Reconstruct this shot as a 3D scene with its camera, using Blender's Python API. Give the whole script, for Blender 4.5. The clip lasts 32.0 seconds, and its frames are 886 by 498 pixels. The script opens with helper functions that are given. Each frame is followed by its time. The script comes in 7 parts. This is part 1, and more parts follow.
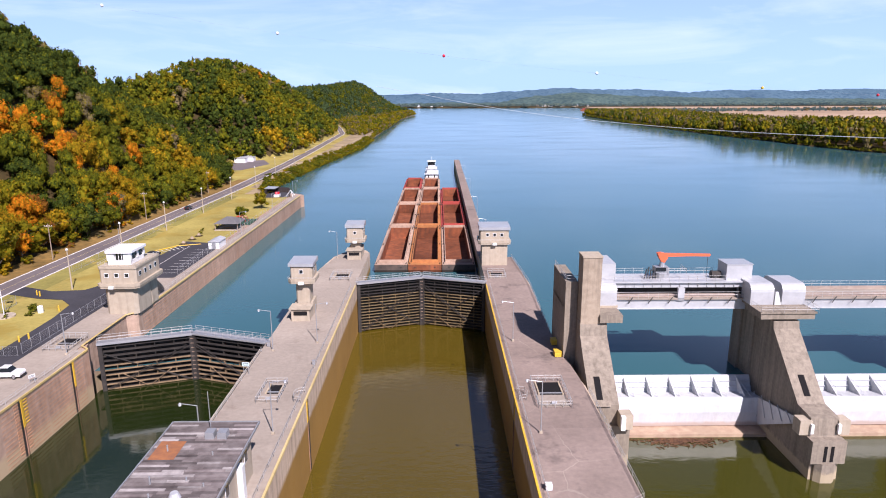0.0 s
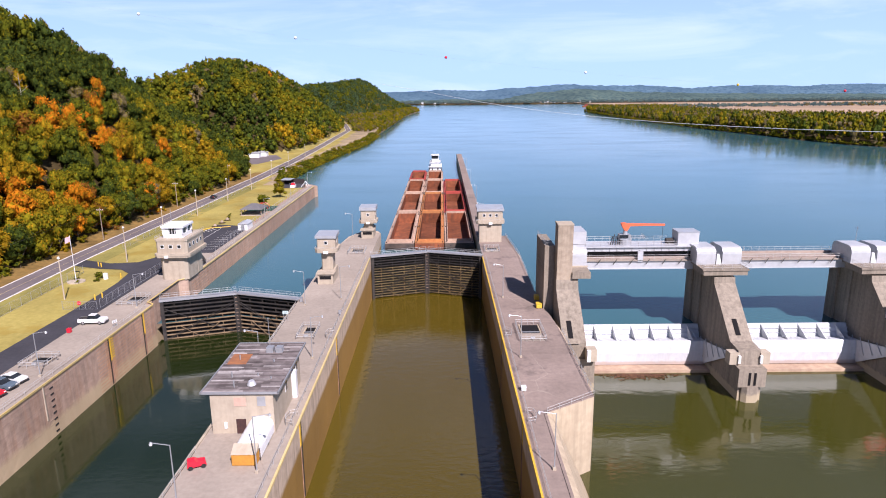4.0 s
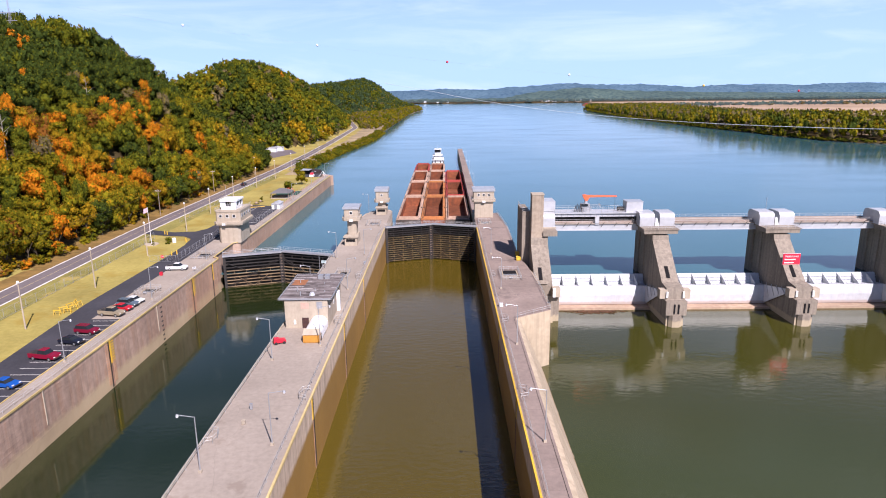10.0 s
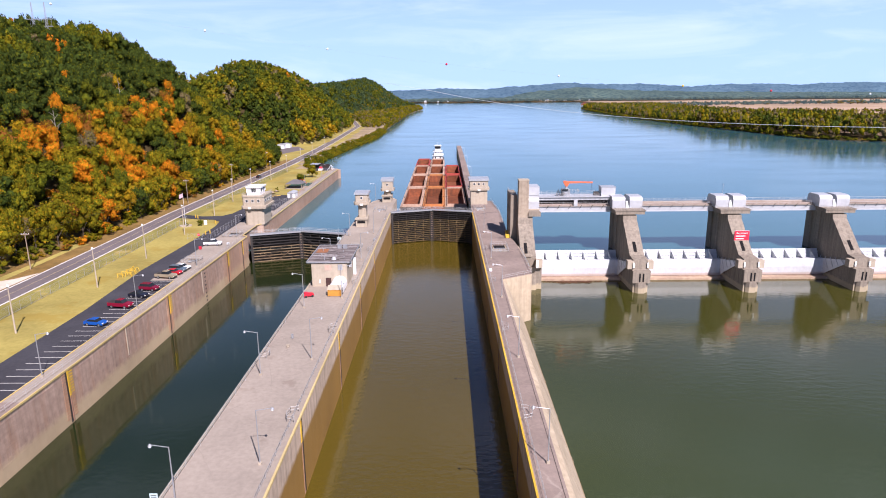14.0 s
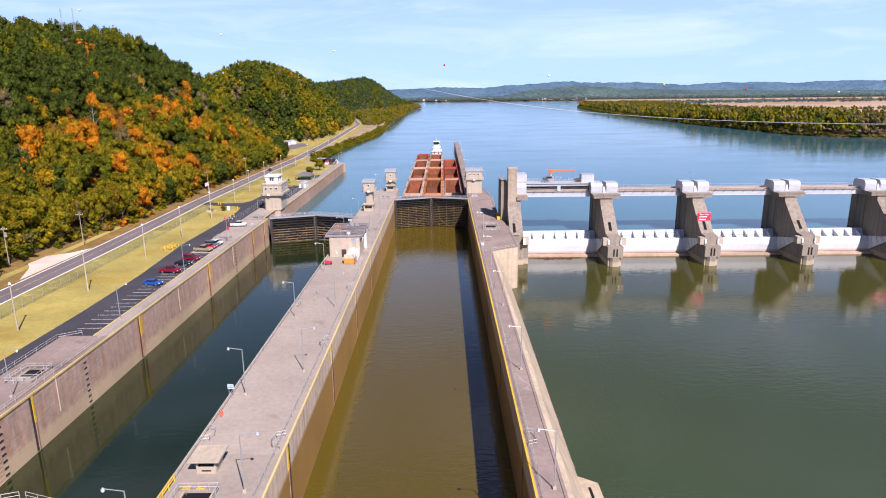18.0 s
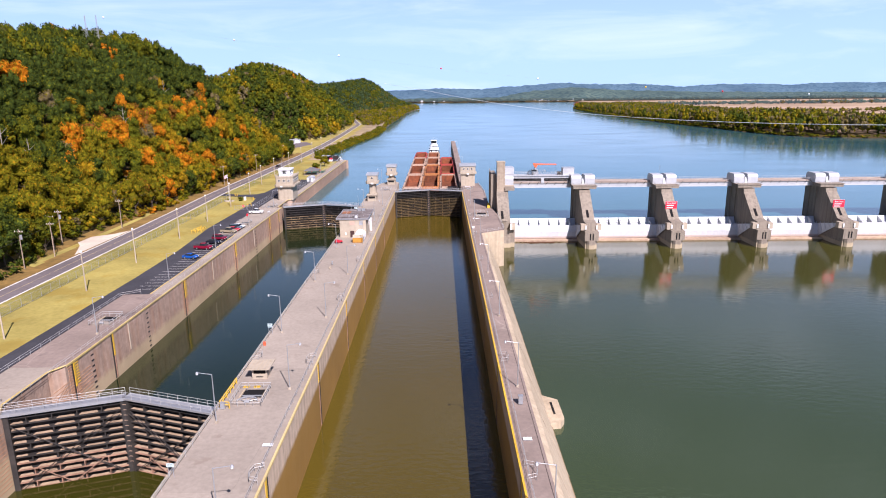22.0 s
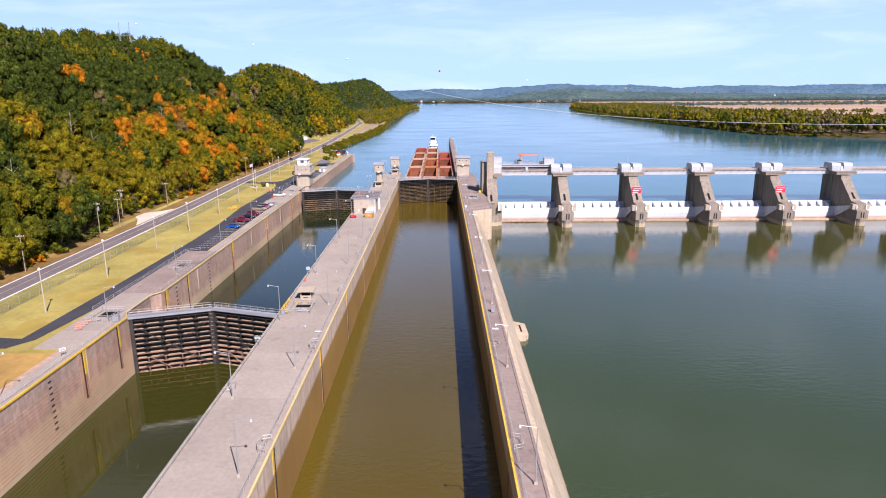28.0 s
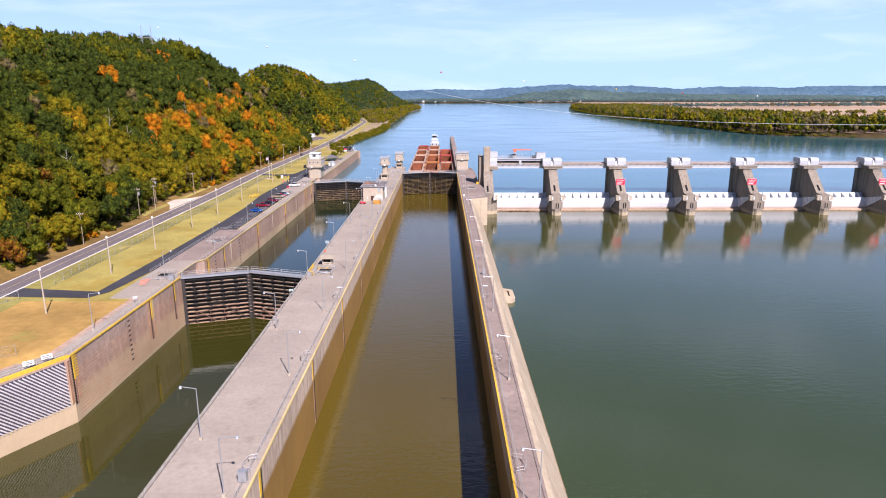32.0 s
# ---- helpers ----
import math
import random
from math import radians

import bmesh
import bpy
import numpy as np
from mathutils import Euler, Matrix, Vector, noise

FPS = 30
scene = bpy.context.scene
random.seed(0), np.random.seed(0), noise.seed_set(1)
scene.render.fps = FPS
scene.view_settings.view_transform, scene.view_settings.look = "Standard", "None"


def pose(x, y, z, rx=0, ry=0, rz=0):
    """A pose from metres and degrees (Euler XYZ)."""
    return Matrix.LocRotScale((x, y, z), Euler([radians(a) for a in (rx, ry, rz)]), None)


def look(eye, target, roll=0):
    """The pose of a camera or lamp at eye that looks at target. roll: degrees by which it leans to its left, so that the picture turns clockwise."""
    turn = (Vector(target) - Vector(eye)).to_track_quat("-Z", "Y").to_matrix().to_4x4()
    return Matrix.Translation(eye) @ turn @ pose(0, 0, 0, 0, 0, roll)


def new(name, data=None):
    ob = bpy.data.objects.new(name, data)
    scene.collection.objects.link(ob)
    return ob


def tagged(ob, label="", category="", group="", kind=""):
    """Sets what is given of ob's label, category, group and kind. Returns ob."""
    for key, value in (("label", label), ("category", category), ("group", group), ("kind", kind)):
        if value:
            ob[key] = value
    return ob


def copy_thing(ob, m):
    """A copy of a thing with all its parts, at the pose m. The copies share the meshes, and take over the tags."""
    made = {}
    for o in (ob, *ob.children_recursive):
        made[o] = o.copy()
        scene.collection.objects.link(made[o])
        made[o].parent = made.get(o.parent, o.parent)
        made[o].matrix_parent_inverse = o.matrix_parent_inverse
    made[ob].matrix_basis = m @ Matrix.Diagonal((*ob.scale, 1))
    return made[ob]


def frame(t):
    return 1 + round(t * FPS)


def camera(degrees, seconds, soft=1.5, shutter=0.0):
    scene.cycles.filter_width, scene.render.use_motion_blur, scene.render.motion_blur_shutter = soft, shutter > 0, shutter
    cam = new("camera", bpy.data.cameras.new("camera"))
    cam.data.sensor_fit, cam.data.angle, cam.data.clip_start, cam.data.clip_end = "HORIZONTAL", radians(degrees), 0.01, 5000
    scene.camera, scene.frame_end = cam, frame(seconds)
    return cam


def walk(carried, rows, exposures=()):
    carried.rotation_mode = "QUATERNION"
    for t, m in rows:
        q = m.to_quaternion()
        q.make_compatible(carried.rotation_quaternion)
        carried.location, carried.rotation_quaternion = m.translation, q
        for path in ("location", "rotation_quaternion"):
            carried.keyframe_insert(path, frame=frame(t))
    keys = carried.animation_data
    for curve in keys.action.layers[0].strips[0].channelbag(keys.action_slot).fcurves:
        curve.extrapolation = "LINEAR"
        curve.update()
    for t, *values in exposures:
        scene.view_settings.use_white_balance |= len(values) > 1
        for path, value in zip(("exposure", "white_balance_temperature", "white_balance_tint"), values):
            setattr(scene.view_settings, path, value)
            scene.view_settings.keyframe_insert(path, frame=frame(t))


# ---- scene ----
cam = camera(69.5, 32.0, soft=1.05)
PATH = [
    (0, (4.648, -159.41, 47.147), (4.661, -157.465, 46.68), -0.2),
    (3, (4.989, -179.247, 47.404), (4.991, -177.304, 46.93), -0.5),
    (6, (4.903, -200.511, 47.807), (4.9, -198.569, 47.329), -0.4),
    (9, (5.117, -222.321, 48.057), (5.111, -220.38, 47.578), -0.4),
    (11, (5.488, -236.739, 48.201), (5.48, -234.797, 47.722), -0.6),
    (13, (5.734, -251.645, 48.281), (5.725, -249.704, 47.801), -0.5),
    (17, (5.525, -280.931, 48.279), (5.521, -278.99, 47.797), -0.6),
    (19, (6.151, -295.044, 48.24), (6.148, -293.104, 47.755), -0.6),
    (22, (6.583, -317.348, 48.679), (6.586, -315.406, 48.198), -0.5),
    (24, (7.112, -332.165, 48.806), (7.114, -330.224, 48.325), -0.5),
    (25.5, (7.04, -343.027, 48.784), (7.045, -341.085, 48.304), -0.4),
    (28, (7.267, -361.346, 48.699), (7.273, -359.404, 48.219), -0.3),
    (30, (7.47, -376.89, 48.445), (7.473, -374.948, 47.967), -0.3),
    (31, (7.553, -384.396, 48.378), (7.558, -382.454, 47.901), -0.3),
    (32, (7.651, -391.352, 48.44), (7.653, -389.41, 47.961), -0.1),
]
walk(cam, [(t, look(eye, target, roll)) for t, eye, target, roll in PATH], exposures=[(0, 0.69, 5800, 26), (32, 0.77, 5800, 26)])

# ---------------------------------------------------------------- light
SUN = Vector((0.425, -0.912, 1.0)).normalized()
world = bpy.data.worlds.new("sky")
scene.world = world
world.use_nodes = True
wn, wl = world.node_tree.nodes, world.node_tree.links
wn.clear()
sky = wn.new("ShaderNodeTexSky")
sky.sky_type, sky.sun_disc = "NISHITA", False
sky.sun_elevation, sky.sun_rotation = math.asin(SUN.z), math.atan2(SUN.x, SUN.y)
sky.air_density, sky.dust_density, sky.ozone_density = 1.0, 0.1, 3.0
# thin cirrus, over the whole sky
wc = wn.new("ShaderNodeTexCoord")
wm = wn.new("ShaderNodeMapping")
wm.inputs["Scale"].default_value = (1.2, 1.2, 7.0)
wm.inputs["Rotation"].default_value = (0.10, 0.12, 0.3)
wz = wn.new("ShaderNodeTexNoise")
wz.inputs["Scale"].default_value, wz.inputs["Detail"].default_value = 2.6, 7
wz.inputs["Roughness"].default_value, wz.inputs["Distortion"].default_value = 0.6, 0.6
wr = wn.new("ShaderNodeMapRange")
wr.inputs["From Min"].default_value, wr.inputs["From Max"].default_value = 0.47, 0.72
wr.inputs["To Max"].default_value = 0.36
wx = wn.new("ShaderNodeMixRGB")
wx.inputs["Color2"].default_value = (13.2, 14.5, 15.8, 1)
bg = wn.new("ShaderNodeBackground")
bg.inputs["Strength"].default_value = 0.051
wo = wn.new("ShaderNodeOutputWorld")
wl.new(wc.outputs["Generated"], wm.inputs["Vector"])
wl.new(wm.outputs["Vector"], wz.inputs["Vector"])
wl.new(wz.outputs["Fac"], wr.inputs["Value"])
wl.new(wr.outputs["Result"], wx.inputs["Fac"])
wt_ = wn.new("ShaderNodeMixRGB")
wt_.blend_type = "MULTIPLY"
wt_.inputs["Fac"].default_value, wt_.inputs["Color2"].default_value = 1.0, (0.20, 0.35, 0.56, 1)
wl.new(sky.outputs["Color"], wt_.inputs["Color1"])
# pale haze towards the horizon, all the way round
hs = wn.new("ShaderNodeSeparateXYZ")
hr = wn.new("ShaderNodeMapRange")
hr.interpolation_type = "SMOOTHSTEP"
for k_, v_ in zip(("From Min", "From Max", "To Min", "To Max"), (0.0, 0.48, 0.90, 0.0)):
    hr.inputs[k_].default_value = v_
hz = wn.new("ShaderNodeMixRGB")
hz.inputs["Color2"].default_value = (7.6, 10.9, 14.5, 1)
wl.new(wc.outputs["Generated"], hs.inputs[0])
wl.new(hs.outputs["Z"], hr.inputs["Value"])
wl.new(hr.outputs["Result"], hz.inputs["Fac"])
wl.new(wt_.outputs["Color"], hz.inputs["Color1"])
wl.new(hz.outputs["Color"], wx.inputs["Color1"])
wl.new(wx.outputs["Color"], bg.inputs["Color"])
wl.new(bg.outputs["Background"], wo.inputs["Surface"])

sun = new("sun", bpy.data.lights.new("sun", "SUN"))
sun.data.energy, sun.data.angle, sun.data.color = 5.0, radians(0.53), (1.0, 0.91, 0.77)
sun.matrix_world = look(SUN * 300, (0, 0, 0))


# ---------------------------------------------------------------- materials
def mat(name, c1, c2, scale=1.0, rough=0.85, metal=0.0, bump=0.15, big=0.05, amount=0.25, rand=0.0, isle=0.0,
        streak=0.0, wet=None, speck=None, rust=0.0, crack=None):
    """A weathered surface: two colours mixed by a fine noise, a slow noise that shifts its value, run-down streaks,
    a wet band under a level (colour, top, depth of its ragged edge), patches of a third colour, rust runs, wandering cracks."""
    m = bpy.data.materials.new(name)
    m.use_nodes = True
    n, l = m.node_tree.nodes, m.node_tree.links
    b = n["Principled BSDF"]
    g = n.new("ShaderNodeNewGeometry")

    def tex(sc, vec=None, detail=5.0, rough_=0.6):
        t = n.new("ShaderNodeTexNoise")
        t.inputs["Scale"].default_value, t.inputs["Detail"].default_value = sc, detail
        t.inputs["Roughness"].default_value = rough_
        l.new(vec or g.outputs["Position"], t.inputs["Vector"])
        return t

    def ranged(src, a, b_, c, d):
        r = n.new("ShaderNodeMapRange")
        for k, v in zip(("From Min", "From Max", "To Min", "To Max"), (a, b_, c, d)):
            r.inputs[k].default_value = v
        l.new(src, r.inputs["Value"])
        return r.outputs["Result"]

    def mixed(f, a, b_, kind="MIX"):
        x = n.new("ShaderNodeMixRGB")
        x.blend_type = kind
        for k, v in (("Fac", f), ("Color1", a), ("Color2", b_)):
            if hasattr(v, "is_linked"):
                l.new(v, x.inputs[k])
            elif k == "Fac":
                x.inputs[k].default_value = v
            else:
                x.inputs[k].default_value = (*v, 1)
        return x.outputs["Color"]

    fine = tex(scale)
    col = mixed(ranged(fine.outputs["Fac"], 0.3, 0.7, 0, 1), c1, c2)
    slow = tex(big, detail=3.0)
    val = ranged(slow.outputs["Fac"], 0.3, 0.7, 1 - amount, 1 + amount)
    if rand or isle:
        o = n.new("ShaderNodeObjectInfo").outputs["Random"] if rand else g.outputs["Random Per Island"]
        k = rand or isle
        mu = n.new("ShaderNodeMath")
        mu.operation = "MULTIPLY"
        l.new(val, mu.inputs[0])
        l.new(ranged(o, 0, 1, 1 - k, 1 + k), mu.inputs[1])
        val = mu.outputs[0]
    if speck:
        s = tex(speck[1], detail=4.0, rough_=0.7)
        col = mixed(ranged(s.outputs["Fac"], speck[2], speck[2] + 0.08, 0, 1), col, speck[0])
    if streak:
        mp = n.new("ShaderNodeMapping")
        mp.inputs["Scale"].default_value = (0.9, 0.9, 0.05)
        l.new(g.outputs["Position"], mp.inputs["Vector"])
        st = tex(1.0, mp.outputs["Vector"], 6.0, 0.7)
        col = mixed(ranged(st.outputs["Fac"], 0.45, 0.75, 0, streak), col, (0.055, 0.045, 0.035))
    if rust:
        mp = n.new("ShaderNodeMapping")
        mp.inputs["Scale"].default_value, mp.inputs["Location"].default_value = (0.35, 0.35, 0.03), (7, 3, 1)
        l.new(g.outputs["Position"], mp.inputs["Vector"])
        ru = tex(1.6, mp.outputs["Vector"], 6.0, 0.65)
        col = mixed(ranged(ru.outputs["Fac"], 0.50, 0.72, 0, rust), col, (0.36, 0.16, 0.065))
    if crack:
        wob = tex(0.35, detail=3.0)
        ofs = n.new("ShaderNodeMixRGB")
        ofs.blend_type, ofs.inputs["Fac"].default_value = "ADD", 1.6
        l.new(g.outputs["Position"], ofs.inputs["Color1"])
        l.new(wob.outputs["Color"], ofs.inputs["Color2"])
        vo = n.new("ShaderNodeTexVoronoi")
        vo.feature, vo.inputs["Scale"].default_value = "DISTANCE_TO_EDGE", crack[1]
        l.new(ofs.outputs["Color"], vo.inputs["Vector"])
        gate = ranged(tex(0.06, detail=2.0).outputs["Fac"], 0.42, 0.62, 0, crack[3])
        line = n.new("ShaderNodeMath")
        line.operation = "MULTIPLY"
        l.new(ranged(vo.outputs["Distance"], 0.0, crack[2], 1, 0), line.inputs[0])
        l.new(gate, line.inputs[1])
        col = mixed(line.outputs[0], col, crack[0])
    if wet:
        sp = n.new("ShaderNodeSeparateXYZ")
        l.new(g.outputs["Position"], sp.inputs[0])
        ad = n.new("ShaderNodeMath")
        ad.operation = "MULTIPLY_ADD"
        l.new(fine.outputs["Fac"], ad.inputs[0])
        ad.inputs[1].default_value = wet[2]
        l.new(sp.outputs["Z"], ad.inputs[2])
        f = ranged(ad.outputs[0], wet[1], wet[1] + (wet[4] if len(wet) > 4 else 0.5), wet[3], 0)
        col = mixed(f, col, wet[0])
    fin = mixed(1.0, col, (1, 1, 1), "MULTIPLY")
    l.new(val, fin.node.inputs["Color2"])
    l.new(fin, b.inputs["Base Color"])
    b.inputs["Roughness"].default_value, b.inputs["Metallic"].default_value = rough, metal
    if rough >= 0.85:
        b.inputs["Specular IOR Level"].default_value = 0.2
    if bump:
        bp = n.new("ShaderNodeBump")
        bp.inputs["Strength"].default_value, bp.inputs["Distance"].default_value = bump, 0.3 / max(scale, 0.3)
        l.new(fine.outputs["Fac"], bp.inputs["Height"])
        l.new(bp.outputs["Normal"], b.inputs["Normal"])
    return m


def water_mat(name, deep, murk, wave, height, rough, ior=1.6, clear=None):
    """River water. clear: the colour that it takes on downstream, and the stretch over which it changes."""
    m = bpy.data.materials.new(name)
    m.use_nodes = True
    n, l = m.node_tree.nodes, m.node_tree.links
    b = n["Principled BSDF"]
    g = n.new("ShaderNodeNewGeometry")
    big = n.new("ShaderNodeTexNoise")
    big.inputs["Scale"].default_value, big.inputs["Detail"].default_value = 0.012, 4
    l.new(g.outputs["Position"], big.inputs["Vector"])
    ramp = n.new("ShaderNodeMapRange")
    ramp.inputs["From Min"].default_value, ramp.inputs["From Max"].default_value = 0.35, 0.7
    l.new(big.outputs["Fac"], ramp.inputs["Value"])
    mx = n.new("ShaderNodeMixRGB")
    mx.inputs["Color1"].default_value, mx.inputs["Color2"].default_value = (*deep, 1), (*murk, 1)
    l.new(ramp.outputs["Result"], mx.inputs["Fac"])
    l.new(mx.outputs["Color"], b.inputs["Base Color"])
    if clear:
        sp = n.new("ShaderNodeSeparateXYZ")
        l.new(g.outputs["Position"], sp.inputs[0])
        wander = n.new("ShaderNodeMath")
        wander.operation, wander.inputs[1].default_value = "MULTIPLY_ADD", 90.0
        l.new(big.outputs["Fac"], wander.inputs[0])
        l.new(sp.outputs["Y"], wander.inputs[2])
        downstream_mix = n.new("ShaderNodeMapRange")
        downstream_mix.interpolation_type = "SMOOTHSTEP"
        for k, v in zip(("From Min", "From Max", "To Min", "To Max"), (clear[2] + 45, clear[1] + 45, 1.0, 0.0)):
            downstream_mix.inputs[k].default_value = v
        l.new(wander.outputs[0], downstream_mix.inputs["Value"])
        m3 = n.new("ShaderNodeMixRGB")
        m3.inputs["Color2"].default_value = (*clear[0], 1)
        l.new(downstream_mix.outputs["Result"], m3.inputs["Fac"])
        l.new(mx.outputs["Color"], m3.inputs["Color1"])
        l.new(m3.outputs["Color"], b.inputs["Base Color"])
    b.inputs["IOR"].default_value = ior
    # wind puffs roughen some patches more than others
    puff = n.new("ShaderNodeTexNoise")
    puff.inputs["Scale"].default_value, puff.inputs["Detail"].default_value = 0.025, 4
    mp = n.new("ShaderNodeMapping")
    mp.inputs["Scale"].default_value = (0.5, 1.6, 1)
    l.new(g.outputs["Position"], mp.inputs["Vector"])
    l.new(mp.outputs["Vector"], puff.inputs["Vector"])
    pr = n.new("ShaderNodeMapRange")
    pr.inputs["From Min"].default_value, pr.inputs["From Max"].default_value = 0.35, 0.7
    pr.inputs["To Min"].default_value, pr.inputs["To Max"].default_value = rough, rough * 1.7
    l.new(puff.outputs["Fac"], pr.inputs["Value"])
    l.new(pr.outputs["Result"], b.inputs["Roughness"])
    rip = n.new("ShaderNodeTexNoise")
    rip.inputs["Scale"].default_value, rip.inputs["Detail"].default_value = wave, 5
    m2 = n.new("ShaderNodeMapping")
    m2.inputs["Scale"].default_value = (0.55, 1.0, 1)
    l.new(g.outputs["Position"], m2.inputs["Vector"])
    l.new(m2.outputs["Vector"], rip.inputs["Vector"])
    bp = n.new("ShaderNodeBump")
    bp.inputs["Strength"].default_value, bp.inputs["Distance"].default_value = height, 0.12
    l.new(rip.outputs["Fac"], bp.inputs["Height"])
    l.new(bp.outputs["Normal"], b.inputs["Normal"])
    return m


def plain(name, c, rough=0.5, metal=0.0, vary=0.08):
    return mat(name, c, tuple(v * (1 - vary) for v in c), 2.5, rough, metal, 0.03, 0.3, vary)


CONC = mat("concrete", (0.42, 0.345, 0.262), (0.30, 0.24, 0.18), 0.8, 0.9, bump=0.25, amount=0.16, streak=0.55)
CONC_WET = mat("concrete_wall_with_wet_band", (0.58, 0.46, 0.345), (0.46, 0.355, 0.26), 0.7, 0.8, bump=0.25, amount=0.15,
               streak=0.6, wet=((0.25, 0.136, 0.014), -4.3, 1.0, 0.95, 0.9))
CONC_LAND = mat("concrete_wall_stained", (0.49, 0.352, 0.268), (0.35, 0.248, 0.190), 0.8, 0.88, bump=0.25, amount=0.16,
                streak=0.38, rust=0.45, wet=((0.50, 0.39, 0.245), -7.2, 1.6, 0.85, 1.4))
DECK = mat("deck_concrete", (0.355, 0.304, 0.254), (0.29, 0.246, 0.206), 1.3, 0.9, bump=0.15, big=0.09, amount=0.11, rand=0.06,
           speck=((0.27, 0.222, 0.182), 0.16, 0.60), crack=((0.20, 0.165, 0.14), 0.07, 0.006, 0.4))
DECK_DARK = mat("stained_deck_concrete", (0.285, 0.222, 0.190), (0.225, 0.176, 0.152), 1.2, 0.9, bump=0.15, big=0.10, amount=0.13, rand=0.07,
                speck=((0.175, 0.138, 0.122), 0.13, 0.58), crack=((0.38, 0.32, 0.27), 0.09, 0.008, 0.6))
CONC_PALE = mat("pale_plain_concrete", (0.50, 0.41, 0.29), (0.40, 0.32, 0.225), 0.6, 0.9, bump=0.2, amount=0.15, streak=0.3)
PIER = mat("pier_concrete", (0.300, 0.255, 0.203), (0.22, 0.186, 0.148), 1.6, 0.9, bump=0.2, amount=0.12, streak=0.6,
           wet=((0.44, 0.36, 0.24), -11.4, 1.4, 0.75))
STEEL_BLACK = mat("black_gate_steel", (0.020, 0.018, 0.018), (0.04, 0.033, 0.028), 1.2, 0.75, 0.0, 0.1, 0.3, 0.3)
GATE_MUD = mat("silted_gate_steel", (0.30, 0.21, 0.125), (0.16, 0.115, 0.07), 1.2, 0.85, 0.0, 0.2, 0.3, 0.3)
RUST_WOOD = mat("rusty_gate_steel", (0.36, 0.215, 0.15), (0.23, 0.14, 0.10), 1.0, 0.85, 0.0, 0.2, 0.3, 0.3)
GALV = plain("galvanised_steel", (0.43, 0.44, 0.46), 0.45, 0.5)
RAIL = plain("grey_rail_paint", (0.46, 0.45, 0.44), 0.5, 0.2)
PALE_YELLOW = mat("faded_yellow_edge", (0.62, 0.49, 0.22), (0.50, 0.38, 0.17), 2.0, 0.6, amount=0.2)
YELLOW = mat("yellow_edge_paint", (0.72, 0.47, 0.035), (0.55, 0.33, 0.03), 2.0, 0.6, amount=0.2)
WHITE = mat("white_paint", (0.78, 0.79, 0.8), (0.68, 0.69, 0.7), 1.5, 0.45, amount=0.08)
GATE_WHITE = mat("white_gate_paint", (0.60, 0.615, 0.64), (0.50, 0.52, 0.55), 0.7, 0.5, amount=0.10, streak=0.14, rust=0.10,
                 wet=((0.42, 0.33, 0.28), -11.9, 0.8, 0.85))
ROOF_METAL = plain("grey_roof_metal", (0.45, 0.47, 0.5), 0.4, 0.3)
ROOF_TAR = mat("weathered_flat_roof", (0.10, 0.082, 0.08), (0.20, 0.175, 0.17), 0.6, 0.9, bump=0.15, big=0.2, amount=0.25, rand=0.42,
               speck=((0.30, 0.14, 0.06), 0.13, 0.66))
BUFF = mat("buff_concrete_block", (0.46, 0.392, 0.305), (0.385, 0.325, 0.25), 0.9, 0.9, bump=0.15, amount=0.1, streak=0.25)
# near-black fill: the shade inside openings is put into the colour
SHADE_FILL = plain("opening_shade_fill", (0.012, 0.011, 0.012), 0.95)
GLASS = plain("dark_window_glass", (0.02, 0.024, 0.028), 0.06)
ASPHALT = mat("dark_asphalt", (0.045, 0.045, 0.055), (0.06, 0.058, 0.066), 1.5, 0.9, bump=0.1, big=0.08, amount=0.2)
ROADMAT = mat("worn_road_asphalt", (0.175, 0.148, 0.15), (0.13, 0.11, 0.114), 0.8, 0.9, bump=0.1, big=0.04, amount=0.15)
PAINTLINE = plain("white_line_paint", (0.72, 0.7, 0.66), 0.7)
DRYGRASS = mat("parched_grass", (0.40, 0.245, 0.075), (0.30, 0.19, 0.055), 0.5, 0.95, bump=0.3, big=0.06, amount=0.25, speck=((0.33, 0.26, 0.07), 0.07, 0.58))
GRASS = mat("dry_mown_grass", (0.365, 0.295, 0.085), (0.275, 0.230, 0.060), 0.9, 0.95, bump=0.3, big=0.045, amount=0.25,
            speck=((0.30, 0.225, 0.05), 0.07, 0.52))
VERGE = mat("brown_weedy_verge", (0.26, 0.155, 0.045), (0.14, 0.095, 0.03), 0.5, 0.95, bump=0.4, big=0.08, amount=0.3)
LITTER = mat("leaf_litter", (0.075, 0.050, 0.018), (0.04, 0.030, 0.011), 0.4, 0.95, bump=0.4, big=0.05, amount=0.3)
FIELD = mat("dry_field", (0.42, 0.30, 0.21), (0.33, 0.235, 0.15), 0.02, 0.95, bump=0.1, big=0.004, amount=0.25)
RIPRAP = mat("stony_bank", (0.38, 0.29, 0.19), (0.20, 0.155, 0.08), 0.35, 0.95, bump=0.5, big=0.05, amount=0.3)
BED = plain("river_bed", (0.07, 0.06, 0.03), 0.95)
HULL_RUST = mat("rusted_barge_steel", (0.27, 0.085, 0.036), (0.14, 0.048, 0.026), 0.6, 0.85, bump=0.2, big=0.1, amount=0.3, rand=0.25, streak=0.55)
HULL_DARK = mat("dark_barge_side", (0.10, 0.07, 0.055), (0.055, 0.045, 0.04), 0.7, 0.8, bump=0.15, big=0.2, amount=0.3)
COAM_PALE = mat("pale_worn_coaming", (0.50, 0.36, 0.27), (0.34, 0.22, 0.16), 0.9, 0.8, amount=0.2)
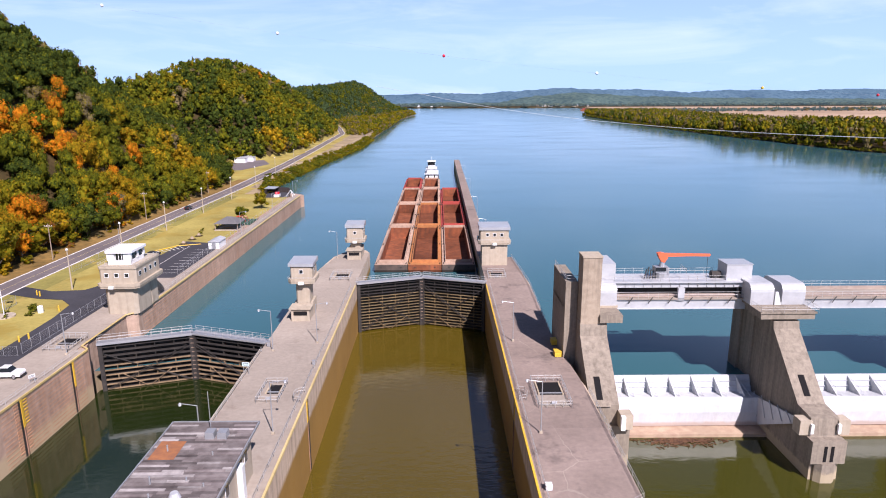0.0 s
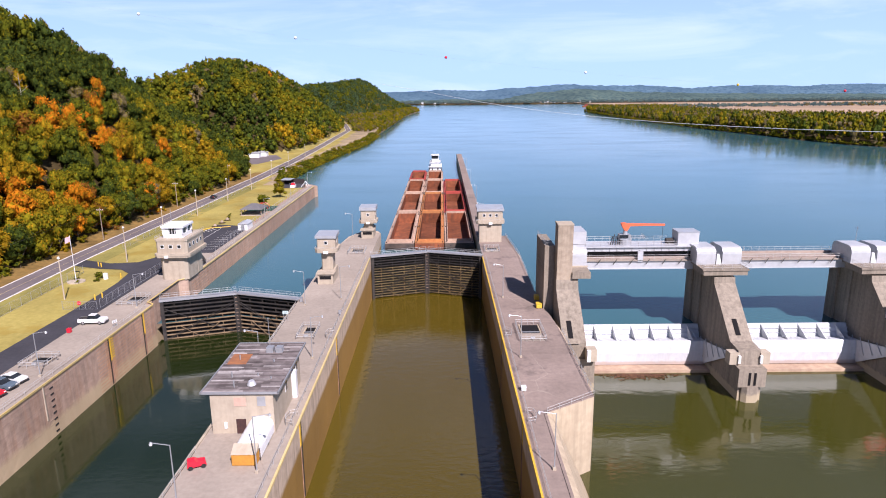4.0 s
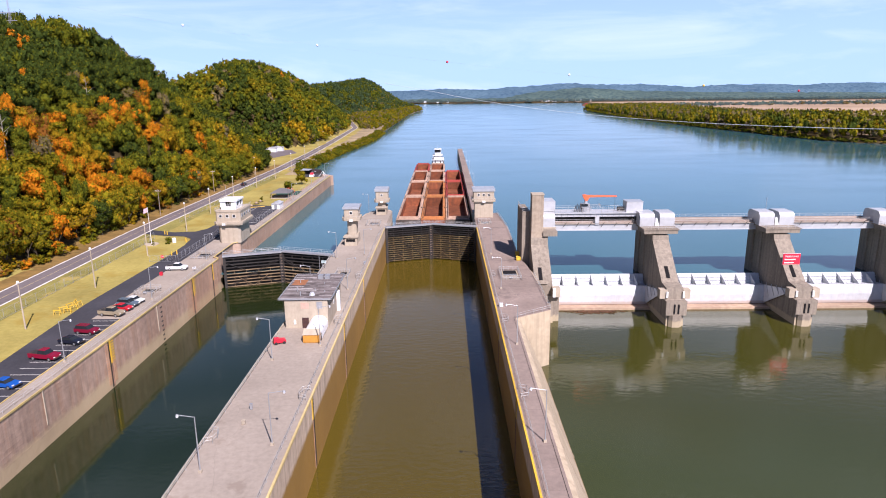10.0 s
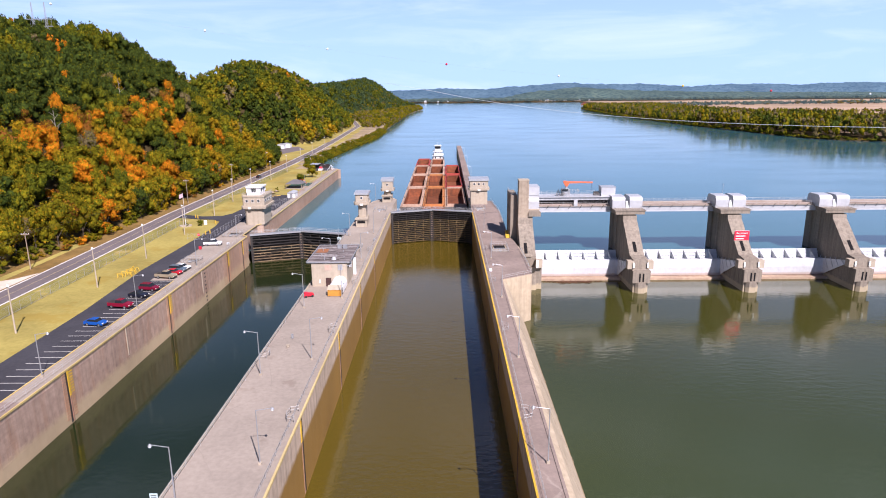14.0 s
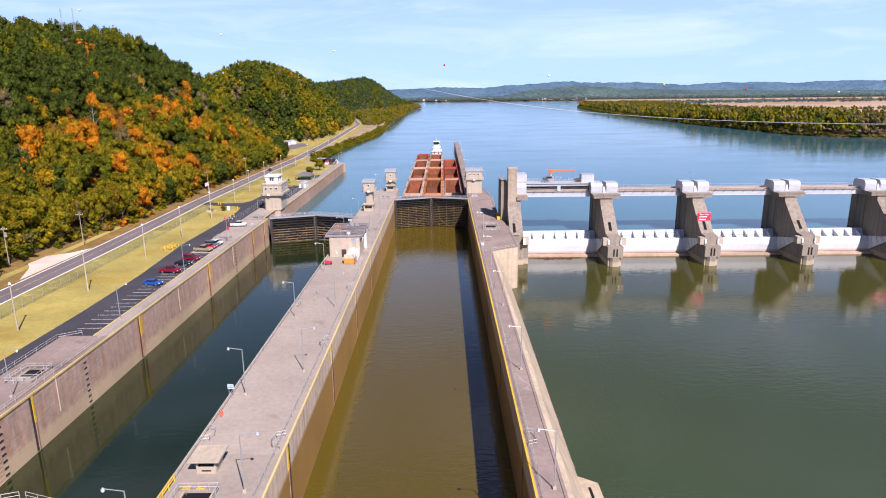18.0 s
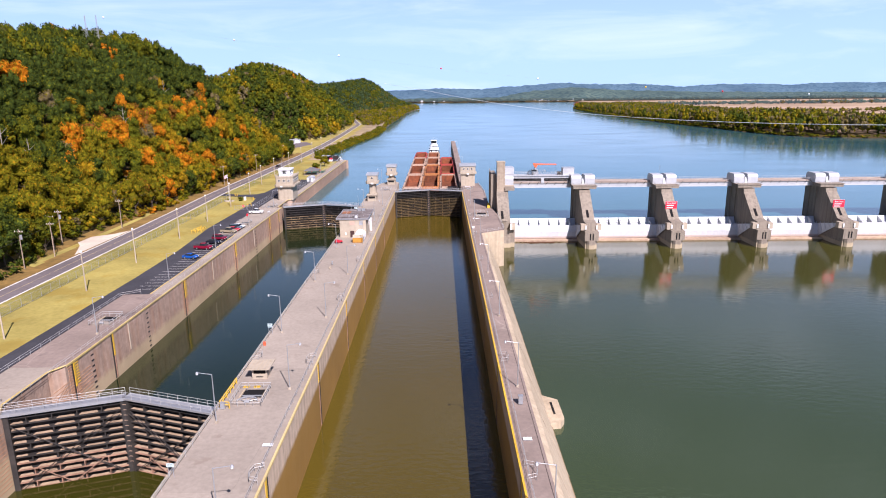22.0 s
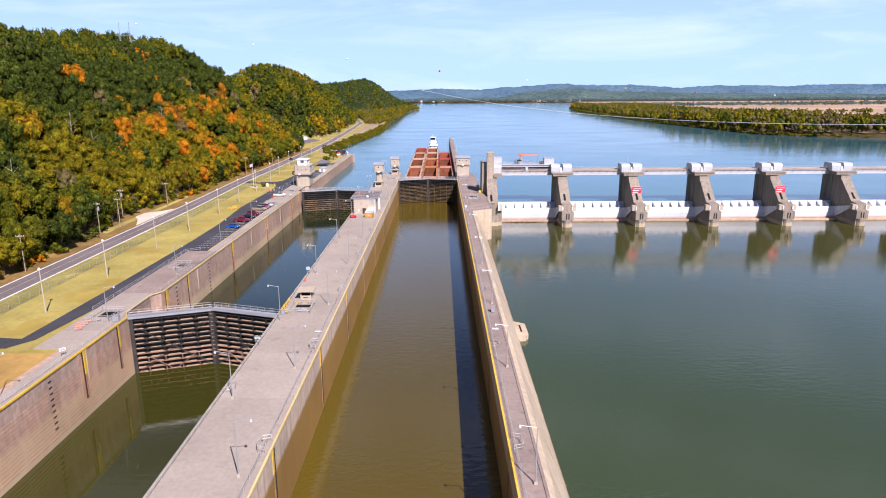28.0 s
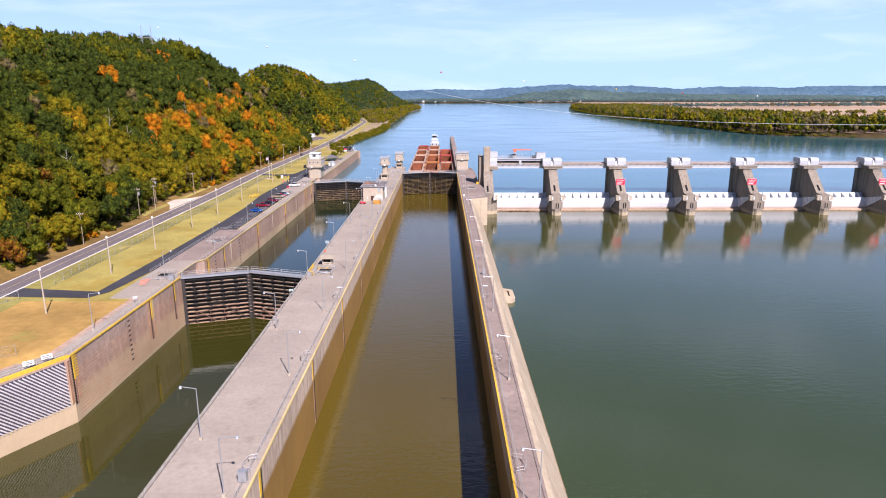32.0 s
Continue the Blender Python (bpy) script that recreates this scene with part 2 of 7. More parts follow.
COAM_RED = mat("red_painted_coaming", (0.42, 0.06, 0.045), (0.30, 0.05, 0.035), 0.9, 0.7, amount=0.2)
COAM_ORANGE = mat("orange_worn_coaming", (0.47, 0.20, 0.06), (0.33, 0.12, 0.04), 0.9, 0.7, amount=0.2)
ORANGE = plain("orange_crane_paint", (0.75, 0.14, 0.055), 0.45)
SIGNRED = plain("red_sign_face", (0.70, 0.02, 0.05), 0.45)
WOODPOLE = mat("grey_wood_pole", (0.38, 0.30, 0.22), (0.26, 0.20, 0.15), 3.0, 0.9, amount=0.15)
BARK = mat("tree_bark", (0.13, 0.10, 0.07), (0.07, 0.055, 0.04), 3.0, 0.95)
UPPER = water_mat("upper_pool_water", (0.033, 0.108, 0.130), (0.041, 0.116, 0.128), 0.55, 0.13, 0.09)
LOWER = water_mat("lower_pool_water", (0.046, 0.046, 0.006), (0.054, 0.050, 0.006), 0.8, 0.30, 0.06, 1.75, ((0.041, 0.060, 0.024), -70, -210))
APPROACH = water_mat("approach_water", (0.034, 0.034, 0.005), (0.040, 0.038, 0.005), 0.8, 0.15, 0.03, 1.6)
CHAMBER = water_mat("chamber_water", (0.080, 0.059, 0.005), (0.096, 0.066, 0.005), 0.9, 0.5, 0.05, 1.9)
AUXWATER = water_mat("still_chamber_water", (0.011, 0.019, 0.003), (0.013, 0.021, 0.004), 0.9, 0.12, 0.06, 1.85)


# ---------------------------------------------------------------- mesh helpers
def box(bm, x0, x1, y0, y1, z0, z1):
    v = [bm.verts.new((x, y, z)) for z in (z0, z1) for x, y in ((x0, y0), (x1, y0), (x1, y1), (x0, y1))]
    for f in ((3, 2, 1, 0), (4, 5, 6, 7), (0, 1, 5, 4), (1, 2, 6, 5), (2, 3, 7, 6), (3, 0, 4, 7)):
        bm.faces.new([v[i] for i in f])
    return bm


def Box(*a):
    return box(bmesh.new(), *a)


def prism(bm, poly, axis, a, b):
    """Extrude a polygon along an axis: 'x' takes (y, z), 'y' takes (x, z), 'z' takes (x, y)."""
    def at(p, s):
        return (s, *p) if axis == "x" else (p[0], s, p[1]) if axis == "y" else (*p, s)
    lo, hi = [bm.verts.new(at(p, a)) for p in poly], [bm.verts.new(at(p, b)) for p in poly]
    k = len(poly)
    bm.faces.new(lo[::-1])
    bm.faces.new(hi)
    for i in range(k):
        bm.faces.new((lo[i], lo[(i + 1) % k], hi[(i + 1) % k], hi[i]))
    bmesh.ops.recalc_face_normals(bm, faces=bm.faces)
    return bm


def rod(bm, p, q, r, seg=6, r2=None):
    p, q = Vector(p), Vector(q)
    d = (q - p).normalized()
    u = d.cross((0, 0, 1) if abs(d.z) < 0.9 else (1, 0, 0)).normalized()
    w = d.cross(u)
    r2 = r if r2 is None else r2
    ring = [[bm.verts.new(c + (u * math.cos(6.2832 * i / seg) + w * math.sin(6.2832 * i / seg)) * k) for i in range(seg)]
            for c, k in ((p, r), (q, r2))]
    for i in range(seg):
        bm.faces.new((ring[0][i], ring[0][(i + 1) % seg], ring[1][(i + 1) % seg], ring[1][i]))
    bm.faces.new(ring[0][::-1])
    bm.faces.new(ring[1])
    return bm


def tube(bm, pts, r, seg=3):
    """One unbroken round bar through the points."""
    last = None
    for i, p in enumerate(pts):
        p = Vector(p)
        d = (Vector(pts[min(i + 1, len(pts) - 1)]) - Vector(pts[max(i - 1, 0)])).normalized()
        u = d.cross((0, 0, 1)).normalized()
        w = d.cross(u)
        ring = [bm.verts.new(p + (u * math.cos(6.2832 * k / seg) + w * math.sin(6.2832 * k / seg)) * r) for k in range(seg)]
        if last:
            for k in range(seg):
                bm.faces.new((last[k], last[(k + 1) % seg], ring[(k + 1) % seg], ring[k]))
        last = ring
    return bm


def Rod(p, q, r, seg=6, r2=None):
    return rod(bmesh.new(), p, q, r, seg, r2)


def mesh_of(name, bm, material):
    me = bpy.data.meshes.new(name)
    bm.normal_update()
    bm.to_mesh(me)
    bm.free()
    for m in material if isinstance(material, (list, tuple)) else (material,):
        me.materials.append(m)
    return me


def part(name, bm, material, parent, label=""):
    me = bm if isinstance(bm, bpy.types.Mesh) else mesh_of(name, bm, material)
    ob = new(name, me)
    ob.parent = parent
    return tagged(ob, label)


def thing(name, label, category, at=(0, 0, 0), group="", turn=0.0):
    ob = new(name)
    ob.matrix_basis = pose(*at, 0, 0, turn)
    ob.empty_display_size = 0.5
    return tagged(ob, label, category, group)


def setting(name, bm, material, label):
    return tagged(new(name, bm if isinstance(bm, bpy.types.Mesh) else mesh_of(name, bm, material)), label, name.split("_")[0], kind="structure")


def lerp(y, table):
    return float(np.interp(y, [a for a, _ in table], [b for _, b in table]))


# ---------------------------------------------------------------- levels and lines of the plan
Z_UP, Z_LOW, Z_AUX, BED_Z = -5.9, -13.57, -10.2, -22.0
MAIN_L, MAIN_R = -16.76, 16.76
AUX_L, AUX_R = -62.87, -29.4
FLARE = -279.2
SHORE_L = ((-900, -430), (-400, -132), (FLARE, -66), (150, -66), (158, -72), (172, -82), (230, -93), (362, -86), (502, -75), (750, -77),
           (1000, -76), (1300, -80), (1600, -66), (1690, -58), (1720, -150), (1800, -500), (2000, -1100), (2700, -1600), (5000, -1600))
SHORE_R = ((-900, 900), (-100, 900), (200, 900), (300, 760), (350, 600), (377, 500), (410, 430), (450, 402), (523, 394), (760, 372), (970, 366), (1300, 372),
           (1578, 388), (1700, 420), (1900, 480), (2300, 560), (2640, 600), (5000, 600))
ROAD_X = ((-700, -104), (-260, -103.3), (-90, -103.3), (-50, -104.2), (0, -105.4), (90, -104.2), (185, -102.4), (300, -104), (420, -108), (676, -119), (850, -150), (985, -184), (1100, -225), (1400, -300))
RIDGE = ((-700, 50), (-420, 62), (-330, 63.8), (-270, 65.1), (-210, 66.3), (-160, 67.5), (-120, 68.8), (-80, 70.7), (-40, 72.9), (0, 75), (30, 73), (60, 76), (90, 80), (115, 83), (140, 77), (165, 60),
         (190, 46.5), (225, 42.9), (260, 43.8), (300, 45), (350, 50), (420, 62), (480, 72), (540, 74.4), (600, 75.8), (650, 62.3), (700, 54), (780, 44.3), (850, 45.5), (900, 48), (980, 52.7), (1050, 56.7),
         (1120, 60.7), (1180, 64), (1260, 67.5), (1330, 71.3), (1400, 75.2), (1480, 76.4), (1540, 62.7), (1600, 43.5), (1650, 23), (1690, 10), (1800, 2), (5000, 2))


FOOT = ((-700, -113.5), (-260, -112.8), (-90, -112.8), (-50, -113.7), (0, -114.9), (90, -113.7), (185, -112), (300, -113.5), (420, -117.5), (676, -128.5), (850, -159), (985, -190),
        (1100, -165), (1250, -132), (1500, -112), (1650, -92), (1690, -80), (1800, -400))


def foot(y):
    """Where the wooded slope begins."""
    return lerp(y, FOOT) - 6 * math.exp(-((y + 97) / 38) ** 4) - 34 * math.exp(-((y - 290) / 55) ** 2)


def ground_z(x, y):
    if y > 2720:
        return -2.0
    left, right = lerp(y, SHORE_L), lerp(y, SHORE_R)
    if x <= left:
        s = foot(y) - x
        if s <= 0:
            bank = min(1.0, (left - x) / 9.0) if y > 153 or y < FLARE - 3 else 1.0
            return (-0.12 + (Z_UP if y > 0 else Z_LOW) * 1.25 * (1 - bank)) if bank < 1 else -0.12
        rise = 1 - math.exp(-(s / 46.0) ** 1.25)
        h = lerp(y, RIDGE)
        n = noise.noise(Vector((x * 0.012, y * 0.012, 3.1)))
        h -= max(0.0, s - 118) * 0.3 if y < 1000 else max(0.0, s - 78) * 0.3
        h = max(h, 8.0)
        return -0.12 + h * rise * (1 + 0.10 * n) + min(s, 60) / 60 * 2.0 * noise.noise(Vector((x * 0.05, y * 0.05, 0)))
    if x >= right:
        return -5.6 + min(1, (x - right) / 22.0) * 3.6
    return BED_Z


def spread(*spans):
    out = []
    for a, b, st in spans:
        out += list(np.arange(a, b, st))
    return out + [spans[-1][1]]


def build_ground():
    xs = spread((-3600, -1200, 400), (-1200, -400, 80), (-400, -240, 16), (-240, -60, 4), (-60, 340, 50), (340, 620, 14), (620, 1200, 80), (1200, 4000, 400))
    ys = spread((-900, -420, 40), (-420, 180, 6), (180, 800, 12), (800, 1750, 25), (1750, 2700, 100), (2700, 2760, 20), (2760, 4900, 400))
    co = [(x, y, ground_z(x, y)) for y in ys for x in xs]
    w = len(xs)
    faces, idx = [], []
    for j in range(len(ys) - 1):
        for i in range(w - 1):
            q = (j * w + i, j * w + i + 1, (j + 1) * w + i + 1, (j + 1) * w + i)
            faces.append(q)
            cx, cy = (xs[i] + xs[i + 1]) / 2, (ys[j] + ys[j + 1]) / 2
            zs = [co[k][2] for k in q]
            if max(zs) < -15:
                idx.append(3)
            elif cx < lerp(cy, SHORE_L) + 10 and cy < 2650:
                idx.append(1 if cx < foot(cy) - 5 else 1 if min(zs) > 0.6 and cx < foot(cy) + 1 else 6 if cx < foot(cy) + 1 and cy < 210 else 5 if cy < -245 else 4 if (min(zs) < -1.0 or (cy > 158 and cx > lerp(cy, ROAD_X) + 12)) else 0)
            else:
                idx.append(1 if cy > 2650 or cx < lerp(cy, SHORE_R) + 60 else 2)
    me = bpy.data.meshes.new("ground")
    me.from_pydata(co, [], faces)
    for m in (GRASS, LITTER, FIELD, BED, RIPRAP, DRYGRASS, VERGE):
        me.materials.append(m)
    me.polygons.foreach_set("material_index", idx)
    me.polygons.foreach_set("use_smooth", [True] * len(faces))
    return setting("ground", me, None, "dry mown lawn, wooded slopes and river banks")


build_ground()


def sheet(name, polys, z, material, label):
    bm = bmesh.new()
    for p in polys:
        bm.faces.new([bm.verts.new((x, y, z)) for x, y in p])
    bm.normal_update()
    for f in bm.faces:
        if f.normal.z < 0:
            f.normal_flip()
    return setting(name, bm, material, label)


MITRE = 5.55
xa = (AUX_L + AUX_R) / 2
TOW = (-15.5, 16.1, 31.0, 241.0)
sheet("water_upper_pool", [
    [(-64, -41.0), (-62.8, -41.0), (xa, -41.0 + MITRE), (-29.5, -41.0), (-28, -41.0), (-28, 40), (-64, 40)],
    [(-17.5, -0.3), (0, -0.3 + MITRE), (17.5, -0.3), (17.5, TOW[2]), (-17.5, TOW[2])],
    [(-28, 30), (-17.5, 30), (-17.5, 40), (-28, 40)], [(-17.5, TOW[2]), (TOW[0], TOW[2]), (TOW[0], 40), (-17.5, 40)],
    [(TOW[1], TOW[2]), (17.5, TOW[2]), (17.5, 40), (TOW[1], 40)],
    [(17.5, -46), (320, -46), (320, 40), (17.5, 40)],
    [(320, -46), (960, -46), (960, 40), (320, 40)],
    [(-64, 40), (TOW[0], 40), (TOW[0], TOW[3]), (-110, TOW[3]), (-110, 154), (-64, 154)],
    [(TOW[1], 40), (1000, 40), (1000, TOW[3]), (TOW[1], TOW[3])], [(5.5, 196.0), (TOW[1], 196.0), (TOW[1], TOW[3]), (5.5, TOW[3])],
    [(-110, TOW[3]), (1000, TOW[3]), (1000, 900), (-110, 900)],
    [(-110, 900), (1000, 900), (1000, 2760), (-1700, 2760), (-1700, 1690), (-110, 1690)]], Z_UP, UPPER,
    "calm blue-green river reservoir above the dam")
sheet("water_lower_pool", [
    [(17.5, -900), (960, -900), (960, -44), (17.5, -44)],
    [(-700, -900), (17.5, -900), (17.5, -330), (-700, -330)]], Z_LOW, LOWER,
    "murky olive green river below the dam")
sheet("water_lower_approach", [[(-200, -330), (-29, -330), (-29, -226.1), (-46.1, -220.5), (-64, -226.1), (-200, -226.1)]], Z_LOW, APPROACH,
      "dark olive water in the approach to the shorter lock chamber")
sheet("water_main_chamber", [[(-17.2, -330), (17.2, -330), (17.2, 0.2), (0, 0.2 + MITRE), (-17.2, 0.2)]], Z_LOW, CHAMBER, "brown silty water in the long lock chamber")
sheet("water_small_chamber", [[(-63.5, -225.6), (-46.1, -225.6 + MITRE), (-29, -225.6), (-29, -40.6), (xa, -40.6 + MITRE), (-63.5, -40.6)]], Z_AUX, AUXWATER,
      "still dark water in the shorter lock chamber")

# ---------------------------------------------------------------- lock walls


def wall_poly(name, poly, material, label, top=-0.2):
    return setting(name, prism(bmesh.new(), poly, "z", BED_Z, top), material, label)


wall_middle = wall_poly("wall_middle", [(AUX_R, -420), (MAIN_L, -420), (MAIN_L, -2.0), (MAIN_L - 0.0, 33), (MAIN_L - 1.5, 36.5), (-20.5, 37.5), (-24, 35.5), (-27.2, 28), (-29.4, 10), (AUX_R, -30)],
                        CONC_WET, "tall concrete lock wall between the two chambers")
river_poly = [(MAIN_R, -420), (20.6, -420), (20.6, -97.5), (29.1, -92.1), (29.1, -61), (27.4, -50), (27.4, -37), (28.0, -1), (26.5, 26.5), (20.4, 28), (20.4, 326), (16.4, 326), (MAIN_R, 20)]
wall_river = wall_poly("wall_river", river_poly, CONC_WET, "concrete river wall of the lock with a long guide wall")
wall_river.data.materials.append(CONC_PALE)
# outer and downstream-facing sides take the paler concrete without a wet band
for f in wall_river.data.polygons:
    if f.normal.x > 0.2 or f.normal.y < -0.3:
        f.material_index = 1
BATTER = mat("pale_concrete_wet_foot", (0.50, 0.41, 0.29), (0.40, 0.32, 0.225), 0.6, 0.9, bump=0.2, amount=0.15, streak=0.3,
             wet=((0.17, 0.105, 0.03), -11.6, 2.6, 0.85))
bat = setting("wall_batter", prism(bmesh.new(), [(20.6, -0.3), (21.6, -0.9), (27.3, Z_LOW), (29.2, -17), (20.6, -17)], "y", -420, -97.0), BATTER, "sloping outer concrete face of the river wall")
land_poly = [(AUX_L, FLARE), (AUX_L, -224.8), (-64.6, -223.5), (-64.6, -211), (AUX_L, -208.5), (AUX_L, -44), (-63.9, -43), (-64.9, -40), (-64.9, -24.5), (AUX_L, -23.0), (AUX_L, 150), (-61.6, 152.6), (-66.5, 158), (-73, 160), (-73, FLARE)]
wall_land = wall_poly("wall_land", land_poly, CONC_LAND, "weathered concrete land wall of the lock")
wall_flare = setting("wall_flare", prism(bmesh.new(), [(AUX_L - 0.02, FLARE - 0.03), (-95.9, -340.2), (-100, -338), (-69, FLARE + 1)], "z", BED_Z, -0.15), CONC_LAND,
                     "angled concrete approach wall faced with slanting steel strips")

# ---------------------------------------------------------------- roads and paving on the land side
def strip(name, table, w, y0, y1, z, material, label, step=8.0, off=0.0):
    bm = bmesh.new()
    prev = None
    for y in np.arange(y0, y1 + 0.1, step):
        c = lerp(y, table) + off
        cur = (bm.verts.new((c - w / 2, y, z)), bm.verts.new((c + w / 2, y, z)))
        if prev:
            bm.faces.new((prev[0], prev[1], cur[1], cur[0]))
        prev = cur
    return setting(name, bm, material, label)


VERGE_GREEN = mat("rough_green_verge", (0.27, 0.235, 0.065), (0.20, 0.18, 0.05), 0.8, 0.95, bump=0.3, big=0.06, amount=0.25, speck=((0.36, 0.28, 0.08), 0.09, 0.56))
strip("ground_verge", ROAD_X, 6.2, -330, 150, -0.095, VERGE_GREEN, "rougher green grass strip between highway and fence", off=7.4)
strip("ground_roadside", ROAD_X, 6.4, -330, 215, -0.085, VERGE, "brown weedy strip between highway and woods", off=-6.6)
strip("road", ROAD_X, 7.6, -700, 1000, -0.05, ROADMAT, "two-lane worn grey highway below the wooded slope")
strip("road_line", ROAD_X, 0.55, -700, 1000, -0.044, PAINTLINE, "white edge line of the highway", off=3.6)
strip("road_line_far", ROAD_X, 0.5, -700, 1000, -0.044, PAINTLINE, "white edge line of the highway", off=-3.6)
strip("road_line_mid", ROAD_X, 0.12, -700, 1000, -0.043, PALE_YELLOW, "yellow centre line of the highway")

# ---------------------------------------------------------------- mitre gates
def railing(parent, pts, h=1.05, step=2.4, material=None, r=0.035, name="railing"):
    """Pipe railing along a line of points: posts and two rails, one mesh."""
    bm = bmesh.new()
    material = material or RAIL
    for p, q in zip(pts, pts[1:]):
        p, q = Vector(p), Vector(q)
        k = max(1, round((q - p).length / step))
        for i in range(k + 1):
            c = p.lerp(q, i / k)
            rod(bm, c, c + Vector((0, 0, h)), r, 4)
        for e in (h, h * 0.55):
            rod(bm, p + Vector((0, 0, e)), q + Vector((0, 0, e)), r, 4)
    return part(name, bm, material, parent)


def gate_leaf(parent, hinge, side, pitch_, low, mud_from, mud, silt, flange=0.12):
    """One leaf, seen from downstream: skin plate upstream, ten and more girders, posts and crossed ties."""
    ln = 17.62
    ang = math.degrees(math.atan2(MITRE, 16.76))
    leaf = new("gate_leaf")
    leaf.parent = parent
    leaf.matrix_basis = pose(hinge[0], hinge[1], 0, 0, 0, ang if side > 0 else 180 - ang)
    s = side
    part("skin_plate", Box(0.3, ln, 0.75 * s if s > 0 else -0.9, 0.9 if s > 0 else -0.75, BED_Z, -0.7), STEEL_BLACK, leaf)
    girder = {}
    z, k = -1.0, 0
    while z > low - 1.2:
        m = STEEL_BLACK if z > mud_from else mud
        if m.name not in girder:
            girder[m.name] = mesh_of("girder", Box(0.35, ln - 0.25, min(-0.38 * s, -0.16 * s), max(-0.38 * s, -0.16 * s), -flange, flange), m)
            girder["web"] = girder.get("web") or mesh_of("girder_web", Box(0.35, ln - 0.25, min(-0.16 * s, 0.75 * s), max(-0.16 * s, 0.75 * s), -0.03, 0.03), STEEL_BLACK)
        ob = part("girder", girder[m.name], None, leaf)
        ob.location.z = z
        part("girder_web", girder["web"], None, leaf).location.z = z
        if silt and z < -1.5:
            for xa_, xb_ in zip((0.5, 3.3, 6.9, 10.5, 14.1), (3.1, 6.7, 10.3, 13.9, ln - 0.5)):
                a_, b_ = xa_ + random.uniform(0.02, 0.5), xb_ - random.uniform(0.02, 0.5)
                deep = random.uniform(0.35, 0.74)
                pts = [(a_, -0.14), (b_, -0.14), (b_ - 0.3, deep), ((a_ + b_) / 2, deep * random.uniform(0.7, 1.0)), (a_ + 0.3, deep)]
                part("silt_ledge", prism(bmesh.new(), [(u, v * s) for u, v in pts], "z", z + 0.03, z + random.uniform(0.07, 0.16)), SILT, leaf, "tan silt lying on the girder")
        if k % 2 == 0 and z > low:
            # drilled web plates under the flange
            for x in (3.2, 6.8, 10.4, 14.0):
                part("web_plate", Box(x - 0.07, x + 0.07, min(-0.3 * s, 0.75 * s), max(-0.3 * s, 0.75 * s), z - 1.15, z - 0.1), m, leaf)
        z -= pitch_
        k += 1
    for x, xe in ((0.35, 0.9), (ln - 0.45, ln)):
        part("end_post", Box(x - 0.25, xe, min(-0.66 * s, 0.75 * s), max(-0.66 * s, 0.75 * s), BED_Z, -0.4), STEEL_BLACK, leaf)
    for x0, x1 in ((1.0, ln - 1.2), (ln - 1.2, 1.0)):
        for d in (0.0, 0.5):
            part("diagonal_tie", Rod((x0 + d, -0.72 * s, low + 0.3), (x1 + d, -0.72 * s, -2.2 if d == 0 else -2.6), 0.065, 4), STEEL_BLACK, leaf)
    for x0, x1, zt in ((4.0, 8.4, low + 3.4), (13.4, 9.0, low + 3.4)):
        part("lower_brace", Rod((x0, -0.7 * s, zt), (x1, -0.7 * s, low + 0.2), 0.09, 4), mud, leaf)
    for i in range(12):
        part("ladder_rung", Box(ln - 0.42, ln - 0.02, min(-0.7 * s, -0.66 * s), max(-0.7 * s, -0.66 * s), -1.2 - i * 0.95, -1.12 - i * 0.95), COAM_PALE, leaf)
    y0, y1 = (-0.9, 1.0) if s > 0 else (-1.0, 0.9)
    part("walkway", Box(0.0, ln + 0.1, y0, y1, -0.25, 0.05), GALV, leaf, "pale steel walkway")
    part("walkway_fascia", Box(0.0, ln + 0.1, y0 - 0.06, y0, -0.38, 0.12), GALV, leaf)
    for y in (y0 + 0.08, y1 - 0.08):
        railing(leaf, [(0.2, y, 0.05), (ln, y, 0.05)], 1.1, 1.9)


DARKMUD = mat("dark_silted_steel", (0.24, 0.17, 0.085), (0.13, 0.095, 0.05), 1.2, 0.85, 0.0, 0.2, 0.3, 0.3)
SILT = mat("dried_river_silt", (0.43, 0.315, 0.215), (0.31, 0.22, 0.148), 1.5, 0.95)


def mitre_gate(xl, xr, y, low, mud, label, pitch_, mudm, silt=False, flange=0.12):
    g = thing("mitre_gate", label, "lock gate", (0, 0, 0), "lock gates")
    gate_leaf(g, (xl - 0.1, y), 1, pitch_, low, mud, mudm, silt, flange)
    gate_leaf(g, (xr + 0.1, y), -1, pitch_, low, mud, mudm, silt, flange)
    return g


mitre_gate(MAIN_L, MAIN_R, 0.0, Z_LOW, -4.0, "closed black steel mitre gate of the long chamber, silted lower girders", 0.80, DARKMUD, flange=0.075)
mitre_gate(AUX_L, AUX_R, -40.7, Z_AUX, -4.2, "closed steel mitre gate with tan silted lower girders", 1.0, GATE_MUD)
mitre_gate(AUX_L, AUX_R, -225.8, Z_LOW, -8.5, "closed steel mitre gate with rusty lower girders holding back water", 1.15, RUST_WOOD, True, 0.09)

# ---------------------------------------------------------------- dam
PITCH, PIER0 = 34.45, 32.05
PIERS = [PIER0 + PITCH * k for k in range(9)]
HW = 2.3


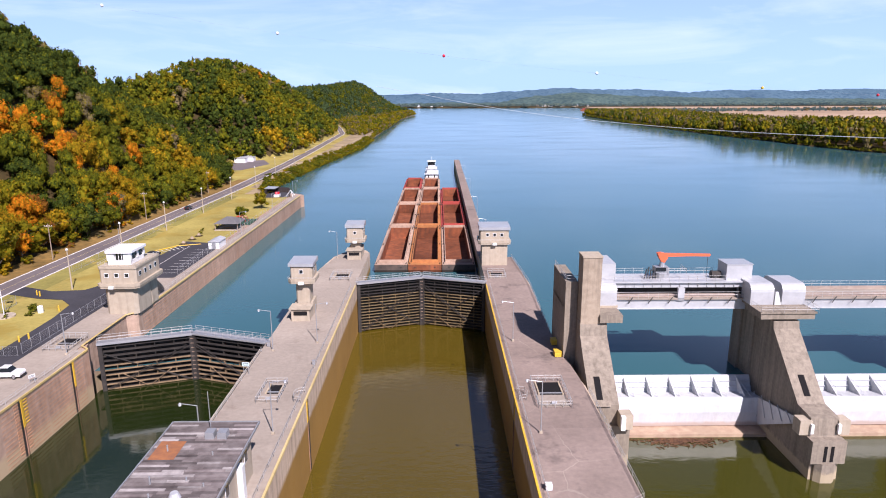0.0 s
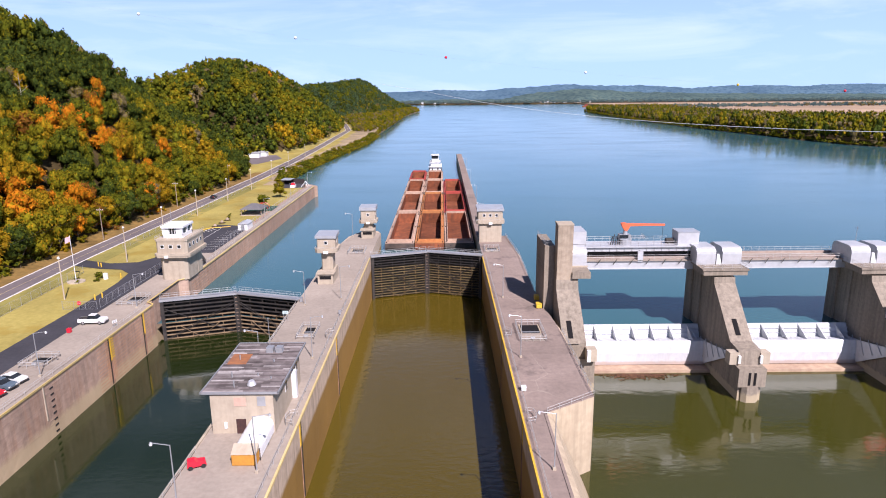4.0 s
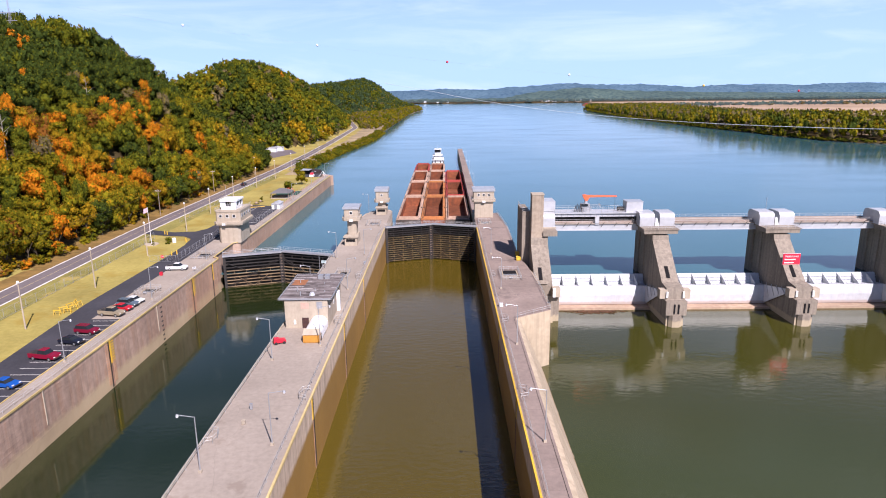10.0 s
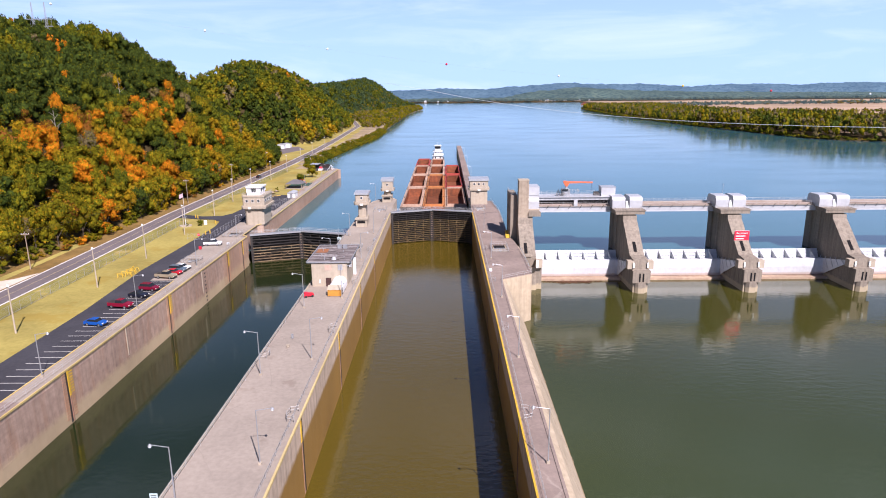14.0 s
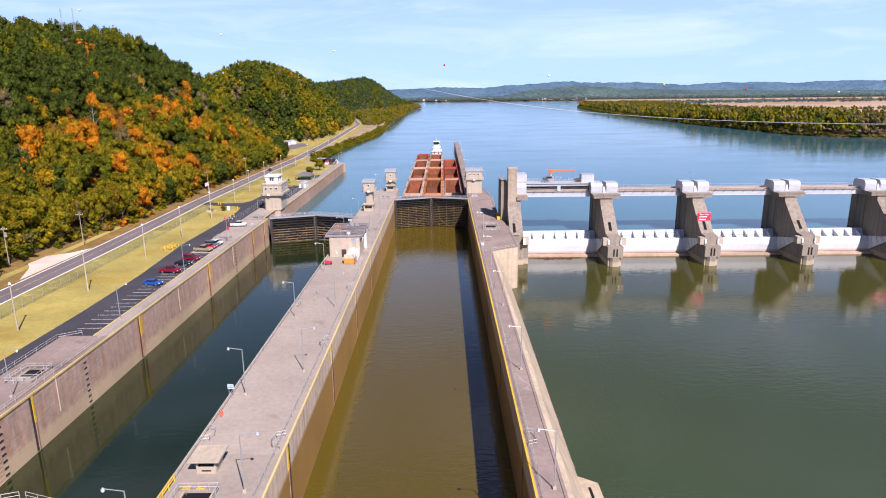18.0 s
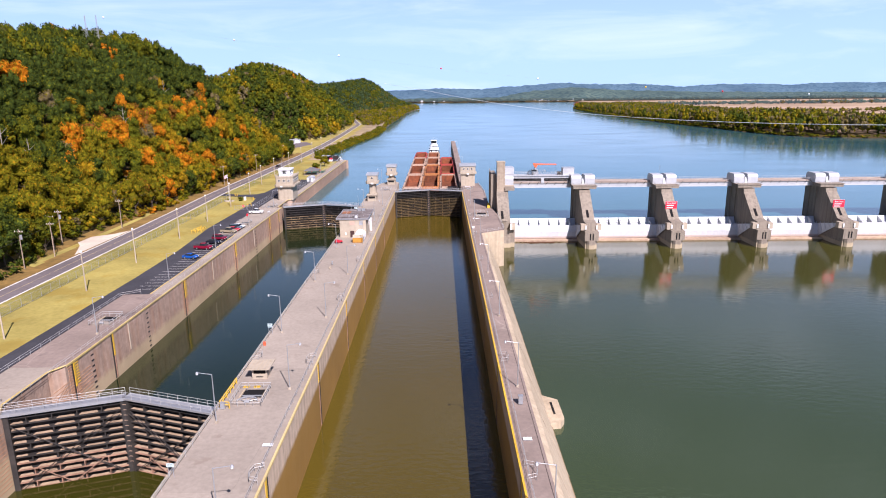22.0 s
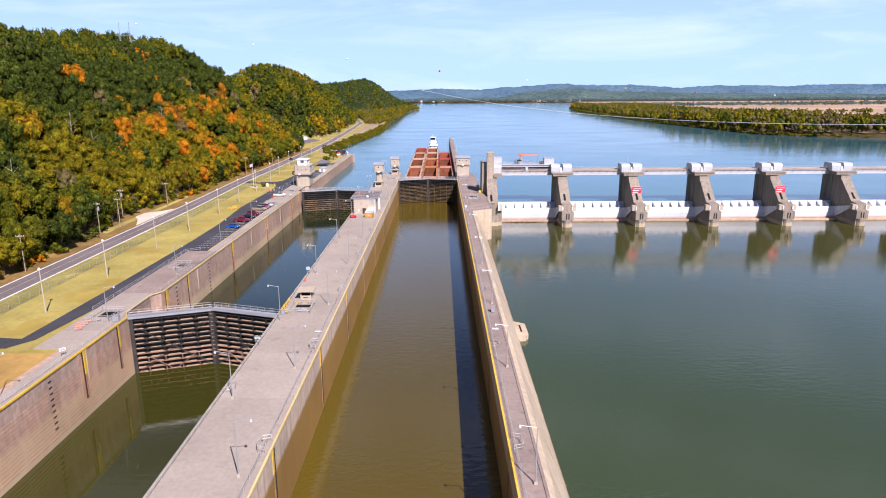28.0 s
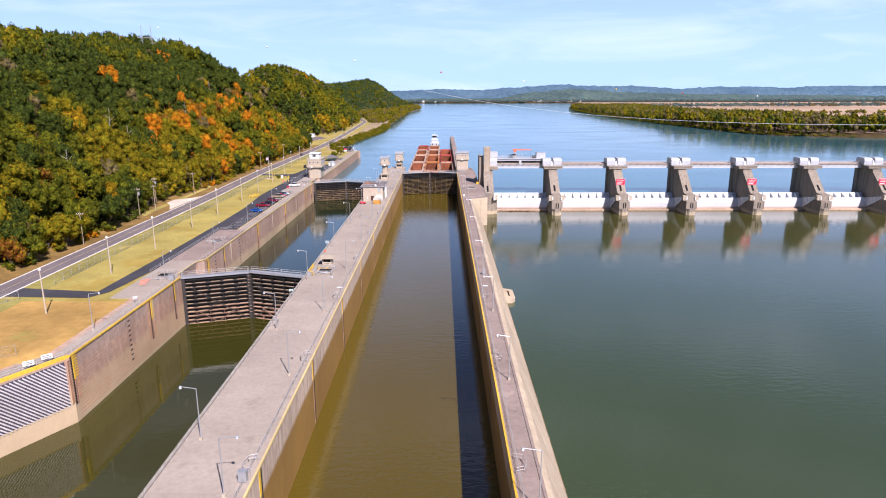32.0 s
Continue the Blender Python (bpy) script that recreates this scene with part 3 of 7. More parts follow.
def capsule_house(bm, x0, x1, y0, y1, z0, z1, r):
    """Hoist housing with rounded upstream and downstream shoulders."""
    pts = [(y0, z0), (y0, z1 - r)] + [(y0 + r - r * math.cos(a), z1 - r + r * math.sin(a)) for a in (0.4, 0.8, 1.2, 1.57)]
    pts += [(y1 - r + r * math.sin(a), z1 - r + r * math.cos(a)) for a in (0.0, 0.4, 0.8, 1.2)] + [(y1, z1 - r), (y1, z0)]
    return prism(bm, pts, "x", x0, x1)


def pier_parts(p):
    prof = [(-37.5, BED_Z), (-37.5, 7.9), (-52.3, 7.9), (-52.6, 6.6), (-62.6, -2.9), (-66.6, -3.3), (-66.9, -6.3), (-67.6, -6.6), (-68.2, BED_Z), (-60, BED_Z)]
    part("shaft", prism(bmesh.new(), prof, "x", -HW, HW), PIER, p)
    for s in (-1, 1):
        # recessed side panel line and stop-log slots
        part("slot_rib", Box(min(s * HW, s * (HW + 0.5)), max(s * HW, s * (HW + 0.5)), -41.2, -37.9, BED_Z, 7.9), PIER, p)
        part("slot_rib", Box(min(s * HW, s * (HW + 0.35)), max(s * HW, s * (HW + 0.35)), -46.2, -43.4, -5.0, 7.9), PIER, p)
    nose = [(-1.75, -66), (1.75, -66), (1.75, -68.2), (0.95, -69.0), (-0.95, -69.0), (-1.75, -68.2)]
    part("nose", prism(bmesh.new(), nose, "z", BED_Z, -10.2), PIER, p)
    part("trunnion_block", Box(-2.75, 2.75, -68.7, -65.4, -10.3, -6.4), PIER, p)
    # slots and doorway are flat plates coloured like the shade inside them
    for x in (-0.55, 0.55):
        part("slot", Box(x - 0.24, x + 0.24, -68.78, -68.5, -9.9, -7.2), SHADE_FILL, p, "near-black plate for a shaded vertical slot")
    part("doorway", prism(bmesh.new(), [(-61.65, -2.0), (-58.9, 0.6), (-58.97, 0.68), (-61.72, -1.92)], "x", -0.75, 0.25), SHADE_FILL, p, "near-black plate for a shaded doorway")
    for s in (-1, 1):
        part("trunnion_platform", Box(s * 3.1 - 0.95, s * 3.1 + 0.95, -66.9, -64.8, -6.2, -3.7), BUFF, p)
        part("light_box", Box(s * 2.2 - 0.24, s * 2.2 + 0.24, -67.3, -66.9, -5.8, -4.2), WHITE, p, "white light box")
    part("cap", Box(-4.8, 4.8, -52.6, -46.5, 8.35, 9.4), PIER, p)
    part("cap_slab", Box(-5.05, 5.05, -52.8, -38.0, 9.4, 9.75), PIER, p)
    for x0, x1 in ((-5.0, -0.75), (0.75, 5.0)):
        part("hoist_house", capsule_house(bmesh.new(), x0, x1, -48.6, -41.2, 9.75, 13.6, 1.5), GALV_WHITE, p, "rounded pale metal hoist housing")
    part("stair_plate", prism(bmesh.new(), [(-0.6, 9.8), (0.6, 9.8), (-0.1, 12.2), (-0.6, 12.2)], "y", -48.8, -48.5), WHITE, p)
    railing(p, [(-5.1, -38.2, 9.75), (-5.1, -53.1, 9.75), (5.1, -53.1, 9.75), (5.1, -38.2, 9.75)], 1.05, 1.9)


GALV_WHITE = mat("pale_grey_metal", (0.50, 0.51, 0.53), (0.42, 0.43, 0.45), 1.0, 0.4, 0.15, amount=0.08)
first = thing("dam_pier", "tall weathered concrete dam pier with two rounded hoist housings", "dam pier", (PIERS[1], 0, 0), "dam piers")
pier_parts(first)
for x in PIERS[2:]:
    copy_thing(first, pose(x, 0, 0))

p0 = thing("abutment_pier", "concrete abutment pier with a tall shaft beside the river wall", "dam pier", (PIER0, 0, 0))
prof = [(-37.5, BED_Z), (-37.5, 7.9), (-52.3, 7.9), (-53.0, 5.6), (-62.6, -2.9), (-62.6, -9.0), (-64, -9.2), (-66.0, BED_Z)]
part("shaft", prism(bmesh.new(), prof, "x", -2.4, 2.4), PIER, p0)
part("lower_step", Box(-1.2, 4.2, -63.4, -60.0, BED_Z, -6.3), PIER, p0)
part("side_wall", Box(-4.6, -2.4, -49.5, -37.5, BED_Z, 14.6), PIER, p0)
part("stair_shaft", Box(-2.3, 1.0, -52.4, -48.9, 5.4, 19.7), CONC, p0, "tall square concrete shaft")
part("shaft_coping", Box(-2.4, 1.1, -52.5, -48.8, 19.7, 20.0), BUFF, p0)
part("shaft_foot", prism(bmesh.new(), [(-52.4, 5.4), (-54.6, 4.2), (-63, -3.0), (-52, -3.0)], "x", -2.45, 1.0), PIER, p0)
part("cap", Box(1.0, 5.0, -53.0, -46.5, 8.0, 9.4), PIER, p0)
part("cap_slab", Box(-4.6, 5.2, -48.8, -38.0, 9.4, 9.75), BUFF, p0)
part("hoist_house", capsule_house(bmesh.new(), 0.9, 5.0, -48.6, -41.2, 9.75, 13.6, 1.5), GALV_WHITE, p0)
part("machine_room", Box(0.9, 5.6, -44.6, -38.0, 13.7, 16.6), GALV_WHITE, p0, "pale metal machine room")
part("doorway", prism(bmesh.new(), [(-62.07, -2.2), (-58.92, 0.5), (-59.0, 0.58), (-62.15, -2.12)], "x", -1.2, -0.2), SHADE_FILL, p0, "near-black plate for a shaded doorway")
part("trunnion_platform", Box(2.2, 4.2, -64.8, -62.6, -6.2, -3.7), BUFF, p0)
part("light_box", Box(2.1, 2.8, -65.5, -64.8, -6.0, -3.6), WHITE, p0, "white light box")
railing(p0, [(-4.5, -38.1, 14.6), (-4.5, -49.4, 14.6), (-2.4, -49.4, 14.6)], 1.1, 1.6)


def tainter_gate(cx):
    g = thing("tainter_gate", "white painted steel spillway gate with triangular top ribs", "dam gate", (cx, 0, 0), "dam gates")
    w = (PITCH - 2 * HW) / 2 - 0.12
    part("crest_plate", prism(bmesh.new(), [(-45.9, -5.2), (-46.3, -5.2), (-47.7, -8.0), (-45.9, -8.6)], "x", -w, w), GATE_WHITE, g)
    part("shelf_plate", prism(bmesh.new(), [(-47.5, -7.9), (-51.2, -7.35), (-51.2, -7.6), (-47.5, -8.2)], "x", -w, w), GATE_WHITE, g)
    part("face_plate", prism(bmesh.new(), [(-51.1, -7.3), (-51.45, -7.4), (-51.9, -10.0), (-51.7, -12.8), (-50.8, -12.8)], "x", -w, w), GATE_WHITE, g)
    rib = mesh_of("rib", prism(bmesh.new(), [(-46.3, -5.2), (-50.9, -7.4), (-47.6, -7.9)], "x", -0.5, -0.36), GATE_WHITE)
    rb2 = mesh_of("rib_brace", Rod((-0.4, -46.4, -5.3), (0.6, -50.7, -7.4), 0.1, 4), GATE_WHITE)
    for i in range(7):
        x = -w + (i + 0.35) * 2 * w / 6.85
        a = part("rib", rib, None, g)
        a.location.x = x
        b = part("rib_brace", rb2, None, g)
        b.location.x = x
    for zz in (-6.1, -7.0):
        part("stringer", Box(-w, w, -47.05 - (-6.1 - zz) * 0.5, -46.4, zz - 0.06, zz + 0.06), GATE_WHITE, g)
    for s in (-1, 1):
        x = s * (w - 0.5)
        arm = prism(bmesh.new(), [(-51.3, -7.3), (-64.2, -4.6), (-64.2, -5.6), (-52.2, -12.4)], "x", x - 0.1, x + 0.1)
        part("radial_arm", arm, GATE_WHITE, g)
        for i in range(5):
            ya, yb = -50 - i * 2.7, -51.4 - i * 2.7
            part("arm_lattice", Rod((x - s * 0.16, ya, -6.7 + i * 0.45), (x - s * 0.16, yb - 0.6, -10.9 + i * 1.15), 0.1, 4), GALV, g)
    part("sill", Box(-w - 0.1, w + 0.1, -54.6, -46.0, BED_Z, -12.95), SILL, g, "tan concrete sill with a wet stained lip")
    return g


SILL = mat("tan_wet_sill", (0.48, 0.36, 0.25), (0.36, 0.24, 0.17), 0.6, 0.8, amount=0.2)
gate0 = tainter_gate(PIERS[0] + PITCH / 2)
for k in range(1, 8):
    copy_thing(gate0, pose(PIERS[k] + PITCH / 2, 0, 0))


def bridge_span(cx):
    b = thing("service_bridge", "pale steel service bridge span with railings and cable tray", "bridge", (cx, 0, 0), "bridge spans")
    w = PITCH / 2 - HW - 0.1
    for y in (-45.4, -39.6):
        part("girder", Box(-w, w, y - 0.2, y + 0.2, 8.1, 9.9), GALV_WHITE, b)
        for z in (8.1, 9.85):
            part("flange", Box(-w, w, y - 0.42, y + 0.42, z - 0.06, z + 0.06), GALV_WHITE, b)
    part("deck", Box(-w, w, -46.0, -39.0, 9.95, 10.2), DECK, b)
    part("rail_beam", Box(-w, w, -45.0, -44.5, 10.2, 10.7), RUSTY_RAIL, b)
    part("rail_beam", Box(-w, w, -40.5, -40.0, 10.2, 10.7), RUSTY_RAIL, b)
    for y in (-45.9, -39.1):
        railing(b, [(-w, y, 10.2), (w, y, 10.2)], 1.2, 1.9)
    for i in range(8):
        x = -w + (i + 0.6) * 2 * w / 8
        part("bracket", Rod((x - 0.5, -46.3, 9.3), (x + 0.4, -46.1, 10.5), 0.1, 4), STEEL_BLACK, b)
    return b


RUSTY_RAIL = mat("tan_rail_beam", (0.42, 0.34, 0.29), (0.30, 0.23, 0.19), 1.0, 0.8, amount=0.2)
span = bridge_span(PIERS[0] + PITCH / 2)
for k in range(1, 8):
    copy_thing(span, pose(PIERS[k] + PITCH / 2, 0, 0))

# travelling crane on the first span
cr = thing("bridge_crane", "pale travelling gantry with an orange jib crane", "crane", (49.0, 0, 0))
part("main_girder", Box(-13.5, 13.0, -44.9, -44.3, 12.0, 13.0), GALV_WHITE, cr)
part("main_girder", Box(-13.5, 13.0, -40.6, -40.0, 12.0, 13.0), GALV_WHITE, cr)
# black box added for the shadow gap between crane girders and bridge
part("drive_shaft", Box(-12.8, 12.3, -43.4, -41.6, 10.75, 11.95), STEEL_BLACK, cr, "black box for the shadow gap under the crane girder")
part("crane_deck", Box(-13.5, 13.0, -45.4, -39.6, 13.0, 13.25), GALV_WHITE, cr)
for i in range(16):
    part("stiffener", Box(-12.9 + i * 1.7, -12.75 + i * 1.7, -45.02, -44.9, 12.05, 12.95), GALV, cr)
part("winch_house", Box(9.6, 14.4, -44.4, -40.4, 13.25, 16.2), GALV_WHITE, cr, "pale metal winch house")
part("winch_roof", Box(9.5, 14.5, -44.5, -40.3, 16.2, 16.35), ROOF_METAL, cr)
part("motor", Rod((7.4, -42.6, 13.9), (9.2, -42.6, 13.9), 0.7, 10), STEEL_BLACK, cr)
for x in (-13.3, 12.8):
    for y in (-44.6, -40.3):
        part("wheel_leg", Box(x - 0.5, x + 0.5, y - 0.35, y + 0.35, 10.7, 12.0), STEEL_BLACK, cr)
part("turntable", Rod((-2.0, -42.4, 13.25), (-2.0, -42.4, 14.4), 1.5, 12), GALV, cr)
part("cab", Box(-3.4, -0.9, -43.6, -41.4, 14.4, 15.5), GALV, cr)
for i in range(5):
    part("machinery_frame", Rod((-5.6 + i * 0.55, -43.6, 13.25), (-4.9 + i * 0.4, -42.8, 15.0 + (i % 2) * 0.5), 0.12, 5), STEEL_BLACK, cr)
railing(cr, [(-1.2, -43.9, 14.4), (2.2, -43.9, 14.4), (2.2, -41.0, 14.4)], 1.0, 1.1)
part("cab_window", Box(-3.6, -1.6, -43.86, -43.8, 14.9, 15.6), GLASS, cr)
part("crane_head", prism(bmesh.new(), [(-2.3, 16.5), (-1.7, 16.3), (-1.2, 17.1), (-1.0, 17.9), (-2.4, 18.25), (-3.1, 18.1), (-2.8, 17.3)], "y", -43.0, -42.0), ORANGE, cr, "orange crane head")
part("pedestal", Rod((-2.0, -42.5, 15.4), (-2.0, -42.5, 16.6), 0.55, 10, 0.4), GALV, cr)
part("jib", prism(bmesh.new(), [(-1.6, 17.4), (3.0, 17.5), (6.9, 17.45), (7.0, 17.85), (-1.6, 18.05)], "y", -42.8, -42.2), ORANGE, cr, "orange jib")
part("hoist_cable", Rod((6.6, -42.5, 17.9), (6.6, -42.5, 13.4), 0.04, 4), STEEL_BLACK, cr)
part("hoist_trolley", Box(0.2, 1.4, -46.0, -45.4, 9.8, 12.2), GALV_WHITE, cr)
for y in (-45.3, -39.7):
    railing(cr, [(-13.4, y, 13.25), (9.0, y, 13.25)], 1.1, 1.7)


# red warning boards on every other pier
def letters(name, text, size, m, parent):
    cu = bpy.data.curves.new(name, "FONT")
    cu.body, cu.size, cu.align_x, cu.extrude = text, size, "CENTER", 0.01
    cu.materials.append(m)
    dg = bpy.context.evaluated_depsgraph_get
    tmp = bpy.data.objects.new("tmp", cu)
    scene.collection.objects.link(tmp)
    me = bpy.data.meshes.new_from_object(tmp.evaluated_get(dg()))
    bpy.data.objects.remove(tmp)
    return part(name, me, None, parent)


def red_sign(x):
    s = thing("warning_sign", "red warning board with white writing on a dam pier", "sign", (x, -58.6, 2.2), "warning signs")
    part("board", Box(-2.35, 2.35, -0.08, 0.08, -1.65, 1.65), SIGNRED, s)
    part("border", Box(-2.42, 2.42, 0.08, 0.14, -1.72, 1.72), WHITE, s)
    t = letters("lettering", "Restricted", 0.86, WHITE, s)
    t.matrix_basis = pose(0, -0.10, 0.66, 90)
    for z, w in ((0.0, 1.5), (-0.9, 1.3)):
        part("text_line", Box(-1.9, -1.9 + 2 * w, -0.1, -0.08, z - 0.15, z + 0.15), WHITE, s, "white line of lettering")
    for x_ in (-1.2, 1.2):
        part("standoff", Box(x_ - 0.1, x_ + 0.1, 0.1, 2.2, -0.9, -0.7), GALV, s)
    return s


wm = thing("wind_gauge", "small weather mast on a dam pier", "weather mast", (PIERS[2] - 0.2, -42.0, 9.75))
part("mast", Rod((0, 0, 0), (0, 0, 7.0), 0.05, 5), GALV, wm)
for a in (0.3, 2.4, 4.5):
    part("cup_arm", Rod((0, 0, 6.6), (0.5 * math.cos(a), 0.5 * math.sin(a), 6.6), 0.05, 4), STEEL_BLACK, wm)
s0 = red_sign(PIERS[2])
for k in (4, 6, 8):
    copy_thing(s0, pose(PIERS[k], -58.6, 2.2))


# ---------------------------------------------------------------- control towers
def window(parent, x, y, z, w, h, face="y"):
    """Window in a wall: frame and dark pane, set slightly proud."""
    if face == "y":
        f = part("window", Box(x - w / 2, x + w / 2, y - 0.05, y + 0.02, z - h / 2, z + h / 2), WHITE, parent)
        part("pane", Box(x - w / 2 + 0.1, x + w / 2 - 0.1, y - 0.07, y - 0.05, z - h / 2 + 0.1, z + h / 2 - 0.1), GLASS, f)
    else:
        f = part("window", Box(x - 0.02, x + 0.05, y - w / 2, y + w / 2, z - h / 2, z + h / 2), WHITE, parent)
        part("pane", Box(x + 0.05, x + 0.07, y - w / 2 + 0.1, y + w / 2 - 0.1, z - h / 2 + 0.1, z + h / 2 - 0.1), GLASS, f)


def chamfered(x0, x1, y0, y1, c):
    return [(x0 + c, y0), (x1 - c, y0), (x1, y0 + c), (x1, y1 - c), (x1 - c, y1), (x0 + c, y1), (x0, y1 - c), (x0, y0 + c)]


tl = thing("control_tower", "large buff concrete lock control tower with a white glazed cab", "control tower", (-66, -19, 0))
part("base", prism(bmesh.new(), chamfered(-3.4, 3.6, -4.7, 3.2, 0.7), "z", 0, 6.2), BUFF, tl)
part("base_pier", Box(1.2, 3.4, 3.2, 6.4, 0, 6.2), BUFF, tl)
part("base_wing", Box(-2.6, 1.4, 3.2, 7.0, 0, 5.2), BUFF, tl)
part("gallery_slab", prism(bmesh.new(), chamfered(-4.35, 4.75, -5.75, 7.6, 0.8), "z", 6.2, 6.6), BUFF, tl)
part("gallery_parapet", prism(bmesh.new(), chamfered(-4.45, 4.85, -5.85, 7.7, 0.8), "z", 6.6, 7.25), BUFF, tl)
part("upper_storey", prism(bmesh.new(), chamfered(-3.9, 4.2, -5.2, 7.2, 0.5), "z", 7.25, 10.5), BUFF, tl)
part("roof_slab", prism(bmesh.new(), chamfered(-4.05, 4.35, -5.35, 7.35, 0.5), "z", 10.5, 11.0), BUFF, tl)
for x in (-0.75, -0.05, 0.65):
    part("cab_mullion", Box(x - 0.05, x + 0.05, -3.34, -3.25, 12.0, 13.7), WHITE, tl)
part("cab_sill", Box(-2.4, 2.6, -3.4, 3.2, 11.0, 12.0), WHITE, tl)
part("cab_glass", Box(-2.25, 2.45, -3.25, 3.05, 12.0, 13.7), GLASS, tl, "dark cab glazing")
for x, y in ((-2.2, -3.2), (2.4, -3.2), (-2.2, 3.0), (2.4, 3.0), (2.4, 0.0)):
    part("cab_post", Box(x - 0.35, x + 0.35, y - 0.35, y + 0.35, 12.0, 13.7), WHITE, tl)
part("cab_panel", Box(-2.5, -0.9, -3.42, -3.25, 12.0, 13.7), WHITE, tl)
part("cab_panel", Box(1.0, 2.7, -3.42, -3.25, 12.0, 13.7), WHITE, tl)
part("cab_roof", prism(bmesh.new(), chamfered(-2.9, 3.1, -3.9, 3.8, 0.3), "z", 13.7, 14.2), WHITE, tl, "white flat cab roof")
for x in (-2.2, 0.0, 2.2):
    window(tl, x, -5.2, 9.1, 1.0, 0.95)
for y in (-3.2, -0.6, 2.0, 4.6):
    window(tl, 4.2, y, 9.1, 1.1, 1.1, "x")
part("floodlight", Box(-1.6, -0.6, -6.2, -5.85, 6.2, 6.8), WHITE, tl)
part("aerial", Rod((-2.6, 3.0, 14.2), (-2.6, 3.0, 18.0), 0.05, 5), GALV, tl)
part("door", Box(1.25, 2.6, 6.4, 6.46, 0.0, 2.1), STEEL_BLACK, tl)
railing(tl, [(-3.95, 7.2, 11.0), (-3.95, -5.2, 11.0), (4.25, -5.2, 11.0), (4.25, 7.2, 11.0)], 0.9, 1.6, r=0.03)
part("outer_stair", prism(bmesh.new(), [(7.0, 0), (14.0, 0), (14.0, 0.6), (8.0, 5.6), (7.0, 5.6)], "x", -0.2, 1.6), CONC, tl)


def small_tower(x, y, w, d, zs, label, annex):
    """Slim control house on a concrete stalk, with gallery and metal roof."""
    t = thing("control_house", label, "control house", (x, y, 0), "slim control houses")
    st = w * 0.62
    z0, z1, z2 = zs
    part("stalk", prism(bmesh.new(), chamfered(-st / 2, st / 2, -d / 2 + 0.6, d / 2 - 0.6, 0.3), "z", 0, z0), BUFF, t)
    part("gallery_slab", prism(bmesh.new(), chamfered(-w / 2 - 0.5, w / 2 + 0.5, -d / 2 - 0.5, d / 2 + 0.5, 0.7), "z", z0, z0 + 0.35), BUFF, t)
    part("gallery_parapet", prism(bmesh.new(), chamfered(-w / 2 - 0.55, w / 2 + 0.55, -d / 2 - 0.55, d / 2 + 0.55, 0.7), "z", z0 + 0.35, z0 + 1.0), BUFF, t)
    part("cabin", prism(bmesh.new(), chamfered(-w / 2, w / 2, -d / 2, d / 2, 0.25), "z", z0 + 1.0, z1), BUFF, t)
    part("roof", prism(bmesh.new(), [(-d / 2 - 0.35, z1), (d / 2 + 0.35, z1), (d / 2 + 0.35, z2 - 0.1), (-d / 2 - 0.35, z2 - 0.35)], "x", -w / 2 - 0.35, w / 2 + 0.35), ROOF_METAL, t, "grey metal roof")
    n = 1 if w < 6 else 3
    for i in range(n):
        window(t, (i - (n - 1) / 2) * 2.0, -d / 2, (z0 + z1) / 2 + 0.7, 0.9, 0.95)
    window(t, w / 2, 0, (z0 + z1) / 2 + 0.7, 0.9, 0.95, "x")
    part("floodlight", Box(-0.6, 0.6, -d / 2 - 0.95, -d / 2 - 0.55, z0 - 0.1, z0 + 0.5), WHITE, t)
    if annex:
        part("annex", prism(bmesh.new(), [(-d / 2 - 3.0, 0), (d / 2, 0), (d / 2, 3.0), (-d / 2 - 3.0, 2.6)], "x", -st / 2 - 0.5, st / 2 + 0.5), BUFF, t)
        part("annex_roof", Box(-st / 2 - 0.9, st / 2 + 0.9, -d / 2 - 3.4, -d / 2 + 0.4, 2.7, 2.95), BUFF, t)
        part("annex_opening", Box(-st / 2, st / 2, -d / 2 - 3.06, -d / 2 - 3.0, 1.3, 2.2), SHADE_FILL, t)
    railing(t, [(-w / 2 - 0.5, d / 2 + 0.5, z0 + 1.0), (-w / 2 - 0.5, -d / 2 - 0.5, z0 + 1.0), (w / 2 + 0.5, -d / 2 - 0.5, z0 + 1.0)], 0.5, 1.2, r=0.025)
    return t


small_tower(-25.2, -23.2, 4.7, 5.6, (7.6, 11.4, 12.4), "slim buff concrete control house with a grey roof", True)
small_tower(-20.4, 29.5, 4.9, 5.2, (4.6, 9.0, 10.4), "slim buff control house at the upstream nose of the middle wall", True)
small_tower(20.4, 19.8, 8.1, 6.6, (6.2, 10.3, 11.5), "wide buff concrete control house with three small windows", False)
part("broad_base", Box(16.9, 24.1, 16.7, 22.8, 0, 6.2), BUFF, wall_river)

# ---------------------------------------------------------------- operations building on the middle wall
ob_ = thing("operations_building", "buff block building with a worn flat roof and metal fascia", "building", (-24.0, -94.0, 0))
part("block_shell", Box(-4.4, 4.6, -8.9, 8.0, 0, 6.1), BUFF, ob_)
part("roof", Box(-5.5, 5.4, -9.1, 9.3, 6.15, 6.5), ROOF_TAR, ob_, "streaked dark flat roof")
for x0, x1, y0, y1 in ((-5.6, 5.5, -9.25, -9.1), (-5.6, 5.5, 9.3, 9.45), (-5.65, -5.5, -9.25, 9.45), (5.4, 5.55, -9.25, 9.45)):
    part("fascia", Box(x0, x1, y0, y1, 6.28, 6.60), GALV, ob_)
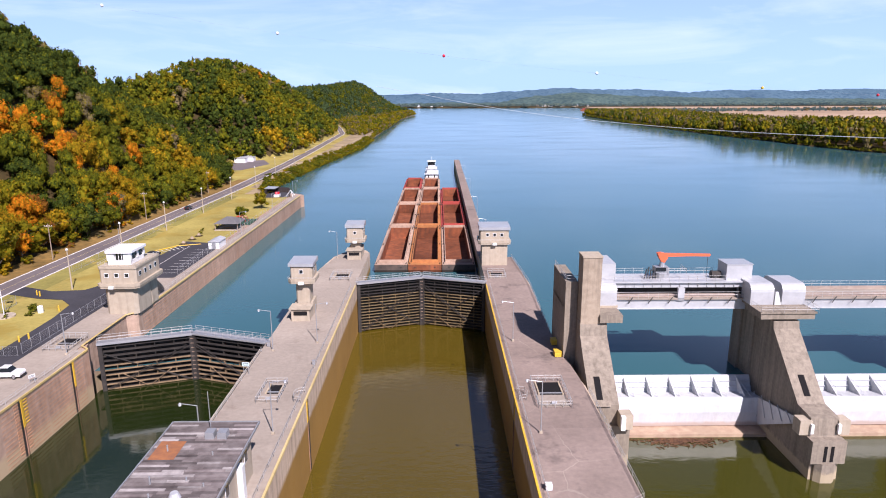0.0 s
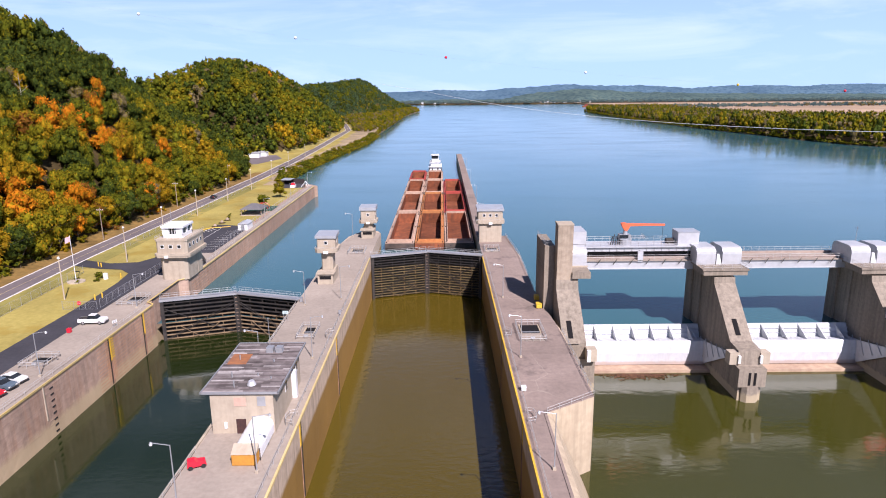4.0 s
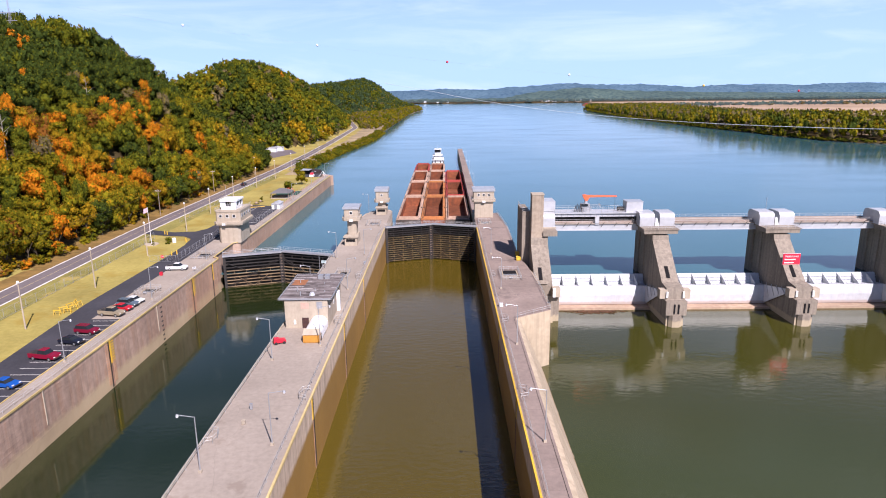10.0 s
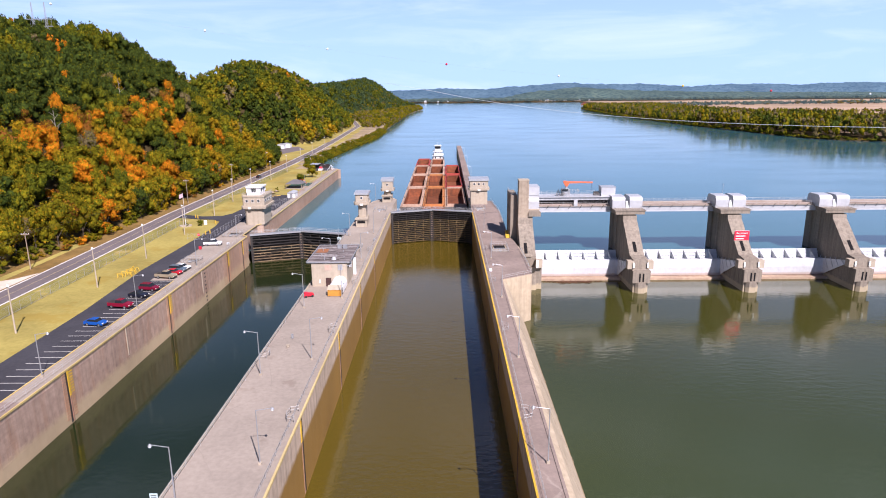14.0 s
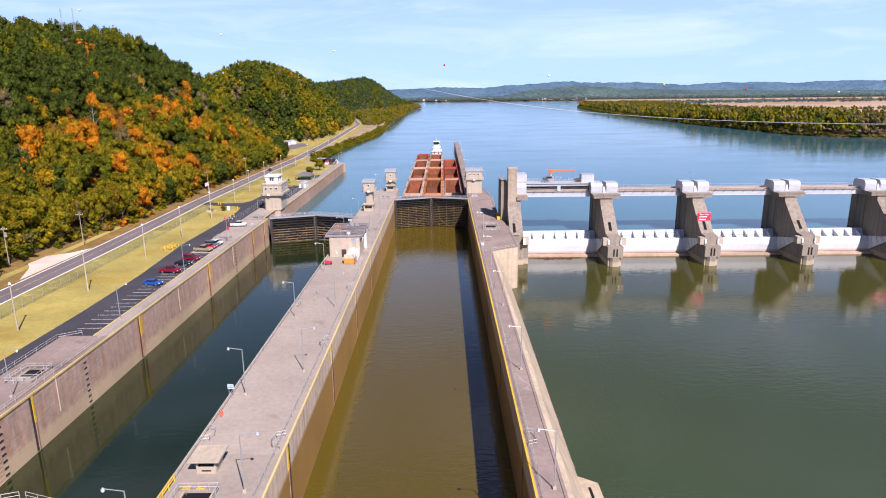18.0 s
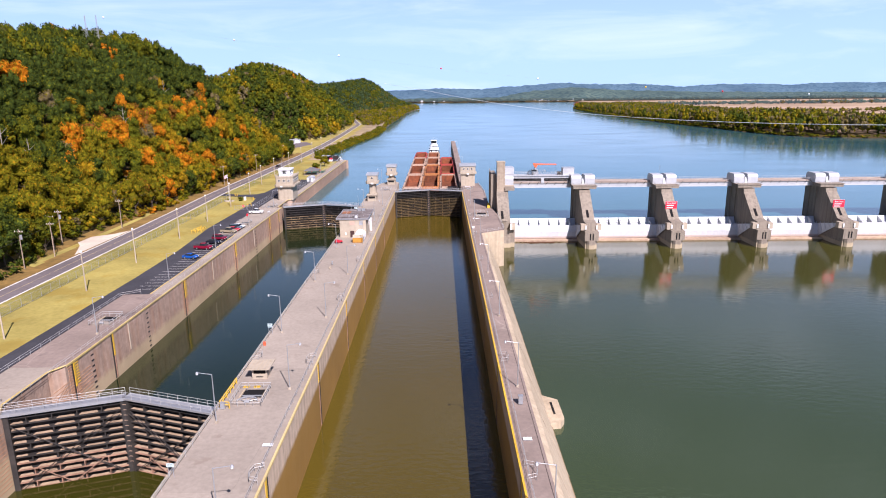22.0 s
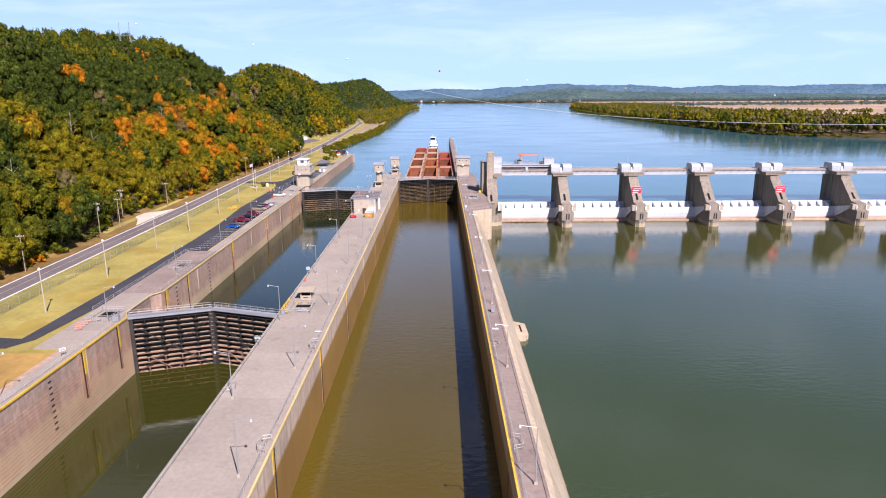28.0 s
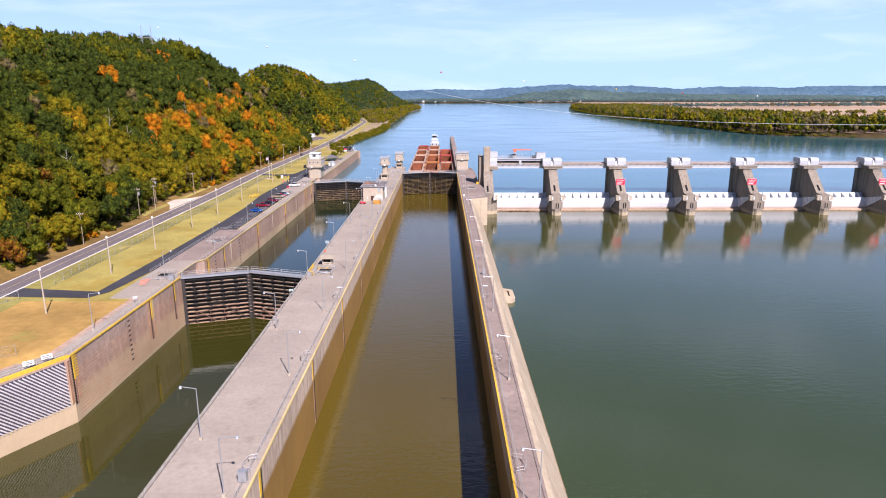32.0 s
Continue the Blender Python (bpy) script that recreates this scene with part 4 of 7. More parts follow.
# worn roofing strips laid side by side
ROOF_PALE = mat("bleached_roofing", (0.36, 0.33, 0.32), (0.25, 0.225, 0.22), 1.4, 0.9, bump=0.15, big=0.2, amount=0.25, rand=0.25)
for i in range(36):
    a, b = -8.98 + i * 0.506, -8.98 + (i + 1) * 0.506
    x = -5.42
    while x < 5.2:
        x1 = min(5.32, x + random.uniform(1.6, 6.0))
        part("roofing_strip", Box(x + 0.01, x1 - 0.02, a + 0.02, b - random.uniform(0.02, 0.10), 6.5, 6.53 + random.uniform(0, 0.03)), ROOF_PALE if random.random() < 0.24 else ROOF_TAR, ob_)
        x = x1
part("roof_dome", Rod((1.0, -6.6, 6.5), (1.0, -6.6, 7.15), 0.68, 14, 0.4), GALV_WHITE, ob_, "white domed roof vent")
for x, y, h in ((-2.6, -4.2, 1.4), (-1.3, -7.4, 1.5), (1.1, -3.6, 0.7), (3.3, -4.6, 0.6), (-3.4, 2.4, 1.2), (2.2, 1.5, 0.7)):
    part("roof_pipe", Rod((x, y, 6.5), (x, y, 6.5 + h * 0.7), 0.1, 6), GALV, ob_)
for x in (0.6, 2.1):
    part("roof_fan", Box(x - 0.55, x + 0.55, 5.0, 6.2, 6.5, 7.4), GALV, ob_)
part("roof_mast", Rod((0.2, 6.8, 6.5), (0.2, 6.8, 12.0), 0.05, 5), GALV, ob_)
part("roof_mat", Box(-5.0, -2.0, 0.6, 4.6, 6.5, 6.575), mat("rust_stained_roofing", (0.36, 0.15, 0.06), (0.22, 0.10, 0.06), 1.0), ob_, "rust-brown roofing patch")
part("doorway", Box(-0.9, 0.5, -8.96, -8.9, 0, 2.3), mat("dark_red_door", (0.08, 0.04, 0.035), (0.05, 0.03, 0.03), 2), ob_)
part("louvre", Box(-1.0, 0.7, -8.95, -8.9, 4.3, 5.6), mat("pinkish_infill", (0.5, 0.34, 0.27), (0.42, 0.29, 0.23), 2), ob_)
part("louvre", Box(2.3, 3.5, -8.95, -8.9, 4.3, 5.8), GALV, ob_)
part("meter_box", Box(-2.6, -2.2, -9.1, -8.9, 0.9, 1.8), WHITE, ob_)
for y in (-1.5, 3.6, 5.6):
    window(ob_, 4.6, y, 4.0, 1.2, 1.9, "x")
part("side_porch", Box(4.6, 5.3, 2.0, 3.0, 0, 4.6), WHITE, ob_)

# ---------------------------------------------------------------- wall furniture: slabs, edges, ladders, steel strips
def slab_run(parent, left, right, y0, y1, step, nx=1, z=0.0, material=None):
    """Deck slabs between two edge lines given as tables, each piece an object of its own."""
    k = max(1, round((y1 - y0) / step))
    for j in range(k):
        ya, yb = y0 + (y1 - y0) * j / k + 0.008, y0 + (y1 - y0) * (j + 1) / k - 0.008
        la, lb, ra, rb = lerp(ya, left), lerp(yb, left), lerp(ya, right), lerp(yb, right)
        for i in range(nx):
            a, b = i / nx, (i + 1) / nx
            p = [(la + (ra - la) * a + 0.02, ya), (la + (ra - la) * b - 0.02, ya), (lb + (rb - lb) * b - 0.02, yb), (lb + (rb - lb) * a + 0.02, yb)]
            d = random.uniform(-0.006, 0.0)
            part("slab", prism(bmesh.new(), p, "z", -0.25, z + d), material or DECK, parent)


ML, MR = ((-420, AUX_R), (10, AUX_R), (28, -27.0), (33, -25.0)), ((-420, MAIN_L), (33, MAIN_L))
slab_run(wall_middle, ML, MR, -420, -340, 20, 1)
slab_run(wall_middle, ML, MR, -340, 32.5, 18.2, 1)
slab_run(wall_river, ((-420, MAIN_R), (30, MAIN_R)), ((-420, 20.6), (-97.4, 20.6), (-92.1, 29.1), (-61, 29.1), (-50, 27.4), (-37, 27.4), (-1, 28), (26.5, 26.5)), -420, -97.4, 10.4, material=DECK_DARK)
slab_run(wall_river, ((-420, MAIN_R), (30, MAIN_R)), ((-97.4, 20.6), (-92.1, 29.1), (-61, 29.1), (-50, 27.4), (-37, 27.4), (-1, 28), (26.5, 26.5)), -97.4, -92.1, 5.3, material=DECK_DARK)
slab_run(wall_river, ((-420, MAIN_R), (30, MAIN_R)), ((-92.1, 29.1), (-61, 29.1), (-50, 27.4), (-37, 27.4), (-1, 28), (26.5, 26.5)), -92.1, 26.4, 18.2, 1, material=DECK_DARK)
slab_run(wall_river, ((0, 16.45), (400, 16.45)), ((0, 20.4), (400, 20.4)), 28.2, 326, 14.9, material=DECK_DARK)
slab_run(wall_land, ((-500, -73.0), (500, -73.0)), ((-500, -64.7), (500, -64.7)), -224.8, -208.5, 8.1, 1)
for y0, y1, xl in ((FLARE, -244.0, -66.4), (-244.0, -224.8, -73.0), (-165, -96.6, -66.3), (-83, -44.2, -73.0), (-23, 5.5, -73.0), (5.5, 149.5, -66.3)):
    slab_run(wall_land, ((-500, xl), (500, xl)), ((-500, AUX_L), (500, AUX_L)), y0, y1, 9.0, 1)
slab_run(wall_land, ((-500, -73.0), (500, -73.0)), ((-500, AUX_L), (500, AUX_L)), -96.4, -83.2, 13.2, 1)
slab_run(wall_land, ((-500, -73.0), (500, -73.0)), ((-500, AUX_L), (500, AUX_L)), -208.5, -165, 7.25, 1, material=DECK_DARK)
slab_run(wall_land, ((-500, -73.0), (500, -73.0)), ((-500, -65.0), (500, -65.0)), -44.0, -23.2, 10.4, 1)
setting("floor_flare_walk", prism(bmesh.new(), [(AUX_L - 0.1, FLARE - 0.1), (-95.8, -340.0), (-99, -338), (-68, FLARE - 0.1)], "z", -0.11, 0.02), DECK, "narrow concrete walk along the angled wall")


FADED = mat("worn_yellow_edge", (0.62, 0.45, 0.13), (0.48, 0.37, 0.19), 1.2, 0.6, amount=0.25)


def edge_guard(parent, x, y0, y1, step=18.2, m=None, w=0.17, h=0.25):
    k = max(1, round((y1 - y0) / step))
    d = (y1 - y0) / k
    me = mesh_of("edge_guard", Box(-w, w, -d / 2 + 0.03, d / 2 - 0.03, -0.14, h), m or YELLOW)
    for j in range(k):
        ob = part("edge_guard", me, None, parent)
        ob.location = (x, y0 + (j + 0.5) * d, 0)


edge_guard(wall_middle, MAIN_L + 0.05, -420, -3, m=PALE_YELLOW, w=0.15, h=0.22)
edge_guard(wall_river, MAIN_R - 0.05, -420, -3, m=YELLOW, w=0.14, h=0.22)
edge_guard(wall_land, AUX_L + 0.04, FLARE, -226.5, m=YELLOW, w=0.13, h=0.2)
edge_guard(wall_land, AUX_L + 0.04, -208.2, -44.5, m=FADED, w=0.12, h=0.2)
edge_guard(wall_land, AUX_L + 0.05, -22.5, 149, m=FADED)
edge_guard(wall_middle, AUX_R - 0.05, -420, -45, m=BUFF, w=0.18, h=0.2)
part("edge_guard", prism(bmesh.new(), [(AUX_L, FLARE), (-95.8, -340.0), (-96.2, -339.8), (AUX_L - 0.45, FLARE + 0.1)], "z", -0.3, 0.36), YELLOW, wall_flare)
for pts in ([(AUX_L, -44.3), (-64.7, -42.8), (-64.7, -24.8), (AUX_L, -22.9)], [(AUX_L, -226.5), (-64.5, -223.3), (-64.5, -211.2), (AUX_L, -208.2)]):
    for p, q in zip(pts, pts[1:]):
        part("edge_guard", Rod((*p, 0.2), (*q, 0.2), 0.17, 6), FADED, wall_land)

for y0, y1 in ((-330, -108), (-84, -46)):
    railing(wall_middle, [(AUX_R + 0.35, y0, 0), (AUX_R + 0.35, y1, 0)], 1.05, 2.6)
for y0, y1 in ((-330, -4),):
    railing(wall_middle, [(MAIN_L - 0.9, y0, 0), (MAIN_L - 0.9, y1, 0)], 0.95, 2.6, r=0.028)
railing(wall_river, [(MAIN_R + 0.8, -330, 0), (MAIN_R + 0.8, -4, 0)], 0.95, 2.6, r=0.028)
railing(wall_river, [(20.6, -98, 0), (29.0, -92.4, 0), (29.0, -64, 0)], 1.05, 2.4)
railing(wall_river, [(27.2, -36, 0), (27.8, 0, 0), (26.3, 26, 0)], 1.05, 2.4)
railing(wall_land, [(AUX_L - 0.9, FLARE, 0), (AUX_L - 0.9, -46, 0)], 0.95, 2.6, r=0.028)
railing(wall_land, [(AUX_L - 0.8, -20, 0), (AUX_L - 0.8, 149, 0)], 1.05, 2.6)
railing(wall_land, [(-72.8, -222, 0), (-72.8, -167, 0), (-69.0, -164.4, 0)], 1.0, 3.2)
for y in (-262.0, -205.0, -147.0):
    railing(wall_middle, [(AUX_R + 0.4, y + 1.7, 0), (AUX_R + 1.5, y + 1.3, 0), (AUX_R + 1.8, y, 0), (AUX_R + 1.5, y - 1.3, 0), (AUX_R + 0.4, y - 1.7, 0)], 1.05, 1.2, r=0.035, name="ladder_guard")
railing(wall_flare, [(AUX_L - 0.9, FLARE - 0.2, 0), (-96.4, -338.4, 0)], 1.05, 2.4)


def ladder_recess(parent, x, y, face, deep):
    """Painted ladder strip down a chamber wall, with a black strip beside it for the shade of its recess."""
    f = 0.07 * face
    part("ladder_strip", Box(min(x, x + f), max(x, x + f), y - 0.35, y + 0.35, -deep, 0), YELLOW, parent, "yellow painted ladder strip")
    # proud black strip coloured as the shade in the recess
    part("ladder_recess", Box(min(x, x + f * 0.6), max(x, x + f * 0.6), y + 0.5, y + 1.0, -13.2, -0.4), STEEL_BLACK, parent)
    part("ladder_rail", Box(min(x, x + f), max(x, x + f), y - 0.1, y + 0.1, -13.2, -deep), RUST_WOOD, parent)


for y in (-316.0, -280.4, -243.6, -207.0, -170.5, -134.0, -99.4, -65.1):
    ladder_recess(wall_middle, MAIN_L, y, 1, 4.2)
    ladder_recess(wall_river, MAIN_R, y, -1, 4.2)
for y in (-316.0, -280.4, -243.6, -207.0, -170.5, -134.0, -99.4, -65.1):
    for w_, x, s in ((wall_middle, MAIN_L, -1), (wall_river, MAIN_R, 1)):
        railing(w_, [(x + s * 0.5, y + 1.7, 0), (x + s * 1.7, y + 1.3, 0), (x + s * 2.0, y, 0), (x + s * 1.7, y - 1.3, 0), (x + s * 0.5, y - 1.7, 0)], 1.05, 1.2, r=0.032, name="ladder_guard")
for y in (-278.6, -245.1, -231.2, -206.2, -191.6, -153.0, -109.1, -65.0, -50.0):
    part("ladder_strip", Box(AUX_L, AUX_L + 0.12, y + 0.12, y + 0.62, -5.0, 0), YELLOW, wall_land, "yellow painted ladder strip")
    # black strip stands for the shaded ladder slot
    part("ladder_recess", Box(AUX_L, AUX_L + 0.05, y - 0.42, y + 0.10, -10.0, -0.3), STEEL_BLACK, wall_land)
    part("ladder_rail", Box(AUX_L, AUX_L + 0.1, y + 0.22, y + 0.5, -10.0, -5.0), RUST_WOOD, wall_land)
ARMOUR = mat("rust_tinged_steel_strip", (0.54, 0.32, 0.19), (0.42, 0.225, 0.125), 0.8, 0.8, amount=0.25)
flank = [mesh_of("flank_bar", Box(0, 0.10, -0.55, 0.55, -0.10, 0.10), m) for m in (YELLOW, ARMOUR)]
for y in (-278.6, -245.1, -206.2, -153.0, -109.1, -65.0):
    for i in range(16):
        for side, at in ((-1, -1.0), (1, 1.2)):
            ob = part("flank_bar", flank[0 if side > 0 and i < 8 else 1], None, wall_land)
            ob.location = (AUX_L, y + at, -0.6 - i * 0.56)
for y in (-244.0, -184.5, -131.0, -87.0):
    part("pipe_guard", Box(AUX_L, AUX_L + 0.14, y, y + 0.24, -6.5, -0.2), BUFF, wall_land)
# floating mooring slots: short dark rungs in a column
rung = mesh_of("mooring_rung", Box(-0.02, 0.08, -0.45, 0.45, -0.14, 0.14), STEEL_BLACK)
for y in (-256.0, -199.5, -175.2, -84.7):
    for i in range(9):
        ob = part("mooring_rung", rung, None, wall_land)
        ob.location = (AUX_L, y, -1.4 - i * 1.15)
# horizontal steel strips that armour the land wall
for y0, y1, rows, st, gap in ((FLARE + 1, -200, 14, 13.0, 0.70), (-198, -72, 9, 15.7, 0.85), (-70, -46, 15, 12.0, 0.72), (-21, 149, 7, 14.2, 0.8)):
    k = round((y1 - y0) / st)
    d = (y1 - y0) / k
    me = mesh_of("armour_strip", Box(0, 0.02 if rows == 9 else 0.045, -d / 2 + 0.3, d / 2 - 0.3, -0.06, 0.06), CONC_LAND if rows == 9 else ARMOUR)
    for j in range(k):
        for i in range(rows):
            ob = part("armour_strip", me, None, wall_land)
            ob.location = (AUX_L, y0 + (j + 0.5) * d, (-3.2 if rows == 14 else -1.0) - i * gap)
# slanting strips on the angled wall, lit bands and shadow gaps painted in
fa = math.atan2(-393.5 - FLARE, -124.8 - AUX_L)
PALE = mat("pale_lit_strip", (0.56, 0.52, 0.51), (0.44, 0.40, 0.39), 1.0, 0.6)
STRIP_SHADE = mat("painted_strip_shade", (0.05, 0.05, 0.075), (0.07, 0.065, 0.08), 1.0, 0.8)
ft = Matrix.Translation((AUX_L, FLARE, 0)) @ Matrix.Rotation(fa, 4, "Z")
# blue-black backing sheet coloured as the shadow between the strips
panel = part("strip_backing", Box(1.0, 60, 0.02, 0.06, -9.6, -0.7), STRIP_SHADE, wall_flare)
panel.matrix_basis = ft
for i in range(58):
    s0 = 1.2 + i * 0.74
    top, low = -0.7, -9.6
    a = Vector((s0, 0.09, top))
    reach = 8.9
    if s0 - reach < 0.9:
        f = (s0 - 0.9) / reach
        b = Vector((0.9, 0.09, top + (low - top) * f))
    else:
        b = Vector((s0 - reach, 0.09, low))
    if (a - b).length < 0.6:
        continue
    bm = bmesh.new()
    h = 0.17
    pts = [(a.x, a.z), (b.x, b.z), (b.x, b.z - h * 2), (a.x + 0.0, a.z - h * 2)]
    prism(bm, pts, "y", 0.06, 0.2)
    ob = part("slant_strip", bm, PALE, wall_flare)
    ob.matrix_basis = ft

# small bulge with a slot on the outer face
bulge = setting("wall_bulge", prism(bmesh.new(), [(24.0, -197.2), (27.0, -197.2), (29.7, -199.0), (29.7, -206.6), (28.8, -208.3), (24.0, -209.0)], "z", -17, -12.3), CONC_PALE, "low concrete outlet block at the foot of the river wall")
part("slot", Box(27.9, 28.3, -205.0, -200.2, -12.3, -12.22), SHADE_FILL, bulge, "near-black plate for a shaded slot")
# seams and drift stains along the batter
for y in np.arange(-410, -100, 15.5):
    part("joint", prism(bmesh.new(), [(21.6, -0.88), (27.33, Z_LOW + 0.04), (27.35, Z_LOW + 0.1), (21.62, -0.82)], "y", y - 0.035, y + 0.035), CONC, bat)
part("crane_rail", Box(20.1, 20.15, -330, -98, 0.0, 0.05), STEEL_BLACK, wall_river)

# ---------------------------------------------------------------- paved areas
def pave(name, poly, z, m, label):
    bm = bmesh.new()
    f = bm.faces.new([bm.verts.new((x, y, z)) for x, y in poly])
    f.normal_update()
    if f.normal.z < 0:
        f.normal_flip()
    return setting(name, bm, m, label)


pave("road_lock_drive", [(-78.7, -243.5), (-75.5, -239), (-73.05, -218), (-73.05, -165), (-66.35, -165), (-66.35, -96.7), (-73.05, -90), (-73.05, -44), (-73.05, -19), (-73.05, 4), (-66.3, 6), (-66.3, 46),
     (-80, 50), (-81, 16), (-82.0, 0), (-84.5, -5.0), (-92, -6.0), (-101.3, -2), (-101.3, -8.5), (-92, -12), (-85.5, -13), (-81.6, -17), (-80.2, -26), (-79.6, -41), (-80, -86), (-77.5, -120), (-77.0, -150), (-77.6, -200)],
     -0.03, ASPHALT, "dark asphalt drive and parking beside the lock")
pave("road_side_path", [(-99.4, -242.5), (-78.6, -243.6), (-77.9, -238.7), (-92, -236.8), (-99.4, -235.5)], -0.028, ASPHALT, "asphalt side path to the highway")
pave("ground_gravel", [(-108.1, -124), (-107.6, -88), (-111, -94), (-117.5, -99), (-118.6, -104), (-113.5, -111), (-110.5, -118)], -0.04, mat("pale_gravel", (0.60, 0.52, 0.43), (0.50, 0.42, 0.34), 1.0, 0.95), "pale gravel lay-by")
pave("ground_far_lot", [(-125, 262), (-116, 300), (-128, 330), (-150, 322), (-152, 280), (-140, 258)], -0.03, ROADMAT, "grey parking area of a roadside yard")
pave("ground_far_lawn", [(-113, 205), (-109.5, 400), (-117, 400), (-122, 330), (-118, 262), (-124, 225)], -0.04, GRASS, "mown verge by the roadside yard")
stall = mesh_of("stall_line", Box(-72.1, -66.7, -0.06, 0.06, -0.029, -0.022), PAINTLINE)
for i in range(24):
    ob = tagged(new("stall_line", stall), "white painted parking line on the asphalt", "road marking", "parking lines", "structure")
    ob.location.y = -97.6 - i * 2.74
for y0, y1 in ((-165, -97),):
    kerb = setting("kerb_parking", Box(-66.5, -66.3, y0, y1, -0.03, 0.12), FADED, "worn yellow kerb beside the parking")

# ---------------------------------------------------------------- lamps
def lamp_post(x, y, side, h=8.0, group="lock wall lamps", label="slim pale steel lamp post with a bent arm and globe"):
    t = thing("lamp_post", label, "street lamp", (x, y, 0), group)
    part("base", Box(-0.22, 0.22, -0.22, 0.22, 0, 0.35), BUFF, t)
    part("pole", Rod((0, 0, 0.3), (0, 0, h), 0.095, 7, 0.065), GALV, t)
    part("arm", Rod((0, 0, h - 0.05), (2.2 * side, 0, h + 0.28), 0.045, 6), GALV, t)
    part("hood", Rod((2.2 * side, 0, h + 0.15), (2.2 * side, 0, h + 0.38), 0.24, 9, 0.1), GALV, t)
    bm = bmesh.new()
    bmesh.ops.create_uvsphere(bm, u_segments=9, v_segments=6, radius=0.19, matrix=Matrix.Translation((2.2 * side, 0, h + 0.05)))
    part("globe", bm, WHITE, t, "white glass globe")
    return t


lr = lamp_post(-19.3, -148.8, 1)
for y in (-41.5, -76.2, -112.8, -183.2, -218.3, -253.9, -287.5, -322.2):
    copy_thing(lr, pose(-19.3, y, 0))
ll = lamp_post(-27.0, -119.4, -1)
for y in (-45.5, -83.0, -155.4, -192.0, -229.4, -265.5, -308.9):
    copy_thing(ll, pose(-27.0 if y > -225 or y < -240 else -27.9, y, 0))
for y in (-41.2, -76.5, -112.7, -148.5, -183.3, -218.2, -253.9, -289.5, -325.0):
    copy_thing(ll, pose(19.15, y, 0))
for y in (-46.6, -83.0, -119.5, -155.5, -192.0, -229.5, -265.4):
    copy_thing(lr, pose(-65.5, y, 0))
for x, y in ((-25.6, 26.0), (20.0, 45.0), (20.0, 92.0), (20.0, 150.0), (20.0, 210.0)):
    copy_thing(ll, pose(x, y, 0))
for y in (60.0, 104.0, 143.0):
    copy_thing(lr, pose(-64.6, y, 0))


def yard_pole(x, y, h=10.2, group="lawn light poles", label="tall tapered pale light pole standing on the lawn"):
    t = thing("light_pole", label, "light pole", (x, y, -0.12), group)
    part("pole", Rod((0, 0, 0), (0, 0, h), 0.19, 8, 0.11), BUFF, t)
    part("cross_arm", Box(-0.3, 0.3, -0.06, 0.06, h - 0.15, h), GALV, t)
    part("lamp_head", Rod((0, 0, h), (0, 0, h + 0.42), 0.34, 9, 0.2), WHITE, t, "white lamp head")
    return t


yp = yard_pole(-84.0, -102.0)
for x, y in ((-81.9, -254.6), (-83.4, -222.3), (-83.6, -194.0), (-84.2, -161.5), (-84.2, -134.0), (-84.8, -72.5), (-86.2, -39.5), (-88.0, -4.2), (-91.5, 30), (-94.2, 68.5), (-93.5, 104), (-93, 140), (-94, 185), (-97, 240), (-98.5, 300)):
    copy_thing(yp, pose(x, y, -0.12))


def utility_pole(x, y, h=11.0, box_=False):
    t = thing("utility_pole", "weathered wooden utility pole with a crossarm beside the highway", "utility pole", (x, y, -0.12), "utility poles")
    part("pole", Rod((0, 0, 0), (0, 0, h), 0.17, 7, 0.11), WOODPOLE, t)
    part("crossarm", Box(-1.2, 1.2, -0.07, 0.07, h - 0.9, h - 0.7), WOODPOLE, t)
    for s in (-1.05, -0.4, 0.4, 1.05):
        part("insulator", Rod((s, 0, h - 0.7), (s, 0, h - 0.45), 0.07, 6), WHITE, t)
    if box_:
        part("transformer", Rod((0.45, 0, h - 3.0), (0.45, 0, h - 1.7), 0.34, 9), GALV, t)
    return t


up = utility_pole(-109.8, -187.7)
for x, y in ((-113.4, -125.4), (-112.6, -84.0), (-110.5, 26.0), (-111, 90), (-111, 160), (-117, 420), (-121, 520)):
    copy_thing(up, pose(x, y, -0.12))
ub = utility_pole(-117.5, -118.5, 12.0, True)
copy_thing(ub, pose(-119.5, -110.5, -0.12))
copy_thing(ub, pose(-112.8, -141.0, -0.12))
for a, b in (((-109.8, -187.7), (-113.4, -125.4)), ((-113.4, -125.4), (-112.6, -84)), ((-112.6, -84), (-110.5, 26)), ((-110.5, 26), (-111, 90))):
    for s in (-1.05, 1.05):
        bm = bmesh.new()
        pts = [Vector((a[0] + (b[0] - a[0]) * i / 8 + s, a[1] + (b[1] - a[1]) * i / 8, 10.4 - 2.2 * (1 - (i / 4 - 1) ** 2) * 0.6)) for i in range(9)]
        tube(bm, pts, 0.025)
        tagged(new("power_line", mesh_of("power_line", bm, STEEL_BLACK)), "thin sagging power wire between wooden poles", "cable", "roadside wires")


